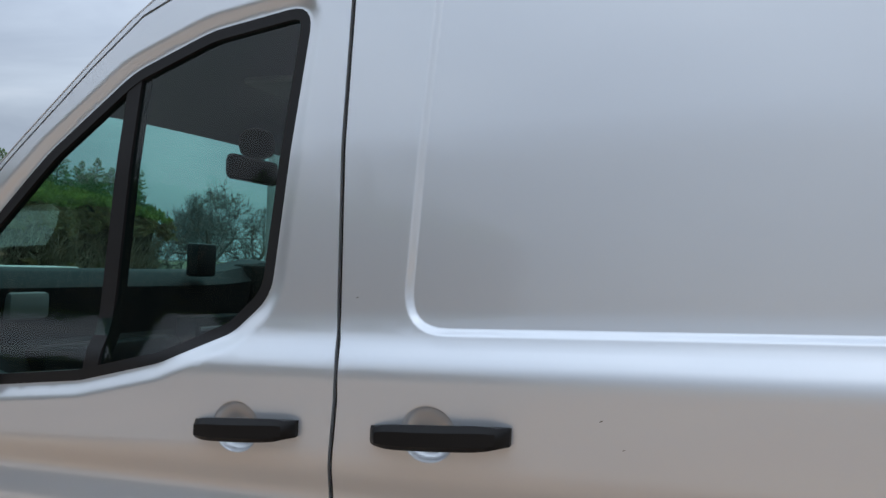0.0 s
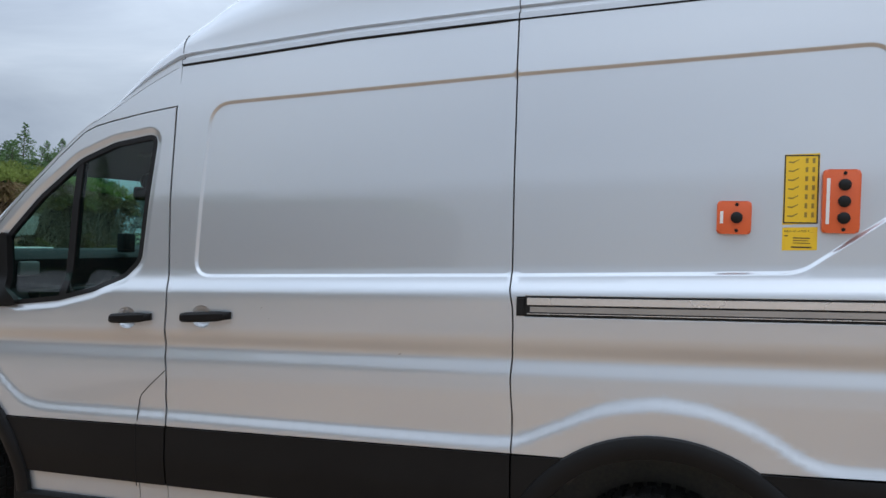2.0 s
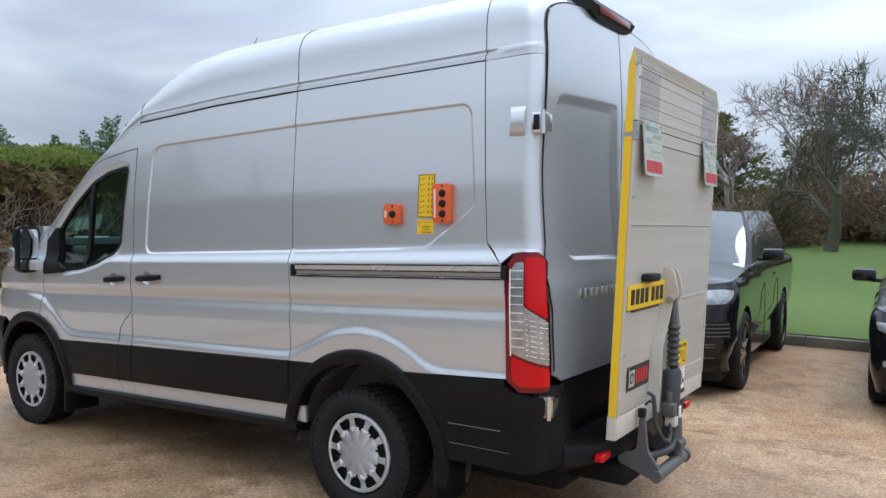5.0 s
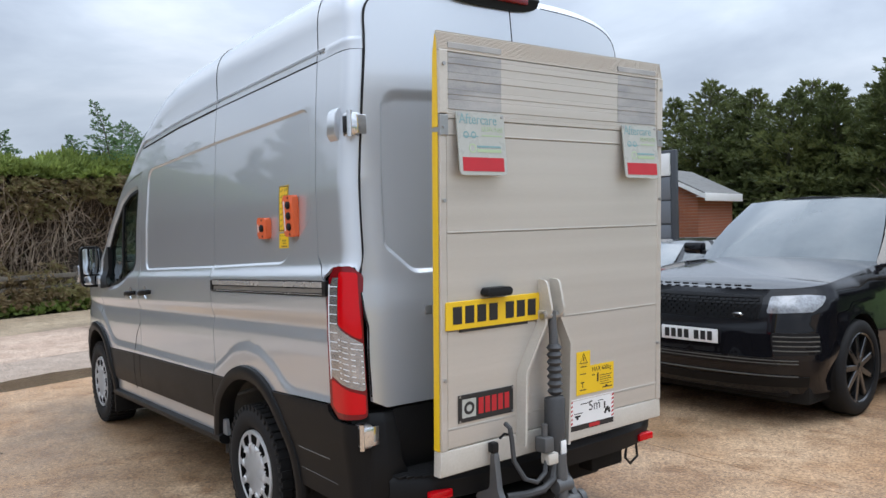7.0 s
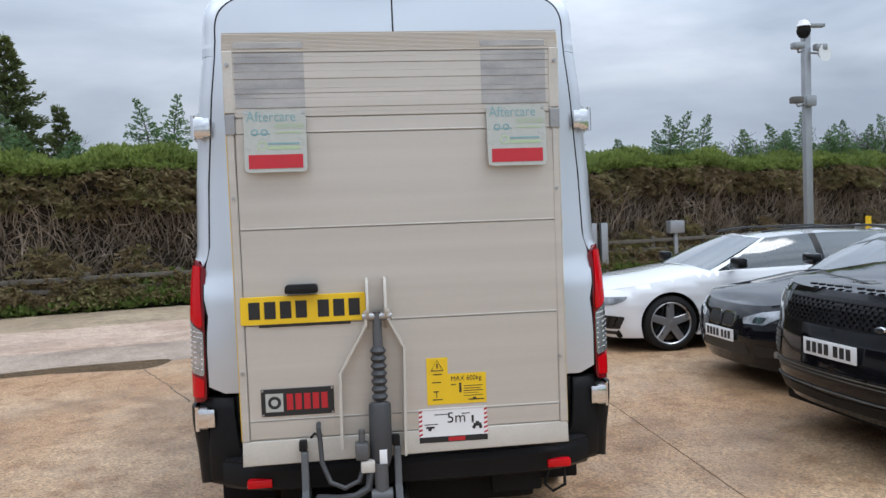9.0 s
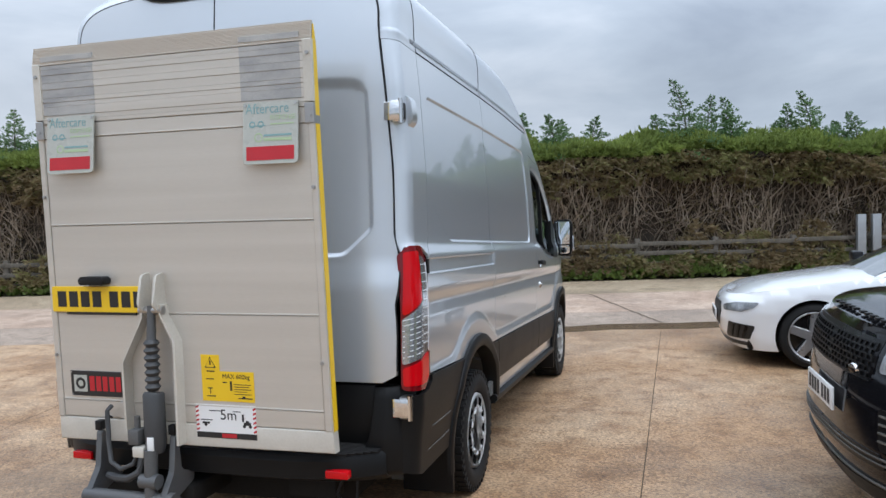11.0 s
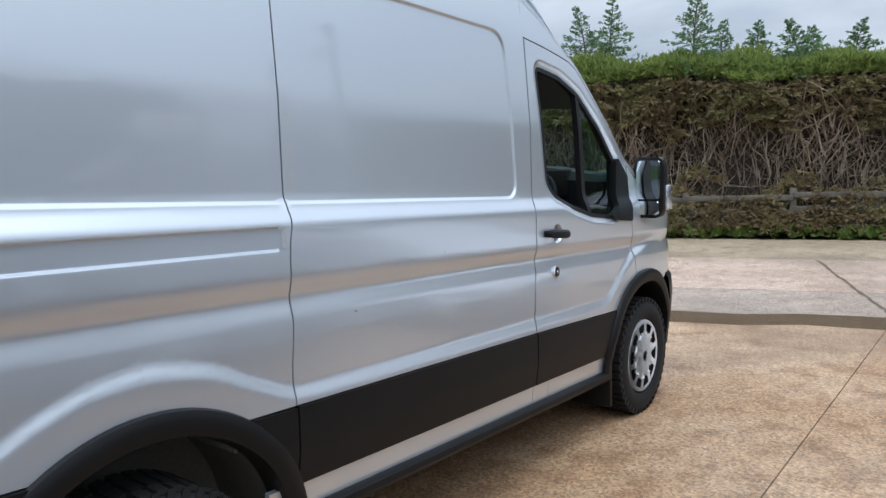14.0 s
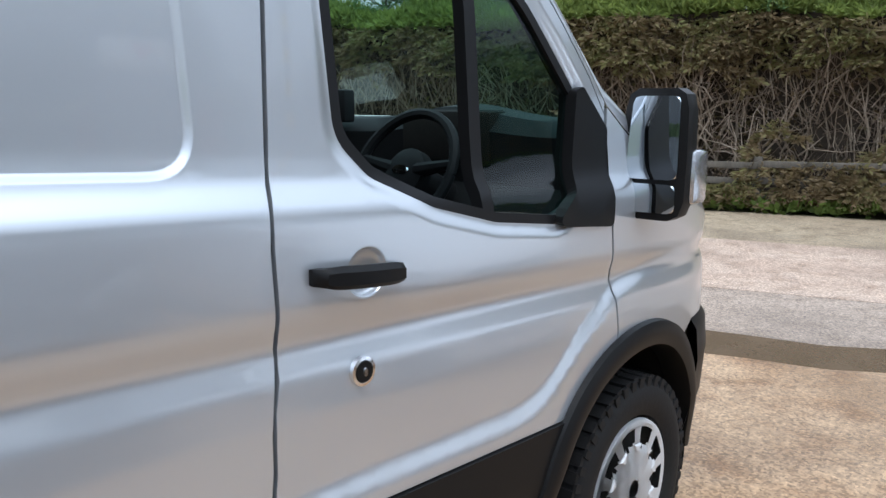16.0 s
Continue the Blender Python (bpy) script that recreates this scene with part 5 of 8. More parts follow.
for y0, y1, z0, z1 in ((0.116, 0.122, 0.975, 0.995), (0.10, 0.14, 0.945, 0.95), (0.095, 0.135, 0.91, 0.914), (0.10, 0.125, 0.868, 0.873), (0.112, 0.116, 0.845, 0.868), (0.095, 0.14, 0.832, 0.837), (0.178, 0.20, 0.896, 0.901), (0.215, 0.225, 0.862, 0.905), (0.235, 0.32, 0.889, 0.892), (0.235, 0.31, 0.878, 0.881), (0.235, 0.32, 0.867, 0.870), (0.235, 0.30, 0.857, 0.859), (0.235, 0.32, 0.845, 0.848), (0.255, 0.325, 0.826, 0.831), (0.275, 0.29, 0.831, 0.838)):
    part("print_bar", lift_prism([(y0, z0), (y1, z0), (y1, z1), (y0, z1)], 0.0015, 0.0025), M_INK, warn)
# white distance sticker
five = part("distance_sticker", lift_prism([(0.031, 0.642), (0.337, 0.642), (0.337, 0.795), (0.031, 0.795)], 0.0, 0.0018), M_WHITE, lift_thing, "white five metre clearance sticker")
text_mesh("print", "5m", 0.068, M_INK, on_lift(0.155, 0.728, 0.0026), five, 0.0003)
for y0, y1, z0, z1 in ((0.10, 0.165, 0.765, 0.769), (0.222, 0.26, 0.765, 0.769), (0.055, 0.115, 0.722, 0.726), (0.062, 0.10, 0.706, 0.715), (0.266, 0.276, 0.722, 0.756), (0.274, 0.31, 0.706, 0.720), (0.284, 0.30, 0.72, 0.728)):
    part("print_bar", lift_prism([(y0, z0), (y1, z0), (y1, z1), (y0, z1)], 0.0015, 0.0025), M_INK, five)
for y in (0.079, 0.276, 0.306):
    part("print_disc", tube(bmesh.new(), [lp(y, 0.702, 0.001), lp(y, 0.702, 0.0026)], 0.008, 12), M_INK, five)
part("black_band", lift_prism([(0.031, 0.642), (0.337, 0.642), (0.337, 0.668), (0.031, 0.668)], 0.001, 0.0024), M_INK, five)
part("red_bar", lift_prism([(0.16, 0.646), (0.235, 0.646), (0.235, 0.664), (0.16, 0.664)], 0.001, 0.003), M_RED, five)
for k in range(6):
    for y0 in (0.031, 0.322):
        z0 = 0.672 + k * 0.0205
        part("red_stripe", lift_prism([(y0, z0), (y0 + 0.015, z0 + 0.006), (y0 + 0.015, z0 + 0.015), (y0, z0 + 0.009)], 0.001, 0.0026), M_RED, five)
# bracket cheeks with bolt
for y0, y1, pts in ((-0.182, -0.170, [(0.0, 1.392), (0.055, 1.385), (0.075, 1.23), (0.055, 1.17)]), (-0.105, -0.093, [(0.0, 1.392), (0.055, 1.385), (0.075, 1.23), (0.055, 1.17)])):
    bm = bmesh.new()
    prism(bm, rounded(pts[:2] + [(0.09, 1.25), (0.0, 1.16)], [0.005, 0.02, 0.02, 0.005], 4), lambda a, b, d: Vector((lx(b) + a, d, b)), y0, y1, 0.003, 1)
    part("bracket_cheek", bm, M_CREAM, lift_thing)
for s, ys in ((-1, [(-0.180, 1.25), (-0.180, 1.19), (-0.298, 0.985), (-0.302, 0.655)]), (1, [(-0.093, 1.25), (-0.093, 1.21), (-0.030, 1.085), (-0.040, 0.610)])):
    bm = bmesh.new()
    rows = []
    for y, z in ys:
        rows.append([tuple(lp(y + k, z, d)) for k, d in ((0.0, 0.0), (0.0, 0.06), (s * 0.012, 0.06), (s * 0.012, 0.0))])
    vs = loft(bm, rows, True)
    bm.faces.new(vs[0])
    bm.faces.new(vs[-1])
    part("ram_guard", bm, M_CREAM, lift_thing, "folded cream steel guard")
part("pivot_pin", tube(bmesh.new(), [lp(-0.200, 1.225, 0.045), lp(-0.075, 1.225, 0.045)], 0.018, 12), M_STEEL, lift_thing)
# hydraulic ram with bellows
bm = bmesh.new()
tube(bm, [lp(-0.138, 1.245, 0.045), lp(-0.138, 1.08, 0.06)], [0.018, 0.022], 12)
part("ram_rod", bm, M_GREYSTEEL, lift_thing)
bm = bmesh.new()
lathe(bm, [(0.0, 0.055)] + [(0.024 + (0.012 if k % 2 else 0.0), 0.05 - k * 0.0165) for k in range(15)] + [(0.0, -0.19)], Matrix.Translation(lp(-0.138, 1.045, 0.062)), 20)
part("ram_bellows", bm, M_RAM, lift_thing, "ribbed rubber bellows")
bm = bmesh.new()
tube(bm, [lp(-0.140, 0.855, 0.065), lp(-0.140, 0.845, 0.067), lp(-0.142, 0.62, 0.07), lp(-0.142, 0.58, 0.07)], [0.040, 0.048, 0.048, 0.036], 14)
part("ram_cylinder", bm, M_RAM, lift_thing)
part("ram_label", a_box((4.80, -0.150, 0.60), (4.808, -0.118, 0.66), 0.001), M_WHITE, lift_thing)
part("valve_block", a_box((4.74, -0.252, 0.62), (4.81, -0.195, 0.69), 0.008), M_GREYSTEEL, lift_thing)
part("solenoid", tube(bmesh.new(), [(4.775, -0.222, 0.69), (4.775, -0.222, 0.745)], 0.014, 10), M_GREYSTEEL, lift_thing)
part("valve_block", a_box((4.755, -0.23, 0.565), (4.81, -0.17, 0.615), 0.006), M_CREAM, lift_thing)
part("hose", tube(bmesh.new(), [(4.72, -0.405, 0.77), (4.75, -0.405, 0.755), (4.755, -0.40, 0.70), (4.76, -0.395, 0.61), (4.79, -0.36, 0.53), (4.80, -0.30, 0.505), (4.79, -0.24, 0.53), (4.78, -0.215, 0.60)], 0.011, 8), M_RAM, lift_thing, "bent black hydraulic hose")
part("hose", tube(bmesh.new(), [(4.79, -0.19, 0.57), (4.80, -0.20, 0.50), (4.80, -0.26, 0.465), (4.78, -0.34, 0.455), (4.74, -0.42, 0.45)], 0.018, 8), M_RAM, lift_thing)
part("cable", tube(bmesh.new(), [(4.72, -0.44, 0.71), (4.735, -0.425, 0.73), (4.735, -0.39, 0.72)], 0.006, 6), M_BLACK, lift_thing)
# lift arms and cross beam under the van
for y in (-0.470, -0.070):
    bm = bmesh.new()
    prism(bm, rounded([(4.60, 0.41), (4.79, 0.345), (4.82, 0.395), (4.750, 0.49), (4.735, 0.655), (4.705, 0.655), (4.695, 0.49), (4.60, 0.45)], 0.02, 3), lambda a, b, d: Vector((a, d, b)), y - 0.015, y + 0.015, 0.004, 1)
    part("lift_arm", bm, M_GREYSTEEL, lift_thing)
    part("arm_pin", a_box((4.70, y - 0.022, 0.655), (4.735, y + 0.012, 0.70), 0.004), M_BLACK, lift_thing)
part("cross_beam", tube(bmesh.new(), [(4.80, -0.50, 0.375), (4.80, -0.04, 0.375)], 0.032, 12), M_GREYSTEEL, lift_thing)
part("beam_cap", tube(bmesh.new(), [(4.80, -0.05, 0.375), (4.80, -0.02, 0.375)], 0.040, 12), M_GREYSTEEL, lift_thing)
part("lift_frame", a_box((4.30, -0.52, 0.30), (4.66, -0.02, 0.40), 0.02), M_DARK, lift_thing)
part("ram_foot", tube(bmesh.new(), [(4.80, -0.19, 0.46), (4.80, -0.10, 0.46)], 0.034, 12), M_GREYSTEEL, lift_thing)
part("ram_foot", tube(bmesh.new(), [(4.79, -0.145, 0.60), (4.80, -0.145, 0.38)], 0.030, 10), M_GREYSTEEL, lift_thing)

# ---- control boxes and stickers on the nearside panel ----


def control_box(u0, u1, z0, z1, buttons, label):
    c = side_pt(-1, (u0 + u1) / 2, (z0 + z1) / 2, -0.011)
    b = thing("control_box", label, "switch box", "lift controls", at=pose(c.x, c.y, c.z, 2.0, 0, 0))
    hw, hh = (u1 - u0) / 2, (z1 - z0) / 2
    part("housing", prism(bmesh.new(), rounded([(-hw, -hh), (hw, -hh), (hw, hh), (-hw, hh)], 0.014, 5), lambda a, q, d: Vector((a, -d, q)), 0.0, 0.034, 0.008, 3), M_ORANGE, b)
    for z in buttons:
        bm = bmesh.new()
        lathe(bm, [(0.0, 0.046), (0.012, 0.046), (0.018, 0.042), (0.019, 0.033)], pose(0.008, 0, z, 90, 0, 0), 20)
        btn = part("push_button", bm, M_BLACK, b, "black rubber push button")
    part("white_label", a_box((-hw + 0.010, -0.0352, min(buttons) - 0.02), (-hw + 0.020, -0.0335, max(buttons) + 0.02)), M_WHITE, b)
    for z in (-hh + 0.012, hh - 0.012):
        part("screw", tube(bmesh.new(), [(0.008, -0.030, z), (0.008, -0.036, z)], 0.006, 8), M_BLACK, b)
    return b


control_box(3.462, 3.568, 1.602, 1.710, (0.0,), "square orange lift switch with one black button")
control_box(3.775, 3.882, 1.612, 1.812, (0.052, 0.0, -0.052), "tall orange lift control with three black buttons")
stick = tagged(skin("instruction_sticker", [(3.662, 1.635), (3.766, 1.640), (3.768, 1.866), (3.664, 1.862)], [], on_side(-1, 0.0015), M_YELLOW, None, np.array([]), np.array([]), depth=0.001), "yellow instruction sticker with black pictograms", "sticker")
fk = dict(ulines=np.array([]), zlines=np.array([]), depth=0.0004, step=0.05)
for a, b, c, d in ((3.664, 3.766, 1.640, 1.644), (3.665, 3.767, 1.857, 1.861), (3.664, 3.668, 1.642, 1.86), (3.762, 3.766, 1.644, 1.86)):
    skin("border", [(a, c), (b, c), (b, d), (a, d)], [], on_side(-1, 0.0025), M_INK, stick, **fk)
for k in range(7):
    z = 1.660 + k * 0.029
    skin("pictogram", [(3.676, z + 0.002), (3.690, z), (3.706, z + 0.010), (3.708, z + 0.014), (3.690, z + 0.005), (3.676, z + 0.006)], [], on_side(-1, 0.0025), M_FAINT, stick, **fk)
    for x0 in (3.726, 3.746):
        skin("pictogram", [(x0, z), (x0 + 0.008, z), (x0 + 0.008, z + 0.016), (x0, z + 0.016)], [], on_side(-1, 0.0025), M_FAINT, stick, **fk)
st2 = tagged(skin("load_sticker", [(3.663, 1.552), (3.766, 1.556), (3.766, 1.630), (3.663, 1.626)], [], on_side(-1, 0.0015), M_YELLOW, None, np.array([]), np.array([]), depth=0.001), "small yellow load limit sticker with black print", "sticker")
c = side_pt(-1, 3.668, 1.606, -0.0085)
text_mesh("print", "MAX 600 kg", 0.0185, M_INK, Matrix.Translation(c) @ Euler((math.pi / 2 + 0.03, 0, 0)).to_matrix().to_4x4(), st2, 0.0002, squeeze=0.9)
for a, b, c, d in ((3.67, 3.68, 1.598, 1.602), (3.695, 3.745, 1.592, 1.595), (3.695, 3.74, 1.584, 1.586), (3.695, 3.745, 1.576, 1.578), (3.69, 3.75, 1.562, 1.566)):
    skin("print_bar", [(a, c), (b, c), (b, d), (a, d)], [], on_side(-1, 0.0025), M_INK, st2, **fk)

# ---- cab interior ----
cab = van
part("bulkhead", a_box((1.36, -0.88, 0.5), (1.40, 0.88, 2.25), 0.01), M_CABGREY, cab)
part("cab_floor", a_box((-0.5, -0.85, 0.52), (1.36, 0.85, 0.60), 0.01), M_CABDARK, cab)
bm = bmesh.new()
rows = []
for u in np.linspace(0.58, 1.36, 10):
    sec = section(float(u))[8:]
    rows.append([(x + 0.02, -y * 0.955, z - 0.05) for x, y, z in sec] + [(x + 0.02, y * 0.955, z - 0.05) for x, y, z in sec[-2::-1]])
loft(bm, rows)
part("head_lining", bm, M_CABGREY, cab)
for sg in (-1, 1):
    part("sun_visor", a_box((0.80, sg * 0.40 - 0.22, 1.915), (0.96, sg * 0.40 + 0.22, 1.935), 0.01), M_CABGREY, cab)
    part("door_trim", a_box((0.30, sg * 0.88 - 0.02, 0.62), (1.24, sg * 0.88 + 0.02, 1.17), 0.02), M_CABGREY, front_door.parent)
# dashboard
bm = bmesh.new()
rows = []
for y in np.linspace(-0.86, 0.86, 25):
    hump = 0.045 * math.exp(-((y - 0.42) / 0.22) ** 2)
    rows.append([(-0.35, y, 1.33), (-0.05, y, 1.425), (0.10, y, 1.450 + hump), (0.20, y, 1.44 + hump), (0.24, y, 1.40 + hump * 0.6), (0.22, y, 1.26), (0.28, y, 1.17), (0.30, y, 1.10), (0.20, y, 0.90), (0.0, y, 0.80), (-0.35, y, 0.80)])
vs = loft(bm, rows, True)
bm.faces.new(vs[0])
bm.faces.new(vs[-1])
dash = part("dashboard", bm, M_CABDARK, cab, "black moulded dashboard")
part("glovebox_lid", a_box((0.225, -0.72, 1.11), (0.31, -0.22, 1.25), 0.02), M_CABDARK, dash)
part("air_vent", a_box((0.20, -0.78, 1.32), (0.255, -0.66, 1.39), 0.012), M_CABGREY, dash)
part("radio", a_box((0.22, -0.14, 1.15), (0.305, 0.14, 1.30), 0.012), M_CABDARK, dash)
for k in range(4):
    part("radio_button", a_box((0.300, -0.12, 1.165 + k * 0.03), (0.310, 0.12, 1.178 + k * 0.03), 0.003), M_CABGREY, dash)
part("instrument_panel", a_box((0.14, 0.24, 1.31), (0.245, 0.60, 1.475), 0.02), M_DARK, dash)
part("paper_stack", a_box((-0.20, -0.50, 1.36), (-0.08, -0.25, 1.45), 0.006), M_PLASTGREY, dash, "white papers lying on the dashboard")
# steering wheel
sw = new("steering_wheel")
sw.parent = cab
bm = bmesh.new()
ring = [(0.185 * math.cos(a), 0.185 * math.sin(a), 0) for a in np.linspace(0, 2 * math.pi, 37)]
tube(bm, ring, 0.016, 8, False)
part("rim", bm, M_CABDARK, sw, "black leather wheel rim")
bm = bmesh.new()
lathe(bm, [(0.0, 0.012), (0.05, 0.010), (0.075, -0.005), (0.08, -0.04), (0.0, -0.05)], Matrix.Identity(4), 24)
part("hub", bm, M_CABDARK, sw)
bm = bmesh.new()
lathe(bm, [(0.0, 0.016), (0.022, 0.015), (0.025, 0.010)], Matrix.Diagonal((1.3, 0.6, 1, 1)), 20)
part("badge", bm, M_CHROME, sw)
for a in (10, 170, 250, 290):
    ca, sa = math.cos(radians(a)), math.sin(radians(a))
    part("spoke", tube(bmesh.new(), [(0.05 * ca, 0.05 * sa, -0.008), (0.18 * ca, 0.18 * sa, 0)], [0.022, 0.014], 8), M_CABDARK, sw)
sw.matrix_world = Matrix.Translation((0.42, 0.42, 1.30)) @ Euler((0, radians(62), 0)).to_matrix().to_4x4() @ Matrix.Rotation(math.pi / 2, 4, "Z")
part("steering_column", tube(bmesh.new(), [(0.41, 0.42, 1.285), (0.20, 0.42, 1.19)], [0.05, 0.06], 12), M_CABDARK, cab)
part("wiper_stalk", tube(bmesh.new(), [(0.36, 0.36, 1.27), (0.38, 0.24, 1.29)], 0.012, 6), M_CABDARK, cab)
# mirror and phone mount
part("interior_mirror", a_box((0.60, -0.42, 1.715), (0.63, -0.18, 1.785), 0.02), M_CABDARK, cab)
part("sensor_pod", a_box((0.62, -0.40, 1.775), (0.70, -0.30, 1.86), 0.03), M_CABDARK, cab)
part("phone_mount", a_box((0.22, -0.10, 1.43), (0.27, 0.00, 1.54), 0.01), M_CABDARK, cab)


def seat(yc, half):
    s = new("cab_seat")
    s.parent = cab
    s["label"] = "dark grey cloth cab seat"
    part("cushion", a_box((0.66, yc - half, 0.86), (1.18, yc + half, 1.02), 0.05), M_SEAT, s)
    part("backrest", a_box((-0.07, -half, 0.0), (0.07, half, 0.62), 0.05, pose(1.20, yc, 0.98, 0, 12, 0)), M_SEAT, s)
    part("seat_base", a_box((0.70, yc - half + 0.05, 0.60), (1.14, yc + half - 0.05, 0.87), 0.02), M_CABDARK, s)
    for h in ((0.0,) if half < 0.3 else (-0.2, 0.2)):
        part("headrest", a_box((-0.05, h - 0.12, 0.62), (0.04, h + 0.12, 0.78), 0.035, pose(1.20, yc, 0.98, 0, 12, 0)), M_SEAT, s)


seat(0.43, 0.24)
seat(-0.36, 0.44)

import itertools

# ---- parked cars ----
M_CARBLACK = surf("black_car_paint", (0.006, 0.006, 0.008), 0.10, 0.0, (0.009, 0.009, 0.010), 2, 300, 0.4, coat=0.65, rvar=0.03, spec=0.08)
M_CARWHITE = surf("white_car_paint", (0.78, 0.79, 0.80), 0.2, 0.0, (0.74, 0.75, 0.76), 2, 300, 0.3, coat=1.0, rvar=0.03)
M_CARGLASS = surf("dark_car_glass", (0.03, 0.04, 0.042), 0.04, 0.0, (0.05, 0.06, 0.06), 2, 20, 0.4, coat=1.0, rvar=0.02, spec=0.8)
M_SCREEN = surf("windscreen_glass", (0.055, 0.07, 0.075), 0.05, 0.0, (0.085, 0.10, 0.105), 2, 12, 0.5, coat=1.0, rvar=0.02, spec=0.8)
M_LAMP = surf("headlamp_lens", (0.10, 0.105, 0.115), 0.08, 0.3, (0.40, 0.42, 0.44), 9, 60, 0.8, coat=1.0, rvar=0.03)
M_RIMBLK = surf("gloss_black_rim", (0.012, 0.012, 0.013), 0.2, 0.2, (0.03, 0.03, 0.03), 6, 100, 0.4, coat=0.6)
M_RIMGREY = surf("machined_grey_rim", (0.44, 0.44, 0.45), 0.3, 0.7, (0.28, 0.28, 0.285), 6, 100, 0.5)
M_TRIM = surf("gloss_black_trim", (0.007, 0.007, 0.008), 0.3, 0, (0.012, 0.012, 0.012), 6, 100, 0.4, spec=0.25)


def car_wheel(r, rim_r, spokes, rim_mat, parent, at):
    w = new("wheel")
    w.parent = parent
    m = Matrix.Rotation(math.pi / 2, 4, "X")
    bm = bmesh.new()
    lathe(bm, [(rim_r - 0.01, -0.09), (rim_r, 0.105), (rim_r + 0.02, 0.118), (r - 0.03, 0.112), (r - 0.008, 0.095), (r, 0.06), (r, -0.06), (r - 0.02, -0.1), (rim_r, -0.1)], m, 44, True)
    part("tyre", bm, M_TYRE, w)
    bm = bmesh.new()
    lathe(bm, [(0.0, 0.03), (rim_r - 0.03, 0.02), (rim_r - 0.012, 0.09), (rim_r - 0.004, 0.108), (rim_r + 0.004, 0.104)], m, 40)
    part("rim_barrel", bm, M_DARK if rim_mat is not M_RIMGREY else M_RIMBLK, w)
    bm = bmesh.new()
    lathe(bm, [(rim_r - 0.016, 0.100), (rim_r - 0.004, 0.110), (rim_r + 0.002, 0.106)], m, 40)
    part("rim_edge", bm, rim_mat, w)
    for k in range(spokes):
        rot = Matrix.Rotation(2 * math.pi * k / spokes, 4, "Y")
        bm = bmesh.new()
        wd = 0.34 / spokes
        prism(bm, [(-wd * 0.7, 0.03), (wd * 0.7, 0.03), (wd, rim_r - 0.01), (-wd * 0.2, rim_r - 0.01)], lambda a, b, d: rot @ Vector((a, -d, b)), 0.055, 0.095, 0.006, 1)
        part("spoke", bm, rim_mat, w)
    bm = bmesh.new()
    lathe(bm, [(0.0, 0.098), (0.03, 0.098), (0.05, 0.09), (0.06, 0.06)], m, 20)
    part("hub", bm, rim_mat, w)
    w.matrix_local = at
    return w


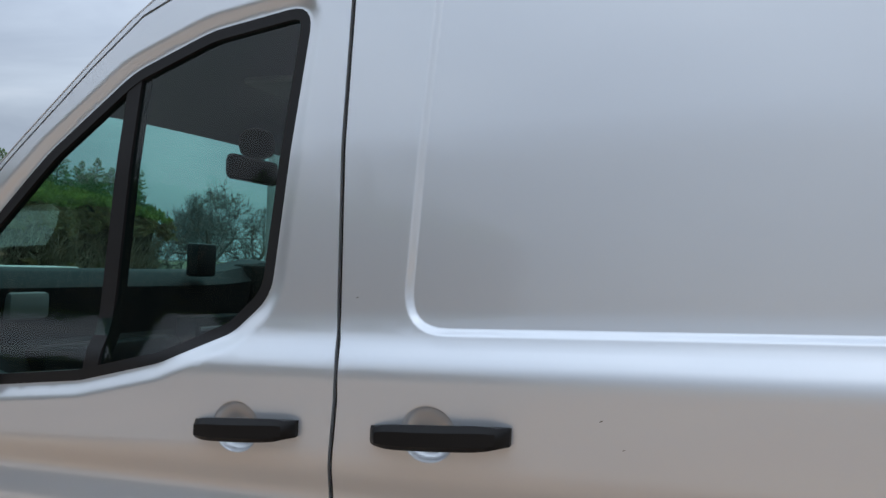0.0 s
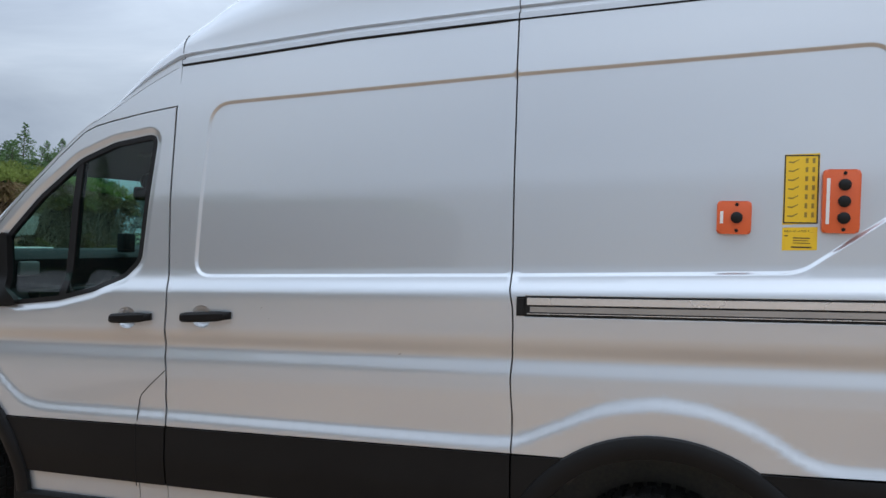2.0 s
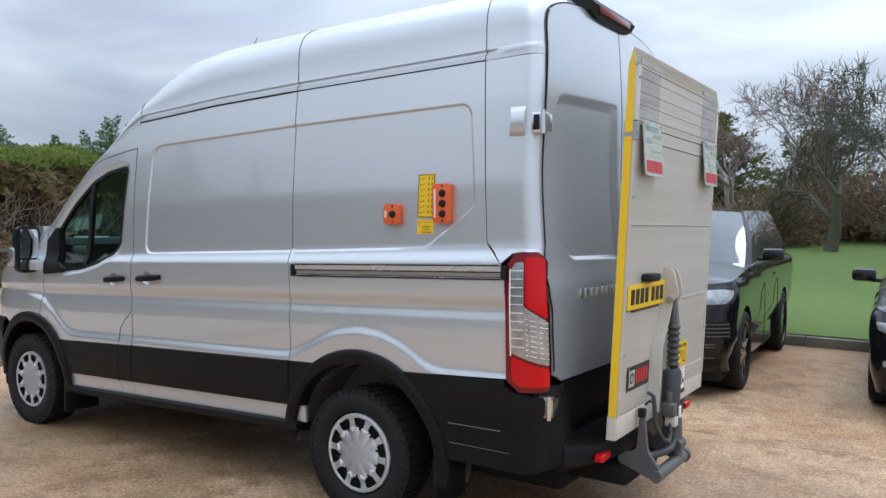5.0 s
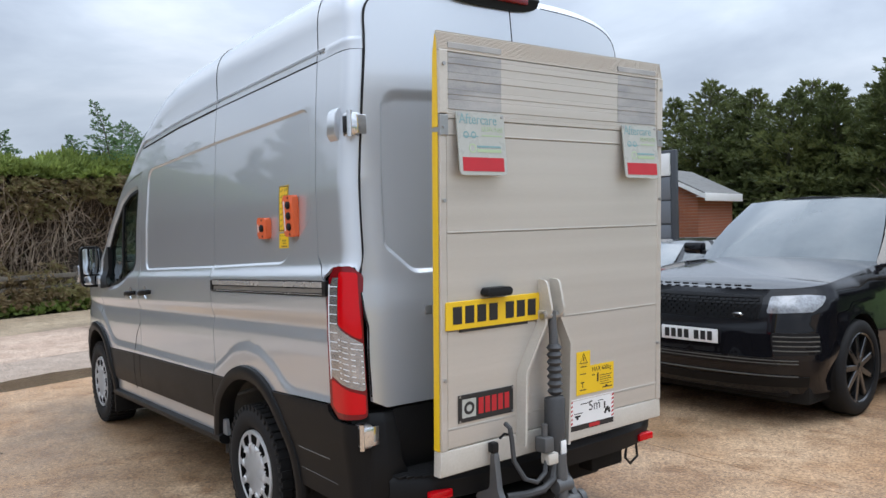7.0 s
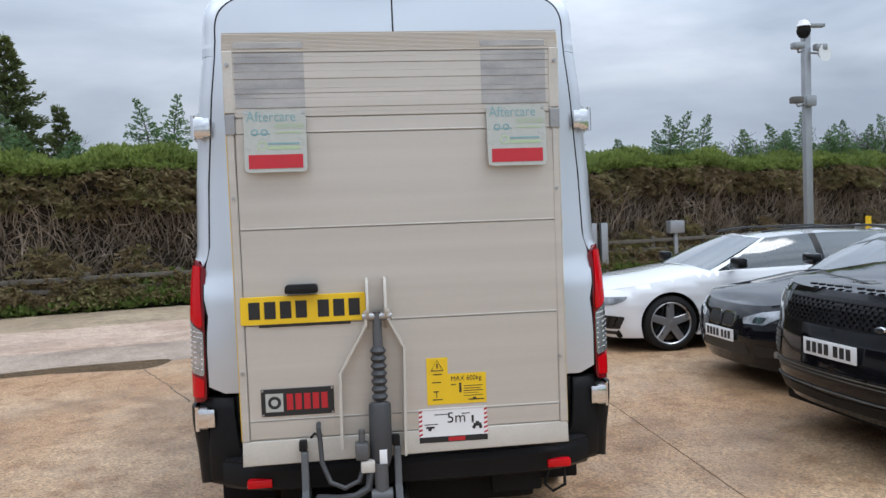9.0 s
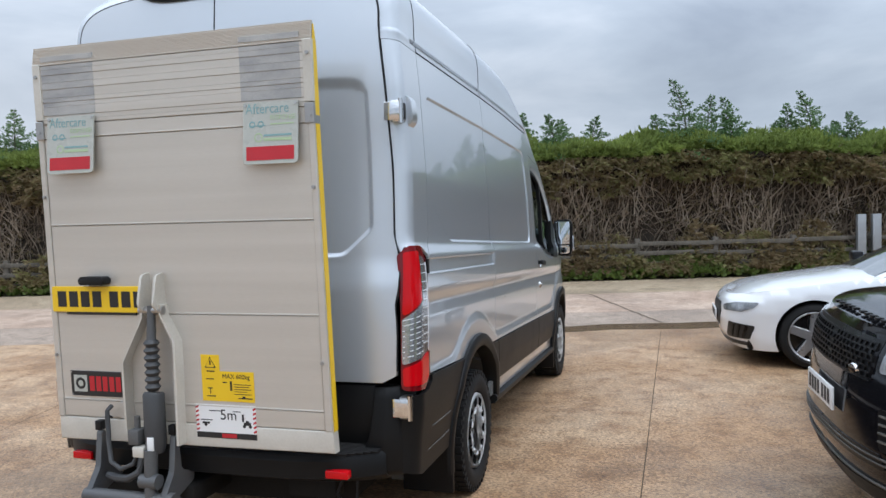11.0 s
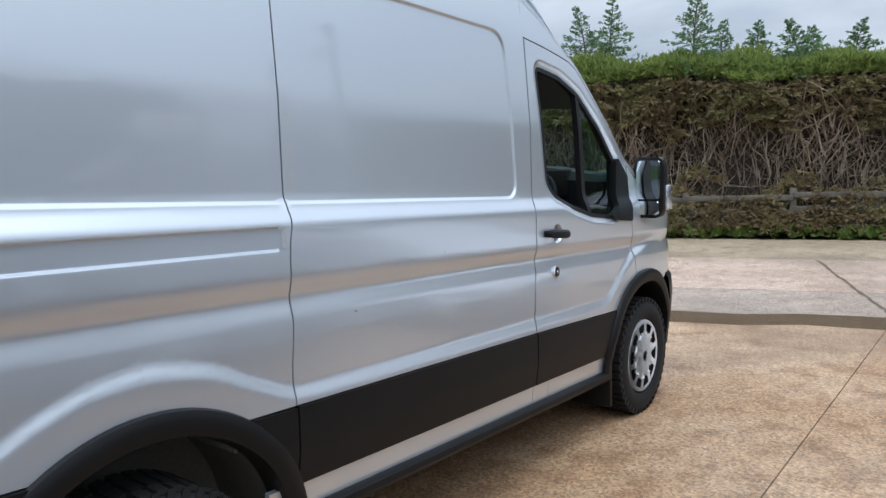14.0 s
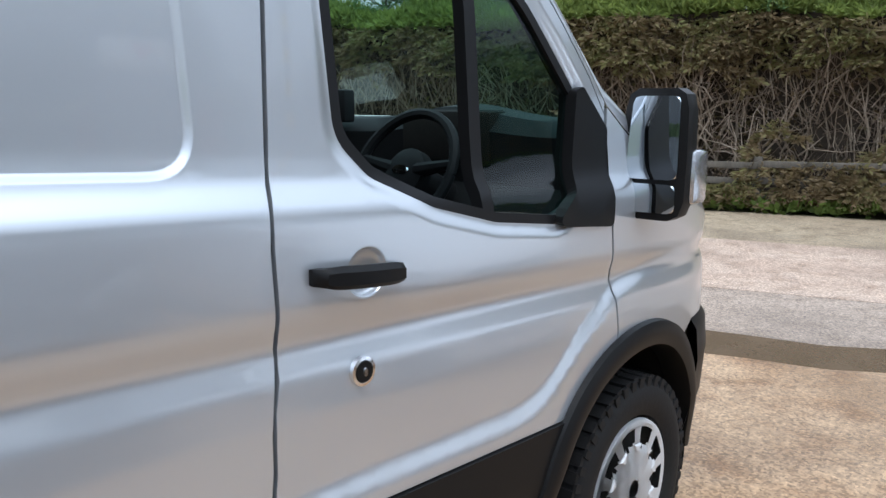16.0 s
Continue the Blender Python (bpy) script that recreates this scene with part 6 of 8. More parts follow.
def make_car(label, paint, L, W, H, axle, wb, r, rim_r, spokes, rim_mat, nose_d, tail_d, shoulder, crown, green, nose_prof, sill=0.22, arch=0.055, group="parked cars"):
    """A car with its nose at the origin, facing -y. Returns the thing and its surface function."""
    car = thing("car", label, "car", group)
    hw = W / 2
    th = np.linspace(0, math.pi / 2, 60)
    p = 2.7
    cx = hw * np.sin(th) ** (2 / p)
    cy = nose_d * (1 - np.cos(th) ** (2 / p))
    tx = hw * np.cos(th) ** (2 / p)
    ty = L - tail_d * (1 - np.sin(th) ** (2 / p))
    px = np.concatenate([cx, tx])
    py = np.concatenate([cy, ty])
    uu = np.concatenate([[0], np.cumsum(np.hypot(np.diff(px), np.diff(py)))])
    U = uu[-1]
    dn = 0.012
    shx, shz = zip(*shoulder)
    crx, crz = zip(*crown)

    def flat(u):
        x, y = np.interp(u, uu, px), np.interp(u, uu, py)
        x2, y2 = np.interp(u + dn, uu, px), np.interp(u + dn, uu, py)
        x1, y1 = np.interp(u - dn, uu, px), np.interp(u - dn, uu, py)
        tx_, ty_ = x2 - x1, y2 - y1
        q = np.hypot(tx_, ty_) + 1e-9
        nx, ny = ty_ / q, -tx_ / q
        nx = np.where(u < dn, 0.0, nx)
        ny = np.where(u < dn, -1.0, ny)
        return x, y, nx, ny

    def sh(y):
        return np.interp(y, shx, shz)

    def surface(sg, off=0.0):
        def f(u, z):
            u, z = np.asarray(u, float), np.asarray(z, float)
            x, y, nx, ny = flat(u)
            fr = np.clip(-ny, 0, 1) ** 1.2
            s = sh(y)
            side = np.interp(z - s, [-0.75, -0.55, -0.32, -0.22, -0.10, -0.03, 0.0], [0.07, 0.02, 0.012, 0.0, 0.008, 0.03, 0.06])
            nz = np.interp(z, [a for a, _ in nose_prof], [b for _, b in nose_prof])
            ins = side * (1 - fr) + nz * fr - off
            return np.stack([sg * np.maximum(x - nx * ins, 0.0), y - ny * ins, z], -1)
        return f
    ua = float(np.interp(axle, py[:60], uu[:60])) if axle < nose_d else float(uu[59] + (axle - nose_d))
    ub = ua + wb
    ra = r + arch
    ulines = np.concatenate([np.linspace(0, uu[59] + 0.2, 34), np.arange(uu[59] + 0.28, U - 0.6, 0.11), np.linspace(U - 0.6, U, 10)])
    top = [(float(u), float(sh(np.interp(u, uu, py)))) for u in np.linspace(U, 0, 70)]
    a_lo = math.degrees(math.asin(max(-1, (sill - r) / ra)))
    for sg in (1, -1):
        out = [(0.0, sill), (ua - ra * 1.25, sill)] + [(ua - ra * math.cos(radians(a)), r + ra * math.sin(radians(a))) for a in np.linspace(a_lo, 180 - a_lo, 26)]
        out += [(ub - ra * math.cos(radians(a)), r + ra * math.sin(radians(a))) for a in np.linspace(a_lo, 180 - a_lo, 26)] + [(U, sill + 0.06)] + top
        skin("body_side", out, [], surface(sg), paint, car, ulines, np.arange(sill, 1.4, 0.05), depth=0.03, flip=sg < 0, step=0.06)
        # arch darkness
        for uc in (ua, ub):
            yc = float(np.interp(uc, uu, py))
            bm = bmesh.new()
            rows = [[(sg * x, yc + ra * math.cos(a), r + ra * math.sin(a)) for x in (hw - 0.03, hw - 0.33)] for a in np.linspace(-0.3, math.pi + 0.3, 20)]
            v = loft(bm, rows)
            bm.faces.new([q[1] for q in v])
            part("arch_liner", bm, M_DARK, car)
    bm = bmesh.new()
    rows = []
    for u in np.linspace(0.0, U, 90):
        e = surface(1)(np.array([u]), np.array([float(sh(np.interp(u, uu, py)))]))[0]
        row = []
        for k in range(9):
            t = k / 8
            row.append((e[0] * (1 - t), e[1] + (min(max(e[1], 0.25), L - 0.25) - e[1]) * t * 0.5, e[2] + float(np.interp(e[1], crx, crz)) * (1 - (1 - t) ** 2.2)))
        rows.append([(-a, b, c) for a, b, c in row] + row[-2::-1])
    loft(bm, rows)
    part("bonnet", bm, paint, car, angle=60)
    part("floor_pan", a_box((-hw + 0.12, 0.25, 0.17), (hw - 0.12, L - 0.25, 0.42), 0.03), M_DARK, car)
    part("front_valance", a_box((-hw + 0.25, nose_d * 0.35, sill - 0.03), (hw - 0.25, 0.6, 0.45), 0.02), M_DARK, car)
    # greenhouse
    g = green
    zb = lambda y: float(sh(y)) + 0.5 * float(np.interp(y, crx, crz)) * 0.3

    def loops():
        seg = []
        b, t = g["wb"], g["wr"]
        ws_b, ws_t, re_b, re_t = g["y0"], g["y1"], g["y3"], g["y2"]
        base = [(0, ws_b), (b * 0.45, ws_b + 0.02), (b * 0.78, ws_b + 0.075), (b * 0.94, ws_b + 0.145)]
        roof_ = [(0, ws_t), (t * 0.45, ws_t + 0.01), (t * 0.80, ws_t + 0.035), (t * 0.96, ws_t + 0.075)]
        kind = ["s", "s", "s", "p"]
        base.append((b, ws_b + 0.22))
        roof_.append((t, ws_t + 0.11))
        mid = g["mid"]
        for k in range(1, 5):
            f = k / 4
            base.append((b, ws_b + 0.22 + (mid - ws_b - 0.22) * f))
            roof_.append((t + 0.012, ws_t + 0.11 + (mid - ws_t - 0.11) * f))
            kind.append("w")
        base.append((b, mid + 0.09))
        roof_.append((t + 0.012, mid + 0.09))
        kind.append("b")
        e_b, e_t = re_b - 0.42, re_t - 0.30
        for k in range(1, 5):
            f = k / 4
            base.append((b, mid + 0.09 + (e_b - mid - 0.09) * f))
            roof_.append((t + 0.012, mid + 0.09 + (e_t - mid - 0.09) * f))
            kind.append("w")
        base += [(b * 0.97, re_b - 0.2), (b * 0.85, re_b - 0.06), (b * 0.45, re_b), (0, re_b)]
        roof_ += [(t * 0.97, re_t - 0.14), (t * 0.8, re_t - 0.04), (t * 0.45, re_t), (0, re_t)]
        kind += ["p", "p", "w", "w"]
        return base, roof_, kind
    base, rf, kind = loops()
    zr = [g["zr"] - 0.05 * ((y - (g["y1"] + g["y2"]) / 2) / (g["y2"] - g["y1"]) * 2) ** 2 - 0.03 * (abs(x) / g["wr"]) ** 2 for x, y in rf]
    for mat, keys, nm in ((M_SCREEN, "s", "windscreen"), (M_CARGLASS, "w", "side_glass"), (M_TRIM, "b", "centre_pillar"), (paint, "p", "pillar")):
        runs = [list(gr) for ok, gr in itertools.groupby(range(len(kind)), key=lambda i: kind[i] == keys) if ok]
        for sg, run in itertools.product((1, -1), runs):
            bm = bmesh.new()
            for i in run:
                cols = []
                for (bx, by), (rx, ry), z1 in ((base[i], rf[i], zr[i]), (base[i + 1], rf[i + 1], zr[i + 1])):
                    z0 = zb(by) - 0.02
                    col = []
                    for k in range(6):
                        t = k / 5
                        bow = 0.035 * math.sin(math.pi * t)
                        col.append(bm.verts.new((sg * (bx + (rx - bx) * t + (bow if bx > 0.5 else 0)), by + (ry - by) * t - (bow if i < 3 else 0), z0 + (z1 - z0) * t)))
                    cols.append(col)
                for k in range(5):
                    bm.faces.new((cols[0][k], cols[1][k], cols[1][k + 1], cols[0][k + 1]))
            bmesh.ops.remove_doubles(bm, verts=bm.verts[:], dist=0.0005)
            part(nm, bm, mat, car)
    bm = bmesh.new()
    rows = []
    for (x, y), z in zip(rf, zr):
        row = [(x * (1 - k / 5), y, z + 0.03 * (1 - (1 - k / 5) ** 2)) for k in range(6)]
        rows.append([(-a, b, c) for a, b, c in row] + row[-2::-1])
    loft(bm, rows)
    part("roof", bm, paint, car)
    # wheels
    for y in (axle, axle + wb):
        for sg in (1, -1):
            car_wheel(r, rim_r, spokes, rim_mat, car, pose(sg * (hw - 0.125), y, r, 0, 0, 90 * sg) @ Matrix.Rotation(0.3 + y, 4, "Y"))
    # mirrors
    ym = g["y0"] + 0.42
    for sg in (1, -1):
        zmm = zb(ym) + 0.09
        mr = part("door_mirror", a_box((-0.11, -0.06, -0.065), (0.11, 0.06, 0.065), 0.035, pose(sg * (hw + 0.10), ym, zmm)), M_TRIM if paint is not M_CARBLACK else paint, car)
        part("mirror_arm", a_box((sg * (hw - 0.06), ym - 0.03, zmm - 0.07), (sg * (hw + 0.03), ym + 0.03, zmm - 0.03), 0.01), M_TRIM, mr)
        part("mirror_glass", a_box((sg * (hw + 0.10) - 0.09, ym + 0.058, zmm - 0.05), (sg * (hw + 0.10) + 0.09, ym + 0.064, zmm + 0.05), 0.002), M_MIRROR, mr)
    car["u_axle"] = ua
    return car, surface, (uu, px, py)


def car_patch(car, surface, name, poly, mat, off=0.008, both=True, label="", depth=0.02):
    for sg in ((1, -1) if both else (1,)):
        skin(name, poly, [], surface(sg, off), mat, car, np.arange(0, 2.2, 0.06), np.arange(0.2, 1.3, 0.04), depth=depth, flip=sg < 0, step=0.03, label=label)


def front_plate(car, z, y, w=0.52, h=0.112):
    pl = part("number_plate", a_box((-w / 2, y - 0.012, z - h / 2), (w / 2, y, z + h / 2), 0.003), M_WHITE, car, "white number plate with plain black bars")
    for k in range(7):
        x0 = -0.225 + k * 0.061 + (0.03 if k > 3 else 0)
        part("plate_bar", a_box((x0, y - 0.0135, z - 0.036), (x0 + 0.043, y - 0.011, z + 0.036)), M_INK, pl)


# large black off-roader
suv, sf, _ = make_car("gloss black luxury off-roader with mesh grille", M_CARBLACK, 5.0, 1.98, 1.86, 0.93, 2.92, 0.39, 0.285, 9, M_RIMBLK, 0.50, 0.40,
                      [(0, 1.06), (0.3, 1.09), (1.3, 1.19), (2.0, 1.22), (4.6, 1.24), (5, 1.2)], [(0, 0.0), (0.4, 0.03), (1.4, 0.05), (5, 0.04)],
                      dict(wb=0.90, wr=0.70, y0=1.42, y1=2.22, y2=4.60, y3=4.93, mid=2.98, zr=1.84),
                      [(0.2, 0.14), (0.32, 0.05), (0.42, 0.01), (0.55, 0.0), (0.75, 0.015), (0.95, 0.05), (1.03, 0.09), (1.06, 0.13)], 0.26, 0.05)
car_patch(suv, sf, "grille", [(0.0, 0.825), (0.55, 0.835), (0.585, 0.90), (0.60, 1.02), (0.0, 1.025)], M_TRIM, 0.002)
for row in range(7):
    z = 0.84 + row * 0.026
    car_patch(suv, sf, "grille_bar", [(0.0, z), (0.57, z + 0.004), (0.57, z + 0.011), (0.0, z + 0.007)], M_CLAD, 0.012, depth=0.012)
for row in range(6):
    for k in range(10):
        u0 = 0.03 + k * 0.056 + (0.028 if row % 2 else 0)
        z = 0.848 + row * 0.026
        car_patch(suv, sf, "grille_cell", [(u0, z), (u0 + 0.010, z), (u0 + 0.010, z + 0.022), (u0, z + 0.022)], M_CLAD, 0.012, depth=0.01)
car_patch(suv, sf, "headlamp", rounded([(0.625, 0.885), (0.66, 1.015), (0.96, 1.03), (1.12, 1.02), (1.06, 0.95), (0.98, 0.90)], 0.02, 3), M_LAMP, 0.006, label="clear rectangular headlamp")
car_patch(suv, sf, "bumper_intake", rounded([(0.68, 0.56), (0.66, 0.74), (1.02, 0.74), (1.05, 0.58)], 0.03, 3), M_TRIM, 0.006)
for k in range(4):
    z = 0.60 + k * 0.036
    car_patch(suv, sf, "intake_slat", [(0.68, z), (1.02, z), (1.02, z + 0.008), (0.68, z + 0.008)], M_LINER, 0.014, depth=0.01)
car_patch(suv, sf, "lower_grille", rounded([(0.0, 0.48), (0.72, 0.48), (0.68, 0.545), (0.0, 0.545)], 0.01, 2), M_TRIM, 0.006)
for z in (0.50, 0.525, 0.40):
    car_patch(suv, sf, "lower_slat", [(0.0, z), (0.86, z), (0.86, z + 0.006), (0.0, z + 0.006)], M_LINER, 0.012, depth=0.01)
car_patch(suv, sf, "lower_skirt", [(0.0, 0.30), (0.95, 0.32), (0.95, 0.40), (0.0, 0.37)], M_CLAD, 0.008)
front_plate(suv, 0.685, -0.006)
bm = bmesh.new()
lathe(bm, [(0.0, 0.012), (0.035, 0.010), (0.045, 0.0)], pose(0.40, 0.045, 0.865, 90, 0, 12) @ Matrix.Diagonal((1, 0.55, 1, 1)), 24)
part("oval_badge", bm, M_CHROME, suv, "plain oval badge")
for k in range(10):
    x = -0.42 + k * 0.087 + (0.04 if k > 4 else 0)
    part("bonnet_bar", a_box((x, 0.155, 1.078), (x + 0.045, 0.185, 1.092), 0.003), M_CLAD, suv)
for sg in (1, -1):
    part("door_handle", a_box((sg * 0.985 - 0.012, 2.75, 1.05), (sg * 0.985 + 0.012, 2.93, 1.075), 0.008), M_CARBLACK, suv)
    part("door_joint", tube(bmesh.new(), [(sg * 0.992, 2.02, 0.45), (sg * 0.994, 2.02, 0.9), (sg * 0.975, 1.98, 1.16)], 0.004, 5), M_INK, suv)
    part("door_joint", tube(bmesh.new(), [(sg * 0.992, 3.05, 0.45), (sg * 0.994, 3.05, 0.9), (sg * 0.975, 3.05, 1.18)], 0.004, 5), M_INK, suv)
suv.matrix_world = pose(3.35, 2.83, 0, 0, 0, 3.3)

# black hatchback
hatch, hf, _ = make_car("gloss black compact hatchback with twin grille", M_CARBLACK, 4.35, 1.78, 1.41, 0.80, 2.69, 0.315, 0.22, 8, M_RIMBLK, 0.62, 0.45,
                        [(0, 0.74), (0.25, 0.79), (1.25, 0.93), (2.0, 0.96), (4.0, 0.98), (4.35, 0.92)], [(0, 0.0), (0.5, 0.05), (1.3, 0.06), (4.35, 0.05)],
                        dict(wb=0.80, wr=0.58, y0=1.20, y1=2.02, y2=3.72, y3=4.22, mid=2.55, zr=1.38),
                        [(0.15, 0.12), (0.3, 0.03), (0.45, 0.0), (0.58, 0.02), (0.68, 0.05), (0.76, 0.12)], 0.18, 0.045)
car_patch(hatch, hf, "kidney_grille", rounded([(0.025, 0.53), (0.20, 0.535), (0.235, 0.60), (0.215, 0.675), (0.03, 0.675)], 0.03, 4), M_CHROME, 0.008, label="chrome framed grille half")
car_patch(hatch, hf, "grille_mesh", rounded([(0.038, 0.545), (0.193, 0.55), (0.222, 0.60), (0.205, 0.662), (0.042, 0.662)], 0.025, 4), M_INK, 0.011)
car_patch(hatch, hf, "headlamp", rounded([(0.36, 0.585), (0.34, 0.635), (0.56, 0.70), (0.86, 0.74), (0.74, 0.655), (0.60, 0.59)], 0.015, 3), M_LAMP, 0.006, label="swept clear headlamp")
car_patch(hatch, hf, "lamp_ring", rounded([(0.46, 0.60), (0.58, 0.605), (0.64, 0.66), (0.50, 0.655)], 0.02, 3), M_CARGLASS, 0.010)
car_patch(hatch, hf, "lower_grille", rounded([(0.0, 0.30), (0.42, 0.30), (0.40, 0.40), (0.0, 0.40)], 0.02, 3), M_INK, 0.004)
car_patch(hatch, hf, "fog_recess", rounded([(0.50, 0.29), (0.80, 0.32), (0.78, 0.39), (0.50, 0.40)], 0.02, 3), M_INK, 0.004)
car_patch(hatch, hf, "fog_lamp", rounded([(0.70, 0.31), (0.76, 0.315), (0.76, 0.37), (0.70, 0.37)], 0.02, 3), M_LAMP, 0.010)
front_plate(hatch, 0.46, -0.004)
hatch.matrix_world = pose(1.02, 3.20, 0, 0, 0, 2.0)

# white estate
est, ef, _ = make_car("white estate car with dark grille and grey alloys", M_CARWHITE, 4.70, 1.83, 1.36, 0.86, 2.80, 0.325, 0.245, 5, M_RIMGREY, 0.62, 0.45,
                      [(0, 0.70), (0.25, 0.75), (1.3, 0.89), (2.0, 0.91), (4.3, 0.94), (4.7, 0.9)], [(0, 0.0), (0.5, 0.05), (1.3, 0.06), (4.7, 0.05)],
                      dict(wb=0.82, wr=0.58, y0=1.22, y1=2.12, y2=4.15, y3=4.55, mid=2.78, zr=1.33),
                      [(0.15, 0.12), (0.3, 0.03), (0.45, 0.0), (0.58, 0.01), (0.66, 0.04), (0.73, 0.12)], 0.17, 0.04)
car_patch(est, ef, "grille", rounded([(0.0, 0.36), (0.30, 0.37), (0.42, 0.52), (0.34, 0.615), (0.0, 0.62)], 0.03, 3), M_INK, 0.004)
car_patch(est, ef, "headlamp", rounded([(0.50, 0.545), (0.47, 0.60), (0.72, 0.645), (1.02, 0.66), (0.95, 0.60), (0.82, 0.555)], 0.015, 3), M_LAMP, 0.006, label="slim clear headlamp")
car_patch(est, ef, "side_intake", rounded([(0.50, 0.27), (0.90, 0.28), (0.97, 0.42), (0.62, 0.44)], 0.02, 3), M_INK, 0.004)
for k in range(3):
    car_patch(est, ef, "intake_blade", [(0.62 + k * 0.09, 0.285), (0.65 + k * 0.09, 0.285), (0.72 + k * 0.09, 0.425), (0.69 + k * 0.09, 0.425)], M_TRIM, 0.012, depth=0.01)
car_patch(est, ef, "splitter", [(0.0, 0.20), (0.9, 0.21), (0.9, 0.245), (0.0, 0.24)], M_INK, 0.01)
for sg in (1, -1):
    part("roof_rail", tube(bmesh.new(), [(sg * 0.56, 2.2, 1.33), (sg * 0.585, 2.6, 1.365), (sg * 0.585, 3.6, 1.365), (sg * 0.56, 4.0, 1.32)], 0.014, 6), M_INK, est)
front_plate(est, 0.47, -0.006)
est.matrix_world = pose(-1.46, 2.50, 0, 0, 0, 1.5)

# black saloon with slim lamps
sal, lf, _ = make_car("gloss black electric saloon with slim headlamps", M_CARBLACK, 4.6, 1.86, 1.47, 0.85, 2.73, 0.345, 0.25, 7, M_RIMBLK, 0.55, 0.45,
                      [(0, 0.84), (0.25, 0.89), (1.3, 1.02), (2.0, 1.05), (4.3, 1.08), (4.6, 1.0)], [(0, 0.0), (0.5, 0.04), (1.3, 0.05), (4.6, 0.05)],
                      dict(wb=0.84, wr=0.60, y0=1.25, y1=2.05, y2=3.9, y3=4.4, mid=2.7, zr=1.45),
                      [(0.15, 0.12), (0.3, 0.03), (0.45, 0.0), (0.65, 0.01), (0.78, 0.04), (0.86, 0.12)], 0.18, 0.05)
car_patch(sal, lf, "headlamp", rounded([(0.52, 0.72), (0.56, 0.79), (0.98, 0.81), (0.92, 0.74), (0.72, 0.70)], 0.015, 3), M_LAMP, 0.006, label="slim angular headlamp")
car_patch(sal, lf, "grille", rounded([(0.0, 0.62), (0.42, 0.64), (0.44, 0.74), (0.0, 0.74)], 0.02, 3), M_INK, 0.004)
car_patch(sal, lf, "fog_lamp", rounded([(0.72, 0.43), (0.84, 0.44), (0.84, 0.49), (0.72, 0.48)], 0.015, 3), M_LAMP, 0.006)
car_patch(sal, lf, "lower_grille", rounded([(0.0, 0.30), (0.62, 0.30), (0.58, 0.39), (0.0, 0.39)], 0.02, 3), M_INK, 0.004)
front_plate(sal, 0.50, -0.006)
sal.matrix_world = pose(6.30, 3.18, 0, 0, 0, 2.5)

# ---- ground ----
GD = Vector((-0.303, 0.953, 0)).normalized()   # the road's direction
GN = Vector((-GD.y, GD.x, 0))                  # across the road, away from the yard


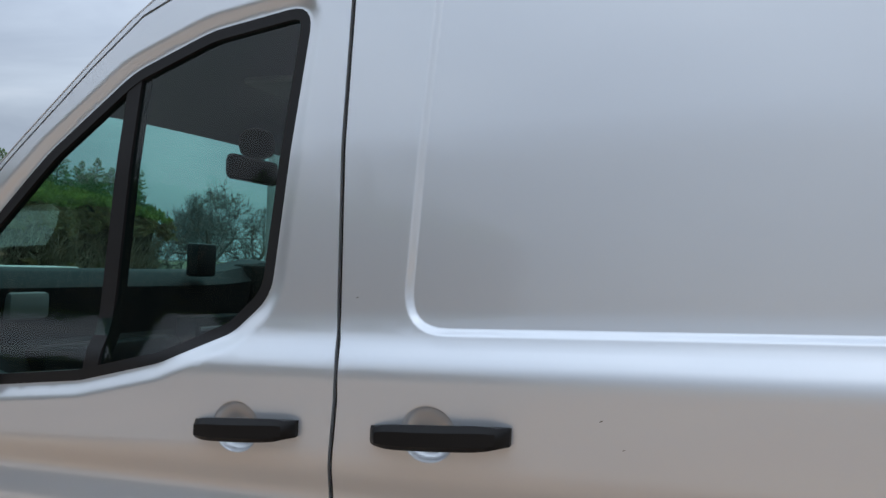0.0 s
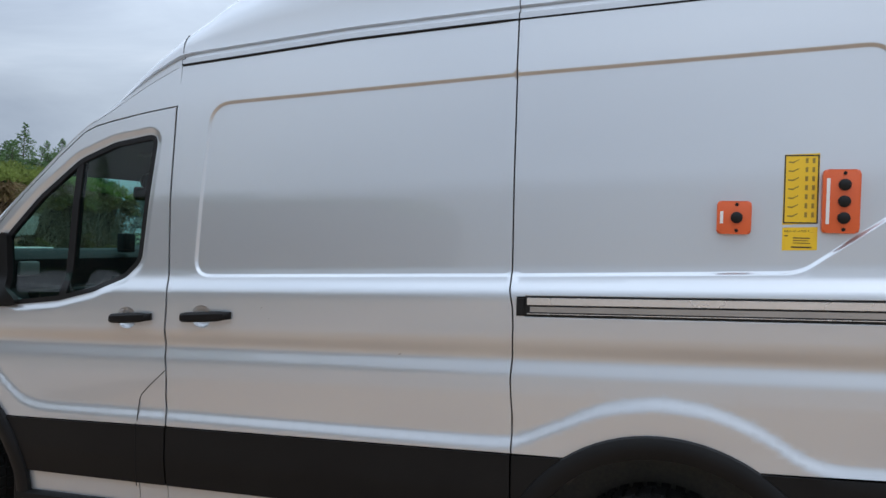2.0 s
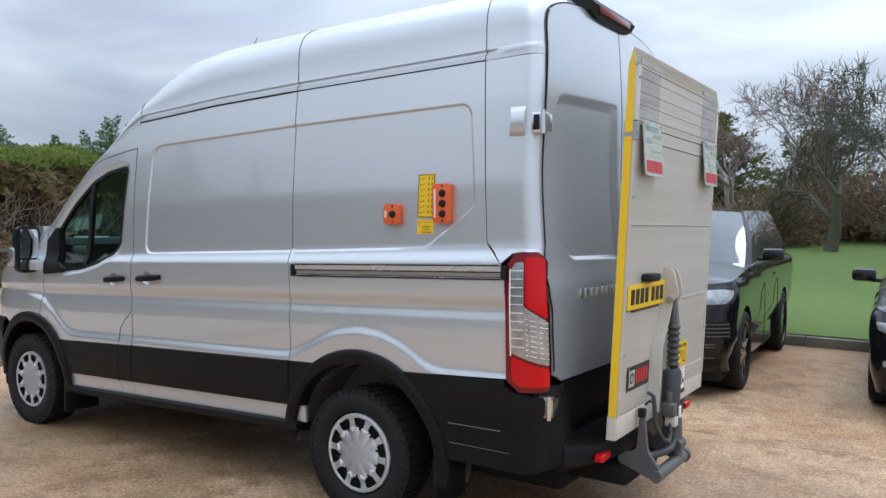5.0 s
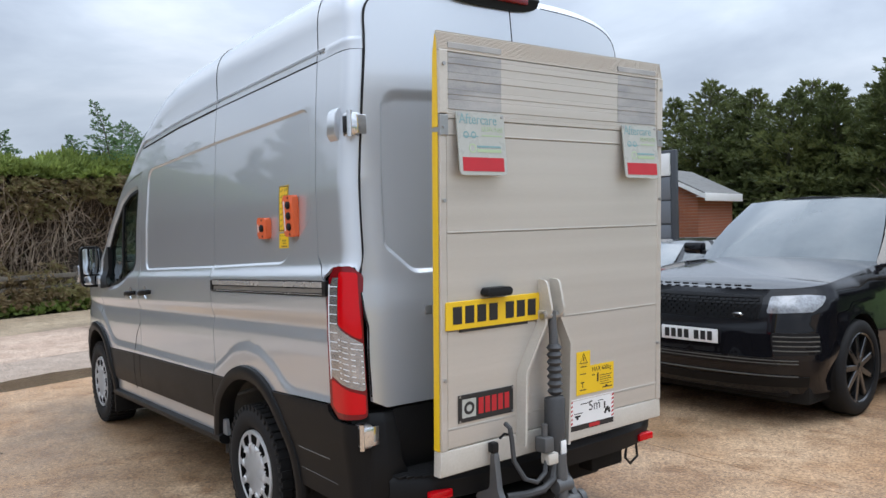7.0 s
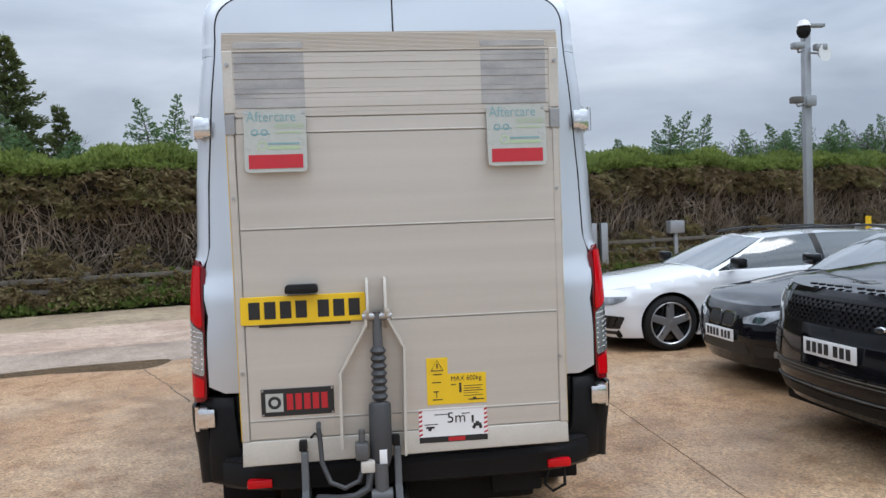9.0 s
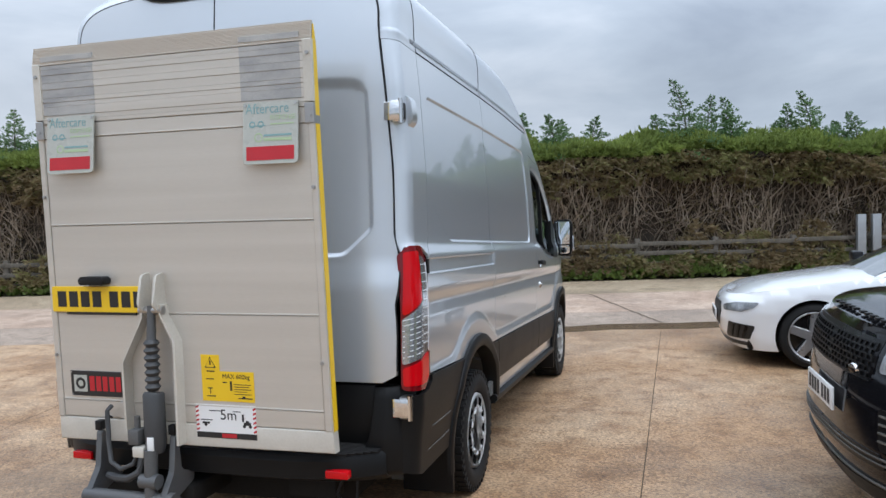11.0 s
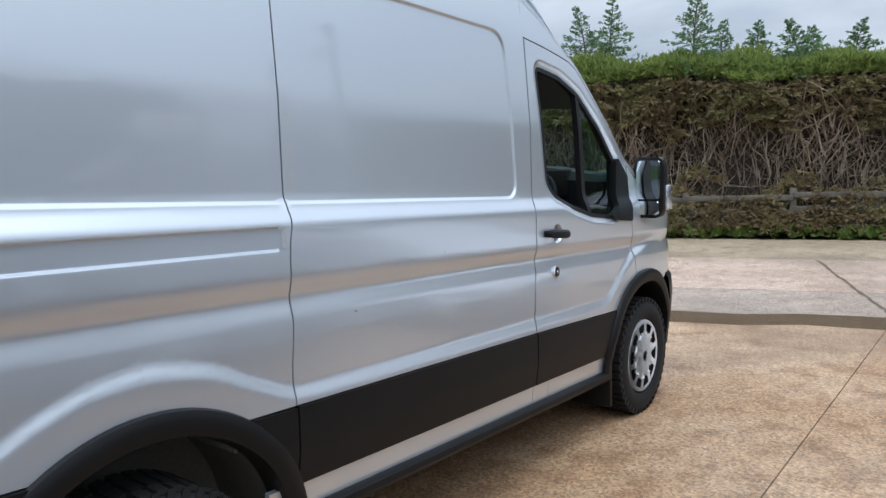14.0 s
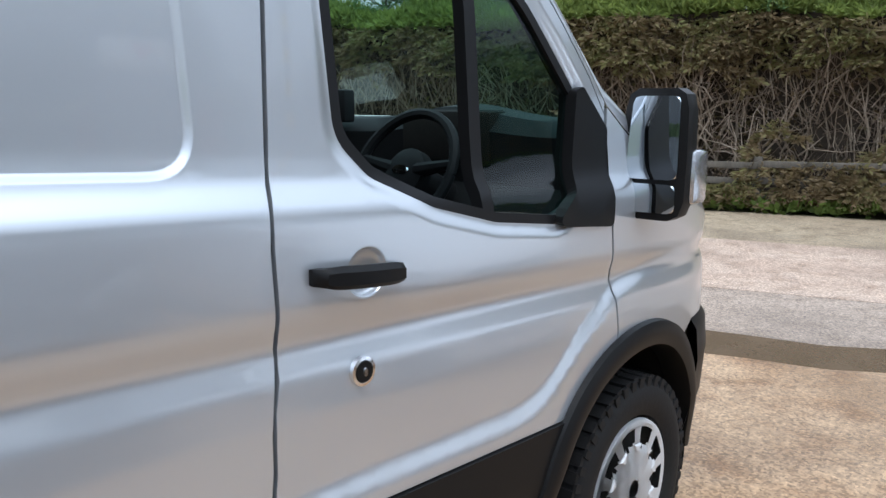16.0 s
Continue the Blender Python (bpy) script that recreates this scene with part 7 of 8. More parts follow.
def ground_material(name, c1, c2, c3, wet=0.3, line=False):
    m = bpy.data.materials.new(name)
    m.use_nodes = True
    n, l = m.node_tree.nodes, m.node_tree.links
    b = n["Principled BSDF"]
    tc = n.new("ShaderNodeTexCoord")
    v = tc.outputs["Object"]

    def tex(scale, detail=6.0, rough=0.6):
        t = n.new("ShaderNodeTexNoise")
        t.inputs["Scale"].default_value, t.inputs["Detail"].default_value, t.inputs["Roughness"].default_value = scale, detail, rough
        l.new(v, t.inputs["Vector"])
        return t
    big, mid, fine = tex(0.55), tex(4.0), tex(45.0, 3.0, 0.7)
    vor = n.new("ShaderNodeTexVoronoi")
    vor.inputs["Scale"].default_value = 75.0
    l.new(v, vor.inputs["Vector"])

    def ramp(src, p0, p1, a, bb):
        r = n.new("ShaderNodeValToRGB")
        r.color_ramp.elements[0].position, r.color_ramp.elements[1].position = p0, p1
        r.color_ramp.elements[0].color, r.color_ramp.elements[1].color = (*a, 1), (*bb, 1)
        l.new(src, r.inputs["Fac"])
        return r.outputs["Color"]

    def mixc(f, a, bb, mode="MIX"):
        x = n.new("ShaderNodeMixRGB")
        x.blend_type = mode
        if hasattr(f, "default_value"):
            l.new(f, x.inputs["Fac"])
        else:
            x.inputs["Fac"].default_value = f
        for s, i in ((a, 1), (bb, 2)):
            if isinstance(s, tuple):
                x.inputs[i].default_value = (*s, 1)
            else:
                l.new(s, x.inputs[i])
        return x.outputs["Color"]
    base = mixc(ramp(big.outputs["Fac"], 0.42, 0.58, (0, 0, 0), (1, 1, 1)), c1, c2)
    base = mixc(ramp(mid.outputs["Fac"], 0.48, 0.68, (0, 0, 0), (0.85, 0.85, 0.85)), base, c3)
    damp = tex(0.32, 7.0, 0.68)
    base = mixc(ramp(damp.outputs["Fac"], 0.50, 0.64, (0, 0, 0), (0.75, 0.75, 0.75)), base, tuple(c * 0.62 for c in c1))
    stain = tex(0.8, 9.0, 0.62)
    base = mixc(ramp(stain.outputs["Fac"], 0.54, 0.66, (0, 0, 0), (0.6, 0.6, 0.6)), base, tuple(c * 0.72 for c in c3))
    stone = ramp(vor.outputs["Color"], 0.1, 0.9, (0.42, 0.40, 0.38), (1.55, 1.5, 1.42))
    base = mixc(0.75, base, stone, "MULTIPLY")
    base = mixc(0.5, base, ramp(fine.outputs["Fac"], 0.3, 0.7, (0.5, 0.5, 0.5), (1.45, 1.45, 1.45)), "MULTIPLY")
    l.new(base, b.inputs["Base Color"])
    r = n.new("ShaderNodeMapRange")
    r.inputs["From Min"].default_value, r.inputs["From Max"].default_value = 0.35, 0.65
    r.inputs["To Min"].default_value, r.inputs["To Max"].default_value = 0.85 - wet, 0.9
    inv = n.new("ShaderNodeMath")
    inv.operation, inv.inputs[0].default_value = "SUBTRACT", 1.0
    l.new(damp.outputs["Fac"], inv.inputs[1])
    l.new(inv.outputs[0], r.inputs["Value"])
    l.new(r.outputs["Result"], b.inputs["Roughness"])
    bp = n.new("ShaderNodeBump")
    bp.inputs["Strength"].default_value, bp.inputs["Distance"].default_value = 0.35, 0.006
    l.new(vor.outputs["Distance"], bp.inputs["Height"])
    l.new(bp.outputs["Normal"], b.inputs["Normal"])
    return m


M_YARD = ground_material("exposed_aggregate_concrete", (0.335, 0.205, 0.108), (0.42, 0.292, 0.180), (0.205, 0.108, 0.048), 0.52)
M_ROAD = ground_material("pale_road_concrete", (0.40, 0.292, 0.222), (0.46, 0.355, 0.28), (0.29, 0.205, 0.148), 0.25)
M_VERGE = surf("rough_verge", (0.07, 0.10, 0.03), 0.9, 0, (0.14, 0.11, 0.06), 1.2, 25, 0.8, bump=0.6, bdist=0.03)
M_GRASS = surf("lawn_grass", (0.060, 0.118, 0.014), 0.9, 0, (0.105, 0.150, 0.030), 0.8, 25, 0.6, bump=0.5, bdist=0.02)
M_EARTH = surf("field_earth", (0.10, 0.12, 0.05), 0.95, 0, (0.13, 0.12, 0.07), 0.05, 3, 0.7)

R0 = Vector((-1.75, -3.0, 0))      # a point on the yard's edge


def band(name, s0, s1, a0, a1, z, material, label, cat, thick=0.2, nseg=1):
    """A slab along the road's direction: from s0 to s1 across it, a0 to a1 along it."""
    bm = bmesh.new()
    poly = [R0 + GN * s + GD * a for s, a in ((s0, a0), (s1, a0), (s1, a1), (s0, a1))]
    prism(bm, [(p.x, p.y) for p in poly], lambda a, b, d: Vector((a, b, d)), z - thick, z, 0)
    ob = part(name, bm, material)
    return tagged(ob, label, cat, kind="structure")




def to_world(s, a, z=0.0):
    return R0 + GN * s + GD * a + Vector((0, 0, z))


gp = part("ground", a_box((-400, -400, -0.6), (400, 400, -0.22)), M_EARTH)
tagged(gp, "wide flat earth and grass out to the horizon", "ground", kind="structure")


def clip_poly(poly, side):
    """Keeps the part of a plan polygon on one side of the long joint."""
    out = []
    k = len(poly)
    f = lambda p: (p[1] - 1.895 - 0.006 * (p[0] - 1)) * side - 0.004
    for i in range(k):
        p, q = poly[i], poly[(i + 1) % k]
        if f(p) >= 0:
            out.append(p)
        if (f(p) >= 0) != (f(q) >= 0):
            t = f(p) / (f(p) - f(q))
            out.append((p[0] + (q[0] - p[0]) * t, p[1] + (q[1] - p[1]) * t))
    return out


yard_poly = [(p.x, p.y) for p in (to_world(-0.012, -45), to_world(-45, -45), to_world(-45, 45), to_world(-0.012, 45))]
for side in (-1, 1):
    bm = bmesh.new()
    prism(bm, clip_poly(yard_poly, side), lambda a, b, d: Vector((a, b, d)), -0.2, 0.0)
    tagged(part("pavement", bm, M_YARD), "wet tan exposed-aggregate concrete yard slab", "yard", kind="structure")
M_JOINT = surf("dirty_joint", (0.085, 0.062, 0.042), 0.9, 0, (0.15, 0.105, 0.065), 5, 60, 0.5)
band("joint_filler", -45, 0.2, -45, 45, -0.006, M_JOINT, "dark dirty joint between concrete slabs", "joint", 0.1)
M_ROAD2 = ground_material("brownish_road_concrete", (0.30, 0.235, 0.185), (0.35, 0.28, 0.225), (0.22, 0.17, 0.13), 0.25)
M_ROAD3 = ground_material("tan_road_edge", (0.30, 0.235, 0.16), (0.36, 0.29, 0.20), (0.20, 0.15, 0.09), 0.15)
band("road", 0.02, 1.75, -60, 60, -0.004, M_ROAD2, "brownish worn concrete strip of the road", "road")
band("road", 1.765, 4.5, -60, 60, -0.004, M_ROAD, "pale worn concrete road with stains", "road")
band("road", 4.5, 7.3, -60, 60, -0.010, M_ROAD3, "muddy tan road edge", "road")
band("verge", 7.3, 60, -60, 60, -0.02, M_VERGE, "rough grass verge under the hedge", "verge")
M_WET = surf("soaked_concrete", (0.105, 0.072, 0.044), 0.16, 0, (0.155, 0.108, 0.068), 2, 40, 0.6, rvar=0.10, spec=0.4)


def puddle(pts, z=0.0015):
    bm = bmesh.new()
    prism(bm, rounded([(p.x, p.y) for p in pts], 0.3, 5), lambda a, b, d: Vector((a, b, d)), z - 0.004, z)
    return tagged(part("puddle", bm, M_WET), "thin dark puddle along the concrete edge", "puddle", kind="structure")


rg = random.Random(5)
top_e = [to_world(-0.10 - 0.14 * rg.random(), a) for a in np.arange(1.4, 6.6, 0.5)]
bot_e = [to_world(0.28 + 0.22 * rg.random(), a) for a in np.arange(6.4, 1.2, -0.5)]
puddle(top_e + bot_e)
puddle([to_world(-0.05, -2.2), to_world(-0.12, -0.9), to_world(-0.5, 0.2), to_world(0.15, 0.6), to_world(0.32, -0.8), to_world(0.2, -2.0)])


def crack(pts, w, label):
    """A thin jagged crack filled with dirt."""
    bm = bmesh.new()
    r = random.Random(len(pts))
    pp = []
    for a, b in zip(pts, pts[1:]):
        for k in range(14):
            t = k / 14
            pp.append(Vector((a[0] + (b[0] - a[0]) * t + r.uniform(-1, 1) * 0.012, a[1] + (b[1] - a[1]) * t + r.uniform(-1, 1) * 0.012, 0)))
    rows = []
    for i, p in enumerate(pp):
        d = (pp[min(i + 1, len(pp) - 1)] - pp[max(i - 1, 0)]).normalized()
        nrm = Vector((-d.y, d.x, 0)) * w * r.uniform(0.5, 1.2)
        rows.append([p + nrm + Vector((0, 0, 0.0005)), p + Vector((0, 0, 0.0022)), p - nrm + Vector((0, 0, 0.0005))])
    loft(bm, rows)
    return tagged(part("crack", bm, M_JOINT), label, "crack", kind="structure")


crack([(-3.70, 1.88), (-5.4, 1.22), (-7.6, 0.4)], 0.022, "dark jagged crack across the pale road")
crack([(-1.55, -2.85), (-0.4, -2.28), (0.66, -1.79)], 0.009, "thin crack in the tan concrete yard")
crack([(1.2, -3.4), (3.0, -3.0), (5.0, -3.3)], 0.004, "hairline crack in the tan concrete yard")

# ---- lawn with kerb ----
bm = bmesh.new()
xs, ys = np.linspace(-1.2, 60, 42), np.concatenate([np.linspace(7.35, 16, 16), np.linspace(17, 70, 20)])
rows = []
for y in ys:
    z0 = float(np.interp(y, [7.3, 9, 14, 22, 40, 70], [0.12, 0.32, 0.88, 1.35, 1.75, 1.9]))
    rows.append([(x, y, z0 * float(np.interp(x, [-1.2, 1.5], [0.75, 1.0])) + 0.04 * noise.noise((x * 0.3, y * 0.3, 0))) for x in xs])
loft(bm, rows)
lawn = tagged(part("lawn", bm, M_GRASS), "bright mown grass bank behind a kerb", "lawn", kind="structure")
M_KERB = surf("kerb_stone", (0.20, 0.18, 0.15), 0.85, 0, (0.10, 0.09, 0.07), 2, 40, 0.7, bump=0.3)
kerb = thing("kerb", "worn dark stone kerb along the lawn", "kerb", kind="structure")
k_me = None
for k in range(40):
    if k_me is None:
        ob = part("kerb_stone", a_box((0, 0, 0), (0.905, 0.13, 0.24), 0.015), M_KERB, kerb)
        k_me = ob.data
    else:
        ob = new("kerb_stone", k_me)
        ob.parent = kerb
    ob.matrix_world = pose(-1.2 + k * 0.915, 7.22, -0.11)

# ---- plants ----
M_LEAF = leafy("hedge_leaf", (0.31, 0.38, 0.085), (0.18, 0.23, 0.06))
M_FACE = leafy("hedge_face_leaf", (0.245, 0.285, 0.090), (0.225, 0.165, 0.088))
M_LEAF2 = leafy("conifer_leaf", (0.22, 0.235, 0.075), (0.10, 0.122, 0.046), 0.35, 9)
M_TWIGRED = surf("reddish_birch_twig", (0.25, 0.185, 0.16), 0.9, 0, (0.17, 0.12, 0.10), 1.3, 20, 0.8)
M_SHOOT = leafy("young_conifer_leaf", (0.19, 0.30, 0.115), (0.12, 0.20, 0.085), 0.6, 9)
M_DKLEAF = leafy("shade_toned_leaf", (0.13, 0.15, 0.05), (0.18, 0.13, 0.07), 0.8, 12)
M_WEED = leafy("weed_leaf", (0.17, 0.26, 0.05), (0.11, 0.15, 0.035), 1.1, 12)
M_TWIG = surf("dry_twig", (0.42, 0.325, 0.24), 0.9, 0, (0.21, 0.15, 0.105), 1.3, 20, 0.9, islands=0.5)
M_TWIGPALE = surf("pale_branch", (0.50, 0.42, 0.33), 0.9, 0, (0.26, 0.20, 0.14), 1.3, 20, 0.9, islands=0.4)
M_BARK = surf("grey_bark", (0.12, 0.105, 0.085), 0.9, 0, (0.07, 0.075, 0.045), 2, 30, 0.8, bump=0.4)
# bark for the far oaks, paler and greyer: distance haze mixed into the colour
M_FARBARK = surf("haze_tinted_bark", (0.17, 0.16, 0.155), 0.9, 0, (0.12, 0.115, 0.11), 2, 30, 0.7)
M_BIRCH = surf("birch_bark", (0.50, 0.47, 0.43), 0.8, 0, (0.22, 0.19, 0.17), 3, 14, 0.8)
M_CORE = surf("hedge_inside_shade", (0.022, 0.017, 0.012), 1.0, 0, (0.06, 0.044, 0.03), 1.5, 9, 0.8)
M_WOOD = surf("weathered_fence_wood", (0.15, 0.13, 0.105), 0.9, 0, (0.085, 0.074, 0.058), 2, 30, 0.8, bump=0.4, stretch=(1, 1, 0.3))


def sprays(pos, out, size, rs, leaflets=5, flat=0.5, droop=0.0, thin=0.22):
    """Little fans of pointed leaflets at places, leaning outwards. Returns vertices and triangles."""
    n = len(pos)
    V, F = [], []
    out = out / (np.linalg.norm(out, axis=1)[:, None] + 1e-9)
    for k in range(leaflets):
        d = out + rs.normal(0, flat, (n, 3))
        d[:, 2] -= droop
        d /= np.linalg.norm(d, axis=1)[:, None] + 1e-9
        q = np.cross(d, rs.normal(0, 1, (n, 3)))
        q /= np.linalg.norm(q, axis=1)[:, None] + 1e-9
        ln = (size * rs.uniform(0.6, 1.3, n))[:, None]
        a = pos + d * ln * 0.08
        b, c, e = a + d * ln * 0.5 + q * ln * thin, a + d * ln, a + d * ln * 0.5 - q * ln * thin
        base = k * 4 * n
        V.append(np.stack([a, b, c, e], 1).reshape(-1, 3))
        i = base + np.arange(n) * 4
        F.append(np.stack([i, i + 1, i + 2, i + 3], 1))
    return np.concatenate(V), np.concatenate(F)


def stems(chains, sides=3):
    """Thin tubes along many chains of (points, radii). Returns vertices and quads."""
    V, F = [], []
    s = 0
    ang = np.linspace(0, 2 * math.pi, sides, endpoint=False)
    for pts, rad in chains:
        P = np.asarray(pts, float)
        R = np.asarray(rad, float)
        m = len(P)
        d = np.gradient(P, axis=0)
        d /= np.linalg.norm(d, axis=1)[:, None] + 1e-9
        ref = np.where(np.abs(d[:, 2:3]) > 0.9, np.array([[1.0, 0, 0]]), np.array([[0, 0, 1.0]]))
        a = np.cross(d, ref)
        a /= np.linalg.norm(a, axis=1)[:, None] + 1e-9
        b = np.cross(d, a)
        ring = P[:, None] + (a[:, None] * np.cos(ang)[None, :, None] + b[:, None] * np.sin(ang)[None, :, None]) * R[:, None, None]
        V.append(ring.reshape(-1, 3))
        for i in range(m - 1):
            for k in range(sides):
                F.append((s + i * sides + k, s + i * sides + (k + 1) % sides, s + (i + 1) * sides + (k + 1) % sides, s + (i + 1) * sides + k))
        s += m * sides
    return np.concatenate(V), F


# the long hedge
HS0, HA0, HA1, HZ = 8.2, -17.0, 27.0, 3.05
hedge = thing("hedge", "tall clipped conifer hedge, green on top, bare brown twigs below", "hedge")
rs = np.random.RandomState(11)


def hw_pts(s, a, z):
    s, a, z = np.asarray(s, float), np.asarray(a, float), np.asarray(z, float)
    return np.stack([R0.x + GN.x * s + GD.x * a, R0.y + GN.y * s + GD.y * a, z], -1)


def top_z(a):
    return HZ + 0.07 * np.sin(a * 0.9) + 0.05 * np.sin(a * 2.3 + 1) - 0.004 * a


def face_s(a, z):
    return HS0 + 0.14 * np.sin(a * 1.7 + z * 1.3) + 0.10 * np.sin(a * 3.9 - z * 2.1) + 0.22 * np.clip((1.9 - z) / 1.9, 0, 1) * (0.5 + 0.5 * np.sin(a * 1.1))


# near-black sheet behind the twigs: the hedge's inner shade put in as colour
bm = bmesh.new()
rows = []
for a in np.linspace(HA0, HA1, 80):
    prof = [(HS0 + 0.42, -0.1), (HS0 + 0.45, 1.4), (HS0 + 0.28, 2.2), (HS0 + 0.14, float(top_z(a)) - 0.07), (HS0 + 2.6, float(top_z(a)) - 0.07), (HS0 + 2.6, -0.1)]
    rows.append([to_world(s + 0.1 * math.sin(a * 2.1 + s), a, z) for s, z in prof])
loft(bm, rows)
part("hedge_shade_core", bm, M_CORE, hedge)
GNv = np.array([GN.x, GN.y, 0.0])


def boughs(n, per, zs_, out_s, length, rnd):
    """Flat drooping boughs on the hedge face: places and directions of their sprays."""
    a0 = rnd.uniform(HA0, HA1, n)
    z0 = zs_(a0, rnd.uniform(0, 1, n))
    s0 = out_s(a0, z0) + rnd.uniform(-0.06, 0.10, n)
    way = rnd.normal(0, 0.8, n)
    ln = length * rnd.uniform(0.6, 1.3, n)
    t = rnd.uniform(0, 1, (n, per))
    side = rnd.normal(0, 0.16, (n, per)) * (1.1 - t)
    da = np.sin(way)[:, None] * ln[:, None] * (t - 0.4) + np.cos(way)[:, None] * side * ln[:, None]
    ds = -np.cos(way)[:, None] * ln[:, None] * (t - 0.4) * 0.45 + rnd.normal(0, 0.02, (n, per))
    dz = -0.28 * ln[:, None] * t ** 1.5 + rnd.normal(0, 0.018, (n, per))
    P = hw_pts((s0[:, None] + ds).ravel(), (a0[:, None] + da).ravel(), (z0[:, None] + dz).ravel())
    D = np.array([GD.x, GD.y, 0.0]) * (np.sin(way)[:, None] + np.sign(side) * 0.4).ravel()[:, None] - GNv * (0.5 * np.cos(way)[:, None] + 0.15 + 0 * t).ravel()[:, None] + np.array([0, 0, -0.22])
    return P, D + rnd.normal(0, 0.12, (n * per, 3))


def mat_z(a, f):
    lo = 2.28 + 0.20 * np.sin(a * 1.3) * np.sin(a * 0.47 + 1.1) + 0.14 * np.sin(a * 3.7) - 0.30 * np.exp(-((a - 2.0) / 2.5) ** 2)
    return lo + (top_z(a) + 0.02 - lo) * f ** 0.85


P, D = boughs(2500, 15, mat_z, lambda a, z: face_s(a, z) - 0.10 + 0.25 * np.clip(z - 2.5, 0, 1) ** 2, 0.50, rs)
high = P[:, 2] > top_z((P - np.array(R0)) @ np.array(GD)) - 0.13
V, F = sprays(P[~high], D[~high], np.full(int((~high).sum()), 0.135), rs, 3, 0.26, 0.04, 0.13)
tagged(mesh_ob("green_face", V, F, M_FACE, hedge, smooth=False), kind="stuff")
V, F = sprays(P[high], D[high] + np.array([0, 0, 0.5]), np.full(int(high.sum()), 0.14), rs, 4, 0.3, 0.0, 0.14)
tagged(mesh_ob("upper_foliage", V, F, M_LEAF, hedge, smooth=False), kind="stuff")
n = 27000
a = rs.uniform(HA0, HA1, n)
sd = rs.beta(1, 1.6, n) * 1.7
grow_h = 0.10 + 0.42 * np.clip(sd / 0.5, 0, 1) * (0.55 + 0.25 * np.sin(a * 1.9) + 0.2 * np.sin(a * 4.3 + 2))
pos = hw_pts(HS0 + sd - 0.08, a, top_z(a) - 0.12 + (0.12 + grow_h) * rs.beta(1.4, 1.0, n))
V, F = sprays(pos, np.tile(np.array([[-GNv[0] * 0.4, -GNv[1] * 0.4, 1.0]]), (n, 1)), np.full(n, 0.15), rs, 4, 0.55, 0.0, 0.14)
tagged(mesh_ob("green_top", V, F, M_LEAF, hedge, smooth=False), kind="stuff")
# leaves set behind the face, their green already darkened for the shade there
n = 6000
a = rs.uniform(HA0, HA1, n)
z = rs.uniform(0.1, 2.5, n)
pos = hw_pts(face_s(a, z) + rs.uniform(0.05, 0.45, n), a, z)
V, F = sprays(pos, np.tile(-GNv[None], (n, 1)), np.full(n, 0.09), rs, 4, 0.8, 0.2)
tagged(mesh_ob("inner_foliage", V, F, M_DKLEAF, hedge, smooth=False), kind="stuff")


def twig_set(n, zlo, zhi, lmin, lmax, r0, up):
    ch = []
    for _ in range(n):
        a0, z0 = rs.uniform(HA0, HA1), rs.uniform(zlo, zhi)
        p = np.array(hw_pts([face_s(a0, z0) + rs.uniform(-0.02, 0.35)], [a0], [z0]))[0]
        d = np.array([GD.x, GD.y, 0]) * rs.normal(0, 0.55) - GNv * rs.uniform(-0.15, 0.5) + np.array([0, 0, rs.normal(up, 0.6)])
        d /= np.linalg.norm(d)
        ln = rs.uniform(lmin, lmax)
        pts, r = [p], [r0]
        for k in range(3):
            d = d + rs.normal(0, 0.28, 3)
            d /= np.linalg.norm(d)
            p = p + d * ln / 3
            pts.append(p)
            r.append(r0 * (0.75, 0.5, 0.25)[k])
        ch.append((pts, r))
    return ch


V, F = stems(twig_set(9000, 0.15, 2.5, 0.25, 0.85, 0.0072, 0.6))
tagged(mesh_ob("twig_mass", V, F, M_TWIG, hedge, smooth=True), kind="stuff")
V, F = stems(twig_set(3300, 0.3, 2.0, 0.5, 1.25, 0.0150, 1.5), 4)
tagged(mesh_ob("branch_mass", V, F, M_TWIGPALE, hedge, smooth=True), kind="stuff")
# tufts of green low on the hedge
P, D = boughs(2000, 14, lambda a, f: 0.25 + 1.15 * f ** 1.3 * np.clip(0.55 + 0.6 * np.sin(a * 1.9 + 0.6) * np.sin(a * 0.63) + 0.25 * np.sin(a * 4.1), 0.1, 1),
              lambda a, z: HS0 - 0.98 + 0.80 * np.clip(z / 1.4, 0, 1), 0.45, rs)
P[:, 2] = np.maximum(P[:, 2], 0.03)
V, F = sprays(P, D + np.array([0, 0, 0.15]), np.full(len(P), 0.135), rs, 3, 0.28, 0.0, 0.14)
tagged(mesh_ob("low_foliage", V, F, M_FACE, hedge, smooth=False), kind="stuff")
# weeds at the foot
n = 24000
a = rs.uniform(HA0, HA1, n)
s = HS0 - 1.0 + 1.05 * rs.beta(1.3, 1.3, n)
dens = 0.5 + 0.5 * np.sin(a * 1.4) * np.sin(a * 0.37 + 1)
keep = rs.uniform(0, 1, n) < 0.25 + 0.75 * dens
hgt = rs.uniform(0.0, 0.14, n) + 0.62 * dens ** 2 * np.clip((s - HS0 + 1.0) / 0.4, 0, 1) * rs.uniform(0, 1, n)
pos = hw_pts(s, a, hgt)[keep]
V, F = sprays(pos, np.tile(np.array([[0, 0, 1.0]]), (len(pos), 1)), np.full(len(pos), 0.12), rs, 4, 0.7, thin=0.3)
weeds = tagged(mesh_ob("weeds", V, F, M_WEED, None, smooth=False), "bright green weeds and ivy at the hedge foot", "weeds", kind="stuff")


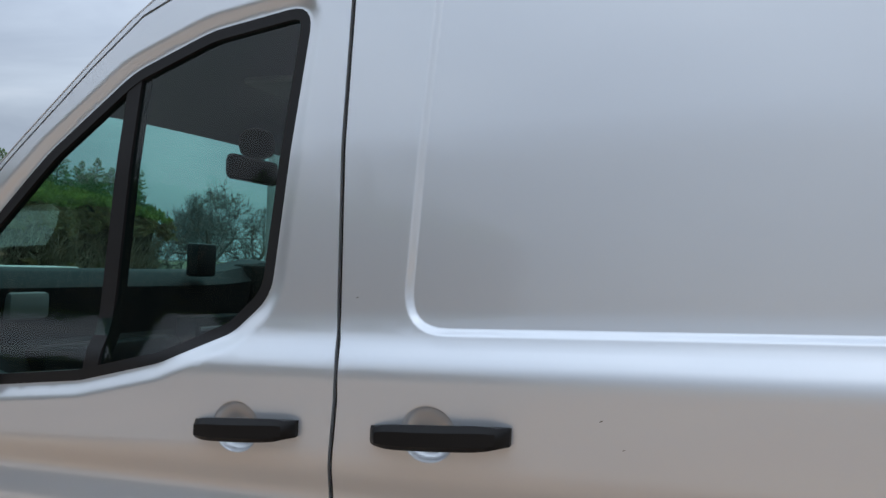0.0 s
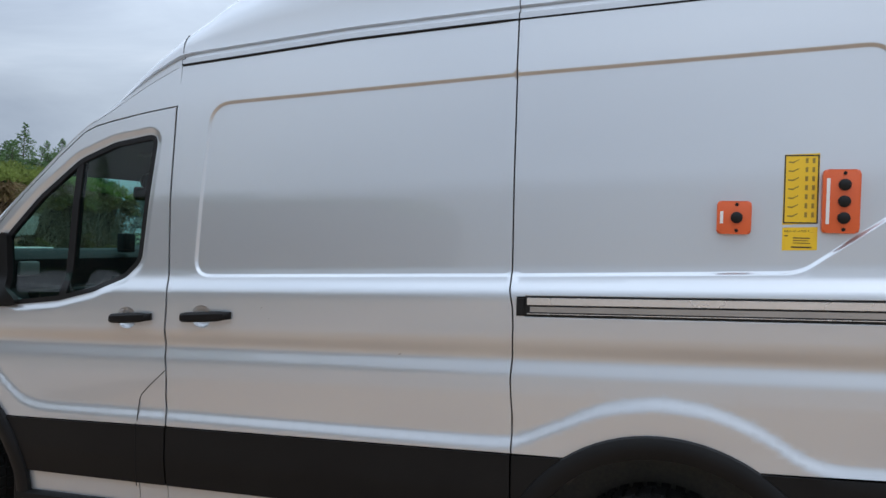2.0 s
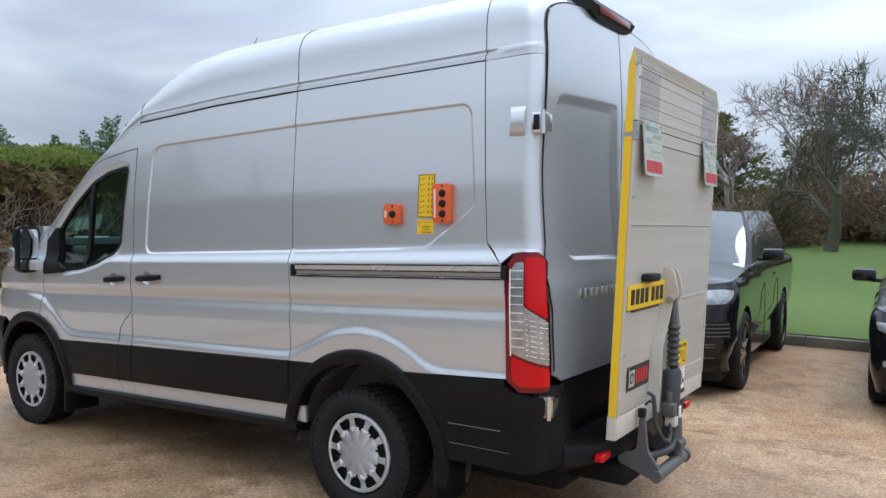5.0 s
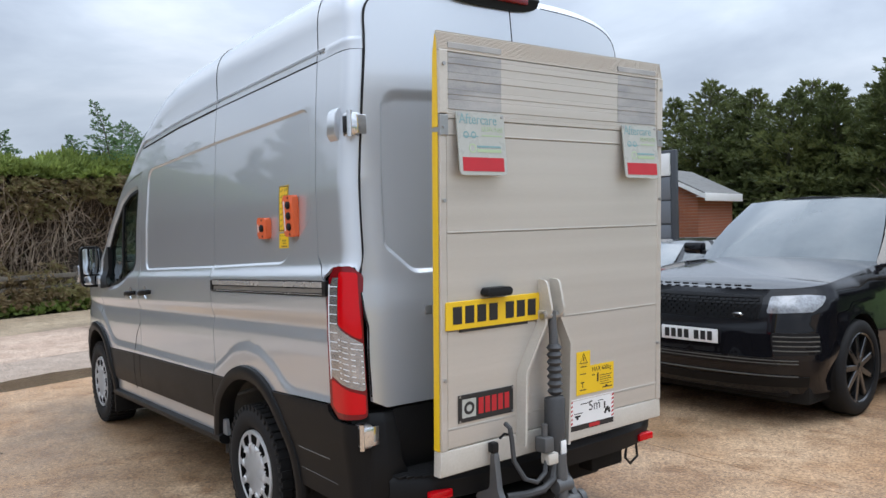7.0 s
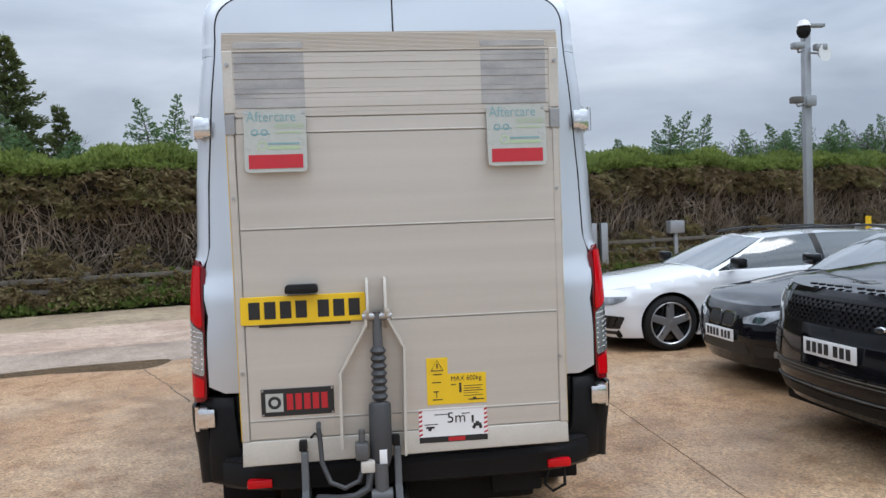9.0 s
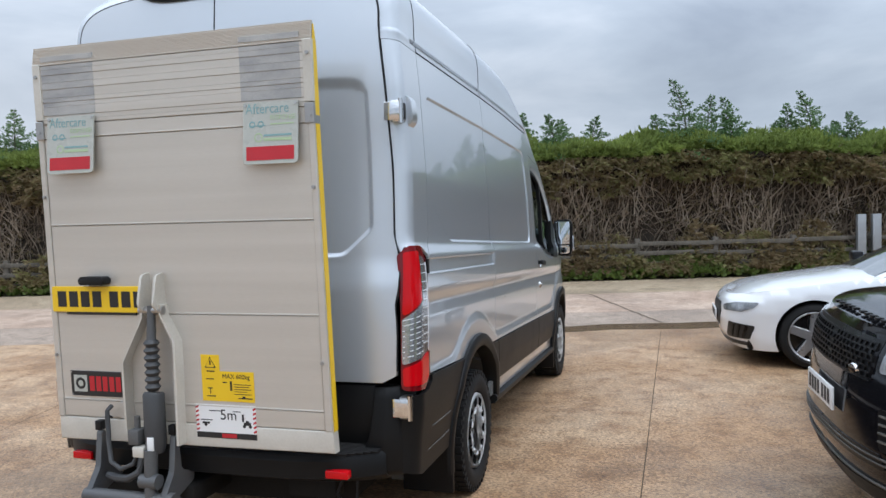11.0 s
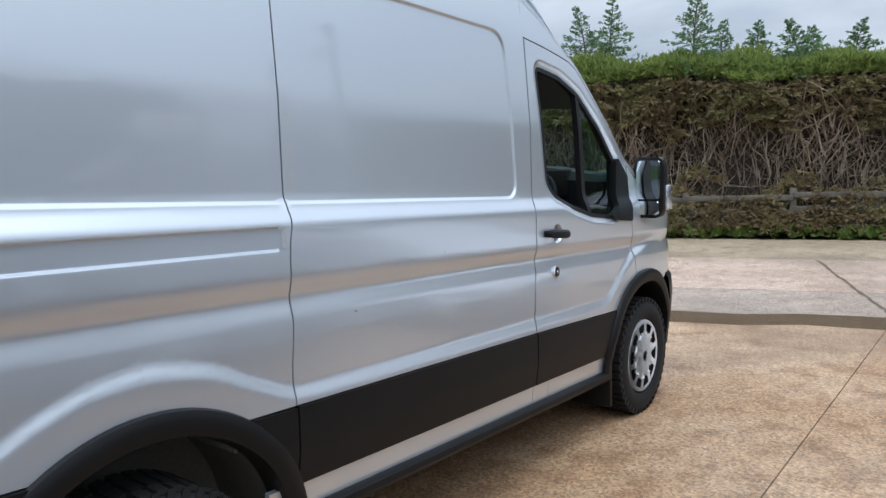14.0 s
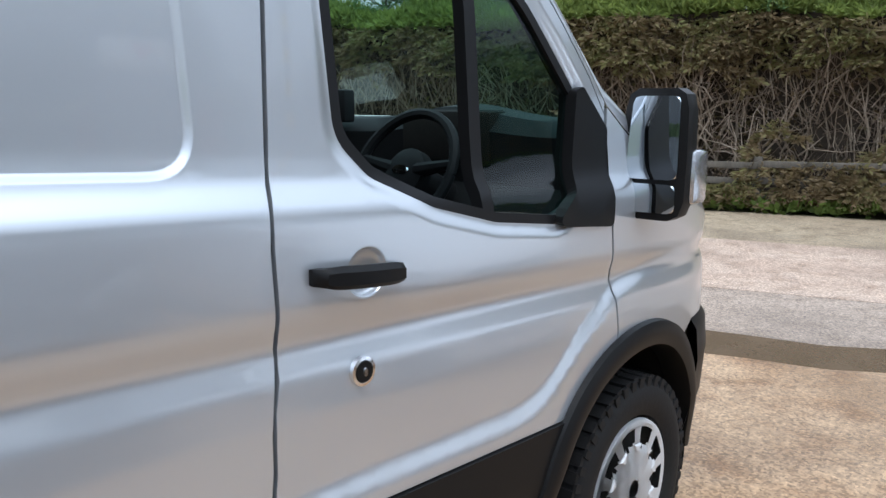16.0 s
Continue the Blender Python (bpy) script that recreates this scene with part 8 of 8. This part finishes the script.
def conifer(base, h, r, seed, limbs, per, size, mat, label, bend=0.12, taper=0.95):
    """A conifer: a leader that bends at the tip, limbs all round it, each a flat feathered spray."""
    q = np.random.RandomState(seed)
    t = thing("conifer_tree", label, "tree", "conifers")
    b0 = np.array(base, float)
    az0 = q.uniform(0, 2 * math.pi)
    tip = np.array([math.cos(az0), math.sin(az0), 0.0]) * bend * h

    def lead(f):
        return b0 + np.array([0, 0, h * f]) + tip * f ** 3
    lim = [([lead(k / 7) for k in range(8)], [0.018 * h * (1 - k / 7.4) for k in range(8)])]
    P, O, S = [], [], []
    for i in range(limbs):
        f = ((i + q.uniform(0, 1)) / limbs) ** 1.12
        az = i * 2.39996 + q.normal(0, 0.35)
        ln = r * (1 - f) ** taper * q.uniform(0.5, 1.2) + 0.03 * h ** 0.5
        hor = np.array([math.cos(az), math.sin(az), 0.0])
        rise = q.uniform(0.05, 0.45) + 0.55 * f ** 2
        lat = np.array([-hor[1], hor[0], 0.0])
        p0 = lead(0.02 + 0.95 * f)
        m = max(6, int(per * (0.25 + 0.85 * ln / r)))
        tt = q.uniform(0, 1, m) ** 0.62
        off = q.normal(0, 1, m) * 0.26 * ln * (1.05 - 0.85 * tt)
        drop = -0.10 * ln * (off / (0.26 * ln)) ** 2 * 0.3
        pts = p0 + hor * (ln * tt)[:, None] + lat * off[:, None] + np.array([0, 0, 1.0]) * (ln * (rise * tt - 0.18 * tt ** 2) + drop + q.normal(0, 0.05, m) * ln)[:, None]
        d = hor * 0.8 + np.array([0, 0, rise * 0.75])
        P.append(pts)
        O.append(d + lat * (np.sign(off) * 0.45)[:, None] + q.normal(0, 0.2, (m, 3)))
        S.append(size * (0.65 + 0.5 * (1 - tt)) * (1 - 0.45 * f))
        e1, e2 = p0 + hor * ln * 0.5 + np.array([0, 0, ln * (rise * 0.5 - 0.045)]), p0 + hor * ln * 0.95 + np.array([0, 0, ln * (rise * 0.95 - 0.16)])
        lim.append(([p0, e1, e2], [0.004 + 0.0022 * h, 0.003 + 0.0014 * h, 0.002]))
    V, F = stems(lim, 5)
    mesh_ob("trunk", V, F, M_BARK, t)
    P, O, S = np.concatenate(P), np.concatenate(O), np.concatenate(S)
    V, F = sprays(P, O, S, q, 4, 0.30, 0.03, 0.13)
    tagged(mesh_ob("crown", V, F, mat, t, smooth=False), kind="stuff")
    return t


rc = random.Random(21)
aa = HA0 + 0.5
idx = 0
while aa < HA1:
    h = rc.choice((0.8, 1.0, 1.2, 1.5, 1.8))
    b = to_world(HS0 + rc.uniform(0.5, 1.8), aa, HZ - 0.30)
    conifer(tuple(b), h + 0.25, 0.50 + 0.30 * h, 100 + idx, 44 + int(h * 18), 28, 0.125, M_SHOOT, "young conifer shooting above the clipped hedge", 0.20, 1.15)
    aa += rc.choice((0.35, 0.5, 0.7, 1.0, 1.7))
    idx += 1
BIG = "large dark green conifer behind the hedge"
conifer((-14.2, -9.4, 0), 7.0, 2.5, 7, 170, 70, 0.30, M_LEAF2, BIG, 0.05)
conifer((-12.9, -7.4, 0), 4.9, 1.5, 8, 110, 60, 0.26, M_LEAF2, BIG, 0.05)
# dark evergreens beyond the car park
for i, (x, y, h, r) in enumerate(((-11.0, 22.2, 6.0, 1.9), (-9.6, 22.0, 6.4, 2.0), (-8.0, 22.6, 5.9, 2.1), (-6.6, 22.0, 5.6, 2.0), (-5.2, 22.4, 5.5, 1.9), (-3.5, 22.0, 6.3, 1.3), (-2.4, 22.8, 5.3, 1.9),
                                  (-10.4, 24.2, 6.3, 2.3), (-7.4, 24.6, 6.2, 2.4), (-4.6, 24.6, 5.8, 2.4), (-1.2, 25.0, 5.6, 2.2), (2.2, 22.5, 3.6, 1.6), (-8.8, 23.2, 5.6, 2.2), (-5.9, 23.4, 5.3, 2.2), (-4.3, 23.2, 5.2, 2.1), (-3.0, 23.6, 5.2, 2.2), (-1.8, 23.6, 4.9, 2.0))):
    conifer((x, y, 1.0 if x > -1 else 0.2), h, r * 1.40, 40 + i, 112, 44, 0.37, M_LEAF2, "dense dark evergreen tree behind the car park", 0.06, 0.78)


def bare_tree(base, h, seed, spread, mat, twig_r=0.006, depth=5, name="bare_tree", label="leafless winter tree with fine spreading twigs", forks=3, trunk=0.32, r0=None, twigs=None):
    """A leafless tree: a tapered trunk that forks again and again."""
    q = np.random.RandomState(seed)
    t = thing(name, label, "tree", "bare trees")
    chains = {k: [] for k in range(depth + 1)}

    def grow(p, d, ln, r, lev):
        pts, rad = [p], [r]
        k_n = 4 if lev < 2 else 3
        for k in range(k_n):
            d = d + q.normal(0, 0.13 + 0.03 * lev, 3)
            d[2] += 0.05
            d = d / np.linalg.norm(d)
            p = p + d * ln / k_n
            pts.append(p)
            rad.append(max(twig_r * 0.5, r * (1 - 0.45 * (k + 1) / k_n)))
        chains[lev].append((pts, rad))
        if lev >= depth:
            return
        nf = forks + (1 if q.uniform() < 0.45 else 0)
        for i in range(nf):
            f = q.uniform(0.45, 1.0) if i else 1.0
            j = min(k_n, max(1, int(round(f * k_n))))
            az = q.uniform(0, 2 * math.pi)
            side = np.cross(d, np.array([math.cos(az), math.sin(az), 0.3]))
            side /= np.linalg.norm(side) + 1e-9
            nd = d * (1 - spread * 0.55) + side * spread * q.uniform(0.6, 1.25)
            nd /= np.linalg.norm(nd)
            grow(pts[j], nd, ln * q.uniform(0.62, 0.82), max(twig_r, rad[j] * q.uniform(0.55, 0.75)), lev + 1)
    grow(np.array(base, float), np.array([0, 0, 1.0]), h * trunk, r0 or h * 0.024, 0)
    V, F = stems(chains[0] + chains[1], 7)
    mesh_ob("trunk", V, F, mat, t)
    V, F = stems(chains[2] + (chains[3] if depth > 3 else []), 4)
    tagged(mesh_ob("branch_mass", V, F, mat, t), kind="stuff")
    rest = [c for k in range(3 if depth <= 3 else 4, depth + 1) for c in chains[k]]
    if rest:
        V, F = stems(rest, 3)
        tagged(mesh_ob("twig_mass", V, F, twigs or mat, t), kind="stuff")
    return t


bare_tree((5.2, 14.0, 0.80), 10.5, 3, 0.50, M_BARK, 0.0080, 6, forks=3, trunk=0.14, r0=0.12)
bare_tree((7.3, 15.0, 0.9), 9.2, 4, 0.52, M_BARK, 0.0085, 6, trunk=0.16, forks=3)
bare_tree((3.4, 16.5, 1.0), 7.0, 14, 0.55, M_BARK, 0.007, 5, trunk=0.2, forks=4)
bare_tree((-1.9, 20.5, 0.8), 4.2, 15, 0.7, M_TWIG, 0.008, 5, trunk=0.14, forks=4)
bare_tree((-0.9, 21.5, 0.9), 4.4, 16, 0.7, M_TWIG, 0.008, 5, trunk=0.14, forks=4)
BIRCH = "pale leafless birch on the grass bank"
bare_tree((0.35, 19.5, 1.1), 8.4, 5, 0.40, M_BIRCH, 0.008, 6, label=BIRCH, trunk=0.20, twigs=M_TWIGRED)
bare_tree((1.7, 21.0, 1.2), 8.8, 6, 0.40, M_BIRCH, 0.008, 6, label=BIRCH, trunk=0.22, twigs=M_TWIGRED)
OAK = "broad leafless oak far beyond the yard"
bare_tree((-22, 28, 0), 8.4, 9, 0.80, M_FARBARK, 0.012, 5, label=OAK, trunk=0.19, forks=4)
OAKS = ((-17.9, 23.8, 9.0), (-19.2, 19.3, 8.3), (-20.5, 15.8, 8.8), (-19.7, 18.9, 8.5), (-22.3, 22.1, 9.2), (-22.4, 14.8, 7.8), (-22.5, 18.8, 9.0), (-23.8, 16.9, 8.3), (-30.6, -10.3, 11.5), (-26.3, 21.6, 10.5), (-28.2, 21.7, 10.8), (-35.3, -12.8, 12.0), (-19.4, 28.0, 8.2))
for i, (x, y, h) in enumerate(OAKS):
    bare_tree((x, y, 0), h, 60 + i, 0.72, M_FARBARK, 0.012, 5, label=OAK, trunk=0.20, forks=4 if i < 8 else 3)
# low bushes at the back of the lawn
for i, (x, y, r_) in enumerate(((1.6, 18, 1.5), (3.4, 20.5, 2.4), (7.4, 18.5, 2.2), (9.6, 18.5, 2.4), (11.8, 18, 2.2), (-1.2, 20, 1.5), (5.4, 20.5, 2.5))):
    q = np.random.RandomState(200 + i)
    z0 = float(np.interp(y, [7.3, 9, 14, 22, 40, 70], [0.12, 0.32, 0.88, 1.35, 1.75, 1.9]))
    b = thing("bush", "dark twiggy bush at the lawn's edge", "bush", "bushes")
    ch = []
    for k in range(420):
        az, el = q.uniform(0, 2 * math.pi), q.uniform(0.1, 1.45)
        d = np.array([math.cos(az) * math.cos(el), math.sin(az) * math.cos(el), math.sin(el)])
        ln = r_ * q.uniform(0.5, 1.3)
        p = np.array([x, y, z0]) + np.array([d[0], d[1], 0]) * r_ * 0.2
        ch.append(([p, p + d * ln * 0.5 + q.normal(0, 0.08, 3), p + d * ln + q.normal(0, 0.15, 3)], [0.015, 0.011, 0.006]))
    V, F = stems(ch, 3)
    tagged(mesh_ob("stem_mass", V, F, M_TWIG, b), kind="stuff")
    n = 900
    d = q.normal(0, 1, (n, 3))
    d[:, 2] = np.abs(d[:, 2])
    d /= np.linalg.norm(d, axis=1)[:, None]
    pos = np.array([x, y, z0]) + d * r_ * q.uniform(0.3, 0.95, n)[:, None]
    V, F = sprays(pos, d, np.full(n, 0.16), q, 4, 0.6)
    tagged(mesh_ob("foliage", V, F, M_DKLEAF, b, smooth=False), kind="stuff")

# ---- wooden fence ----
fence = thing("fence", "weathered wooden post and rail fence before the hedge", "fence")
post_me = rail_me = None
for k in range(24):
    a0 = HA0 + k * 1.83
    p = to_world(7.62, a0)
    if post_me is None:
        ob = part("post", a_box((-0.06, -0.05, -0.4), (0.06, 0.05, 0.82), 0.012), M_WOOD, fence)
        post_me = ob.data
    else:
        ob = new("post", post_me)
        ob.parent = fence
    ang = math.degrees(math.atan2(GD.y, GD.x))
    ob.matrix_world = pose(p.x, p.y, float(np.interp(a0, [3, 6], [0, 0.12])) - 0.02, 0, 0, ang + rc.uniform(-3, 3))
    for z in (0.20, 0.44, 0.68):
        if rail_me is None:
            r1 = part("rail", a_box((0, -0.02, -0.05), (1.83, 0.02, 0.05), 0.008), M_WOOD, fence)
            rail_me = r1.data
        else:
            r1 = new("rail", rail_me)
            r1.parent = fence
        pf = to_world(7.55, a0)
        r1.matrix_world = pose(pf.x, pf.y, z + float(np.interp(a0, [3, 6], [0, 0.12])) + rc.uniform(-0.015, 0.015), 0, rc.uniform(-0.6, 0.6), ang)

# ---- street furniture ----
M_GALV = surf("galvanised_steel", (0.36, 0.37, 0.38), 0.5, 0.6, (0.27, 0.28, 0.29), 4, 60, 0.5)
M_SIGNGREY = surf("grey_sign_panel", (0.15, 0.165, 0.185), 0.5, 0.1, (0.13, 0.14, 0.16), 2, 60, 0.4)
M_SIGNDK = surf("dark_sign_frame", (0.05, 0.055, 0.065), 0.5, 0.1, (0.06, 0.065, 0.07), 2, 60, 0.4)
pole = thing("camera_pole", "tall grey steel pole carrying security cameras", "pole")
part("mast", a_box((-4.66, 7.49, 0.0), (-4.54, 7.61, 4.70), 0.01), M_GALV, pole)
part("base_box", a_box((-4.80, 7.36, 0.0), (-4.42, 7.74, 1.25), 0.02), M_SIGNDK, pole)
part("top_arm", a_box((-4.62, 7.50, 4.66), (-4.50, 7.86, 4.72), 0.01), M_GALV, pole)
bm = bmesh.new()
lathe(bm, [(0.0, -0.14), (0.07, -0.12), (0.11, -0.05), (0.115, 0.0), (0.10, 0.05), (0.05, 0.09), (0.0, 0.1)], Matrix.Translation((-4.50, 7.46, 4.60)), 20)
part("dome_camera", bm, M_DARK, pole, "dark dome camera")
part("dome_cap", tube(bmesh.new(), [(-4.50, 7.46, 4.66), (-4.50, 7.46, 4.76)], [0.12, 0.07], 16), M_WHITE, pole)
for z, y0, y1 in ((4.33, 7.22, 7.50), (3.42, 7.18, 7.48), (4.30, 7.62, 7.90)):
    part("box_camera", a_box((-4.52, y0, z - 0.055), (-4.38, y0 + 0.20, z + 0.055), 0.02), M_GALV if z > 4 else M_LINER, pole)
    part("camera_arm", tube(bmesh.new(), [(-4.46, y0 + 0.1, z - 0.05), (-4.5, (y0 + y1) / 2, z - 0.10), (-4.58, 7.52, z - 0.06)], 0.018, 6), M_GALV, pole)
part("horn", tube(bmesh.new(), [(-4.52, 7.74, 4.20), (-4.40, 7.78, 4.20)], [0.04, 0.15], 16), M_WHITE, pole)
part("junction_box", a_box((-4.54, 7.46, 3.32), (-4.44, 7.64, 3.50), 0.01), M_GALV, pole)
arm = thing("barrier_arm", "raised barrier arm with black and yellow stripes", "barrier")
for k in range(15):
    z = 1.05 + k * 0.275
    part("stripe", a_box((-6.54, 11.02, z), (-6.46, 11.10, z + 0.275), 0.004), M_YELLOW if k % 2 == 0 and k < 14 else M_INK, arm)
part("cabinet", a_box((-6.72, 10.86, 0.0), (-6.30, 11.26, 1.08), 0.03), M_GALV, arm)
gate = thing("steel_gate_rail", "long galvanised steel rail barrier by the entrance", "barrier")
part("top_rail", a_box((-9.2, 11.55, 1.08), (-3.2, 11.60, 1.15), 0.01), M_GALV, gate)
part("lower_rail", a_box((-9.2, 11.55, 0.60), (-3.2, 11.60, 0.66), 0.01), M_GALV, gate)
for x in (-9.2, -7.2, -5.2, -3.2):
    part("upright", a_box((x - 0.04, 11.54, 0.0), (x + 0.04, 11.61, 1.17), 0.01), M_GALV, gate)
pal = thing("palisade_fence", "grey steel palisade fence beside the sign", "fence")
for k in range(16):
    x = -9.0 + k * 0.155
    part("pale", a_box((x, 13.9, 0.05), (x + 0.07, 13.92, 1.72), 0.004), M_GALV, pal)
for z in (0.4, 1.4):
    part("pale_rail", a_box((-9.05, 13.925, z), (-6.6, 13.965, z + 0.05), 0.004), M_GALV, pal)
sg_ = thing("totem_sign", "grey dealership totem sign with a white top panel", "sign")
part("frame", a_box((-6.62, 13.52, 0.0), (-4.68, 13.62, 3.40), 0.02), M_SIGNDK, sg_)
part("side_post", a_box((-6.60, 13.46, 0.0), (-6.40, 13.54, 3.34), 0.01), M_SIGNDK, sg_)
white = part("white_panel", a_box((-6.36, 13.47, 2.78), (-4.84, 13.53, 3.32), 0.006), M_WHITE, sg_)
for z0, z1 in ((2.20, 2.74), (1.62, 2.16), (1.04, 1.58), (0.46, 1.0)):
    part("grey_panel", a_box((-6.36, 13.48, z0), (-4.84, 13.53, z1), 0.006), M_SIGNGREY, sg_)
for poly in ([(-0.20, 0.06), (0.20, 0.06), (0.12, -0.02), (-0.12, -0.02)], [(-0.10, -0.03), (0.10, -0.03), (0.0, -0.16)], [(-0.14, 0.14), (0.14, 0.14), (0.16, 0.08), (-0.16, 0.08)]):
    part("red_shape", prism(bmesh.new(), poly, lambda a, b, d: Vector((-5.60 + a, d, 3.11 + b)), 13.455, 13.475), M_RED, white)
part("name_bar", a_box((-6.0, 13.462, 2.86), (-5.2, 13.475, 2.90)), M_LINER, white)
for k in range(20):
    if k % 9 == 8:
        continue
    part("letter_bar", a_box((-6.55, 13.452, 0.9 + k * 0.115), (-6.45, 13.465, 0.98 + k * 0.115)), M_WHITE, sg_)
sg_.matrix_world = Matrix.Translation((0.62, 0, 0)) @ Matrix.Diagonal((0.885, 0.885, 0.92, 1))
M_BRICK = surf("orange_brick", (0.34, 0.125, 0.06), 0.85, 0, (0.26, 0.10, 0.055), 3, 30, 0.6, islands=0.5, bump=0.2)
M_MORTAR = surf("mortar", (0.32, 0.28, 0.23), 0.9, 0, (0.26, 0.22, 0.18), 3, 60, 0.5)
M_SLATE = surf("grey_roof_tile", (0.16, 0.155, 0.15), 0.8, 0, (0.11, 0.11, 0.10), 2, 30, 0.6, bump=0.2, stretch=(1, 6, 6))
bl = thing("brick_building", "small orange brick building with grey pitched roof", "building")
BLEN, BWID, BEAVE = 3.0, 2.3, 2.16
part("wall", a_box((0.006, 0.006, -0.02), (BLEN, BWID - 0.006, BEAVE)), M_MORTAR, bl)
V, F = [], []
for rowi in range(36):
    z = rowi * 0.075
    for wall_, ext in ((0, BLEN), (1, BWID)):
        half = max(0.0, (z - BEAVE) * 1.95) if wall_ else 0.0
        if z > BEAVE - 0.05 and not wall_:
            continue
        k = 0
        while True:
            x = half + k * 0.225 - (0.1125 if rowi % 2 else 0)
            k += 1
            x0, x1 = max(x, half), min(x + 0.215, ext - half)
            if x0 >= ext - half - 0.02:
                break
            if x1 - x0 < 0.03:
                continue
            lo, hi = ((x0, -0.006, z), (x1, 0.02, z + 0.065)) if not wall_ else ((-0.006, x0, z), (0.02, x1, z + 0.065))
            s = len(V)
            V += [(lo[0], lo[1], lo[2]), (hi[0], lo[1], lo[2]), (hi[0], hi[1], lo[2]), (lo[0], hi[1], lo[2]), (lo[0], lo[1], hi[2]), (hi[0], lo[1], hi[2]), (hi[0], hi[1], hi[2]), (lo[0], hi[1], hi[2])]
            F += [(s, s + 3, s + 2, s + 1), (s + 4, s + 5, s + 6, s + 7), (s, s + 1, s + 5, s + 4), (s + 1, s + 2, s + 6, s + 5), (s + 2, s + 3, s + 7, s + 6), (s + 3, s, s + 4, s + 7)]
tagged(mesh_ob("brick_facing", V, F, M_BRICK, bl, smooth=False), kind="stuff")
bm = bmesh.new()
prism(bm, [(0.01, BEAVE - 0.01), (BWID - 0.01, BEAVE - 0.01), (BWID / 2, BEAVE + 0.58)], lambda a, b, d: Vector((d, a, b)), 0.008, BLEN - 0.01)
part("gable", bm, M_MORTAR, bl)
bm = bmesh.new()
prism(bm, [(-0.22, BEAVE - 0.02), (BWID / 2, BEAVE + 0.66), (BWID + 0.22, BEAVE - 0.02), (BWID + 0.22, BEAVE + 0.05), (BWID / 2, BEAVE + 0.74), (-0.22, BEAVE + 0.05)], lambda a, b, d: Vector((d, a, b)), -0.15, BLEN + 0.15)
part("roof", bm, M_SLATE, bl)
part("fascia", a_box((-0.16, -0.25, BEAVE - 0.16), (BLEN + 0.16, -0.225, BEAVE + 0.04), 0.004), M_WHITE, bl)
part("soffit", a_box((-0.14, -0.22, BEAVE - 0.06), (BLEN + 0.14, 0.0, BEAVE - 0.035)), M_WHITE, bl)
for sd in (0, 1):
    y0, y1 = (-0.22, BWID / 2) if sd == 0 else (BWID + 0.22, BWID / 2)
    part("barge_board", prism(bmesh.new(), [(y0, BEAVE - 0.10), (y1, BEAVE + 0.60), (y1, BEAVE + 0.70), (y0, BEAVE + 0.02)], lambda a, b, d: Vector((d, a, b)), -0.175, -0.152), M_WHITE, bl)
bl.matrix_world = Matrix(((GD.x, GN.x, 0, -4.4), (GD.y, GN.y, 0, 14.0), (0, 0, 1, 0), (0, 0, 0, 1)))
for s_, a_, nm in ((7.35, 11.9, 0), (7.35, 12.25, 0)):
    p = to_world(s_, a_)
    tagged(part("steel_post", a_box((p.x - 0.11, p.y - 0.09, -0.02), (p.x + 0.11, p.y + 0.09, 1.36), 0.01), M_GALV), "upright galvanised steel barrier post at the hedge", "post", "steel posts")
p = to_world(6.4, 13.9)
bx = thing("grey_cabinet", "small grey box on a post by the hedge", "cabinet")
part("post", a_box((p.x - 0.05, p.y - 0.05, -0.02), (p.x + 0.05, p.y + 0.05, 1.05), 0.01), M_GALV, bx)
part("box", a_box((p.x - 0.15, p.y - 0.2, 1.03), (p.x + 0.15, p.y + 0.2, 1.36), 0.02), M_GALV, bx)
bo = thing("yellow_bollard", "slim yellow bollard post", "bollard")
part("post", tube(bmesh.new(), [(-8.4, 11.3, -0.02), (-8.4, 11.3, 1.35)], 0.06, 12), M_YELLOW, bo)
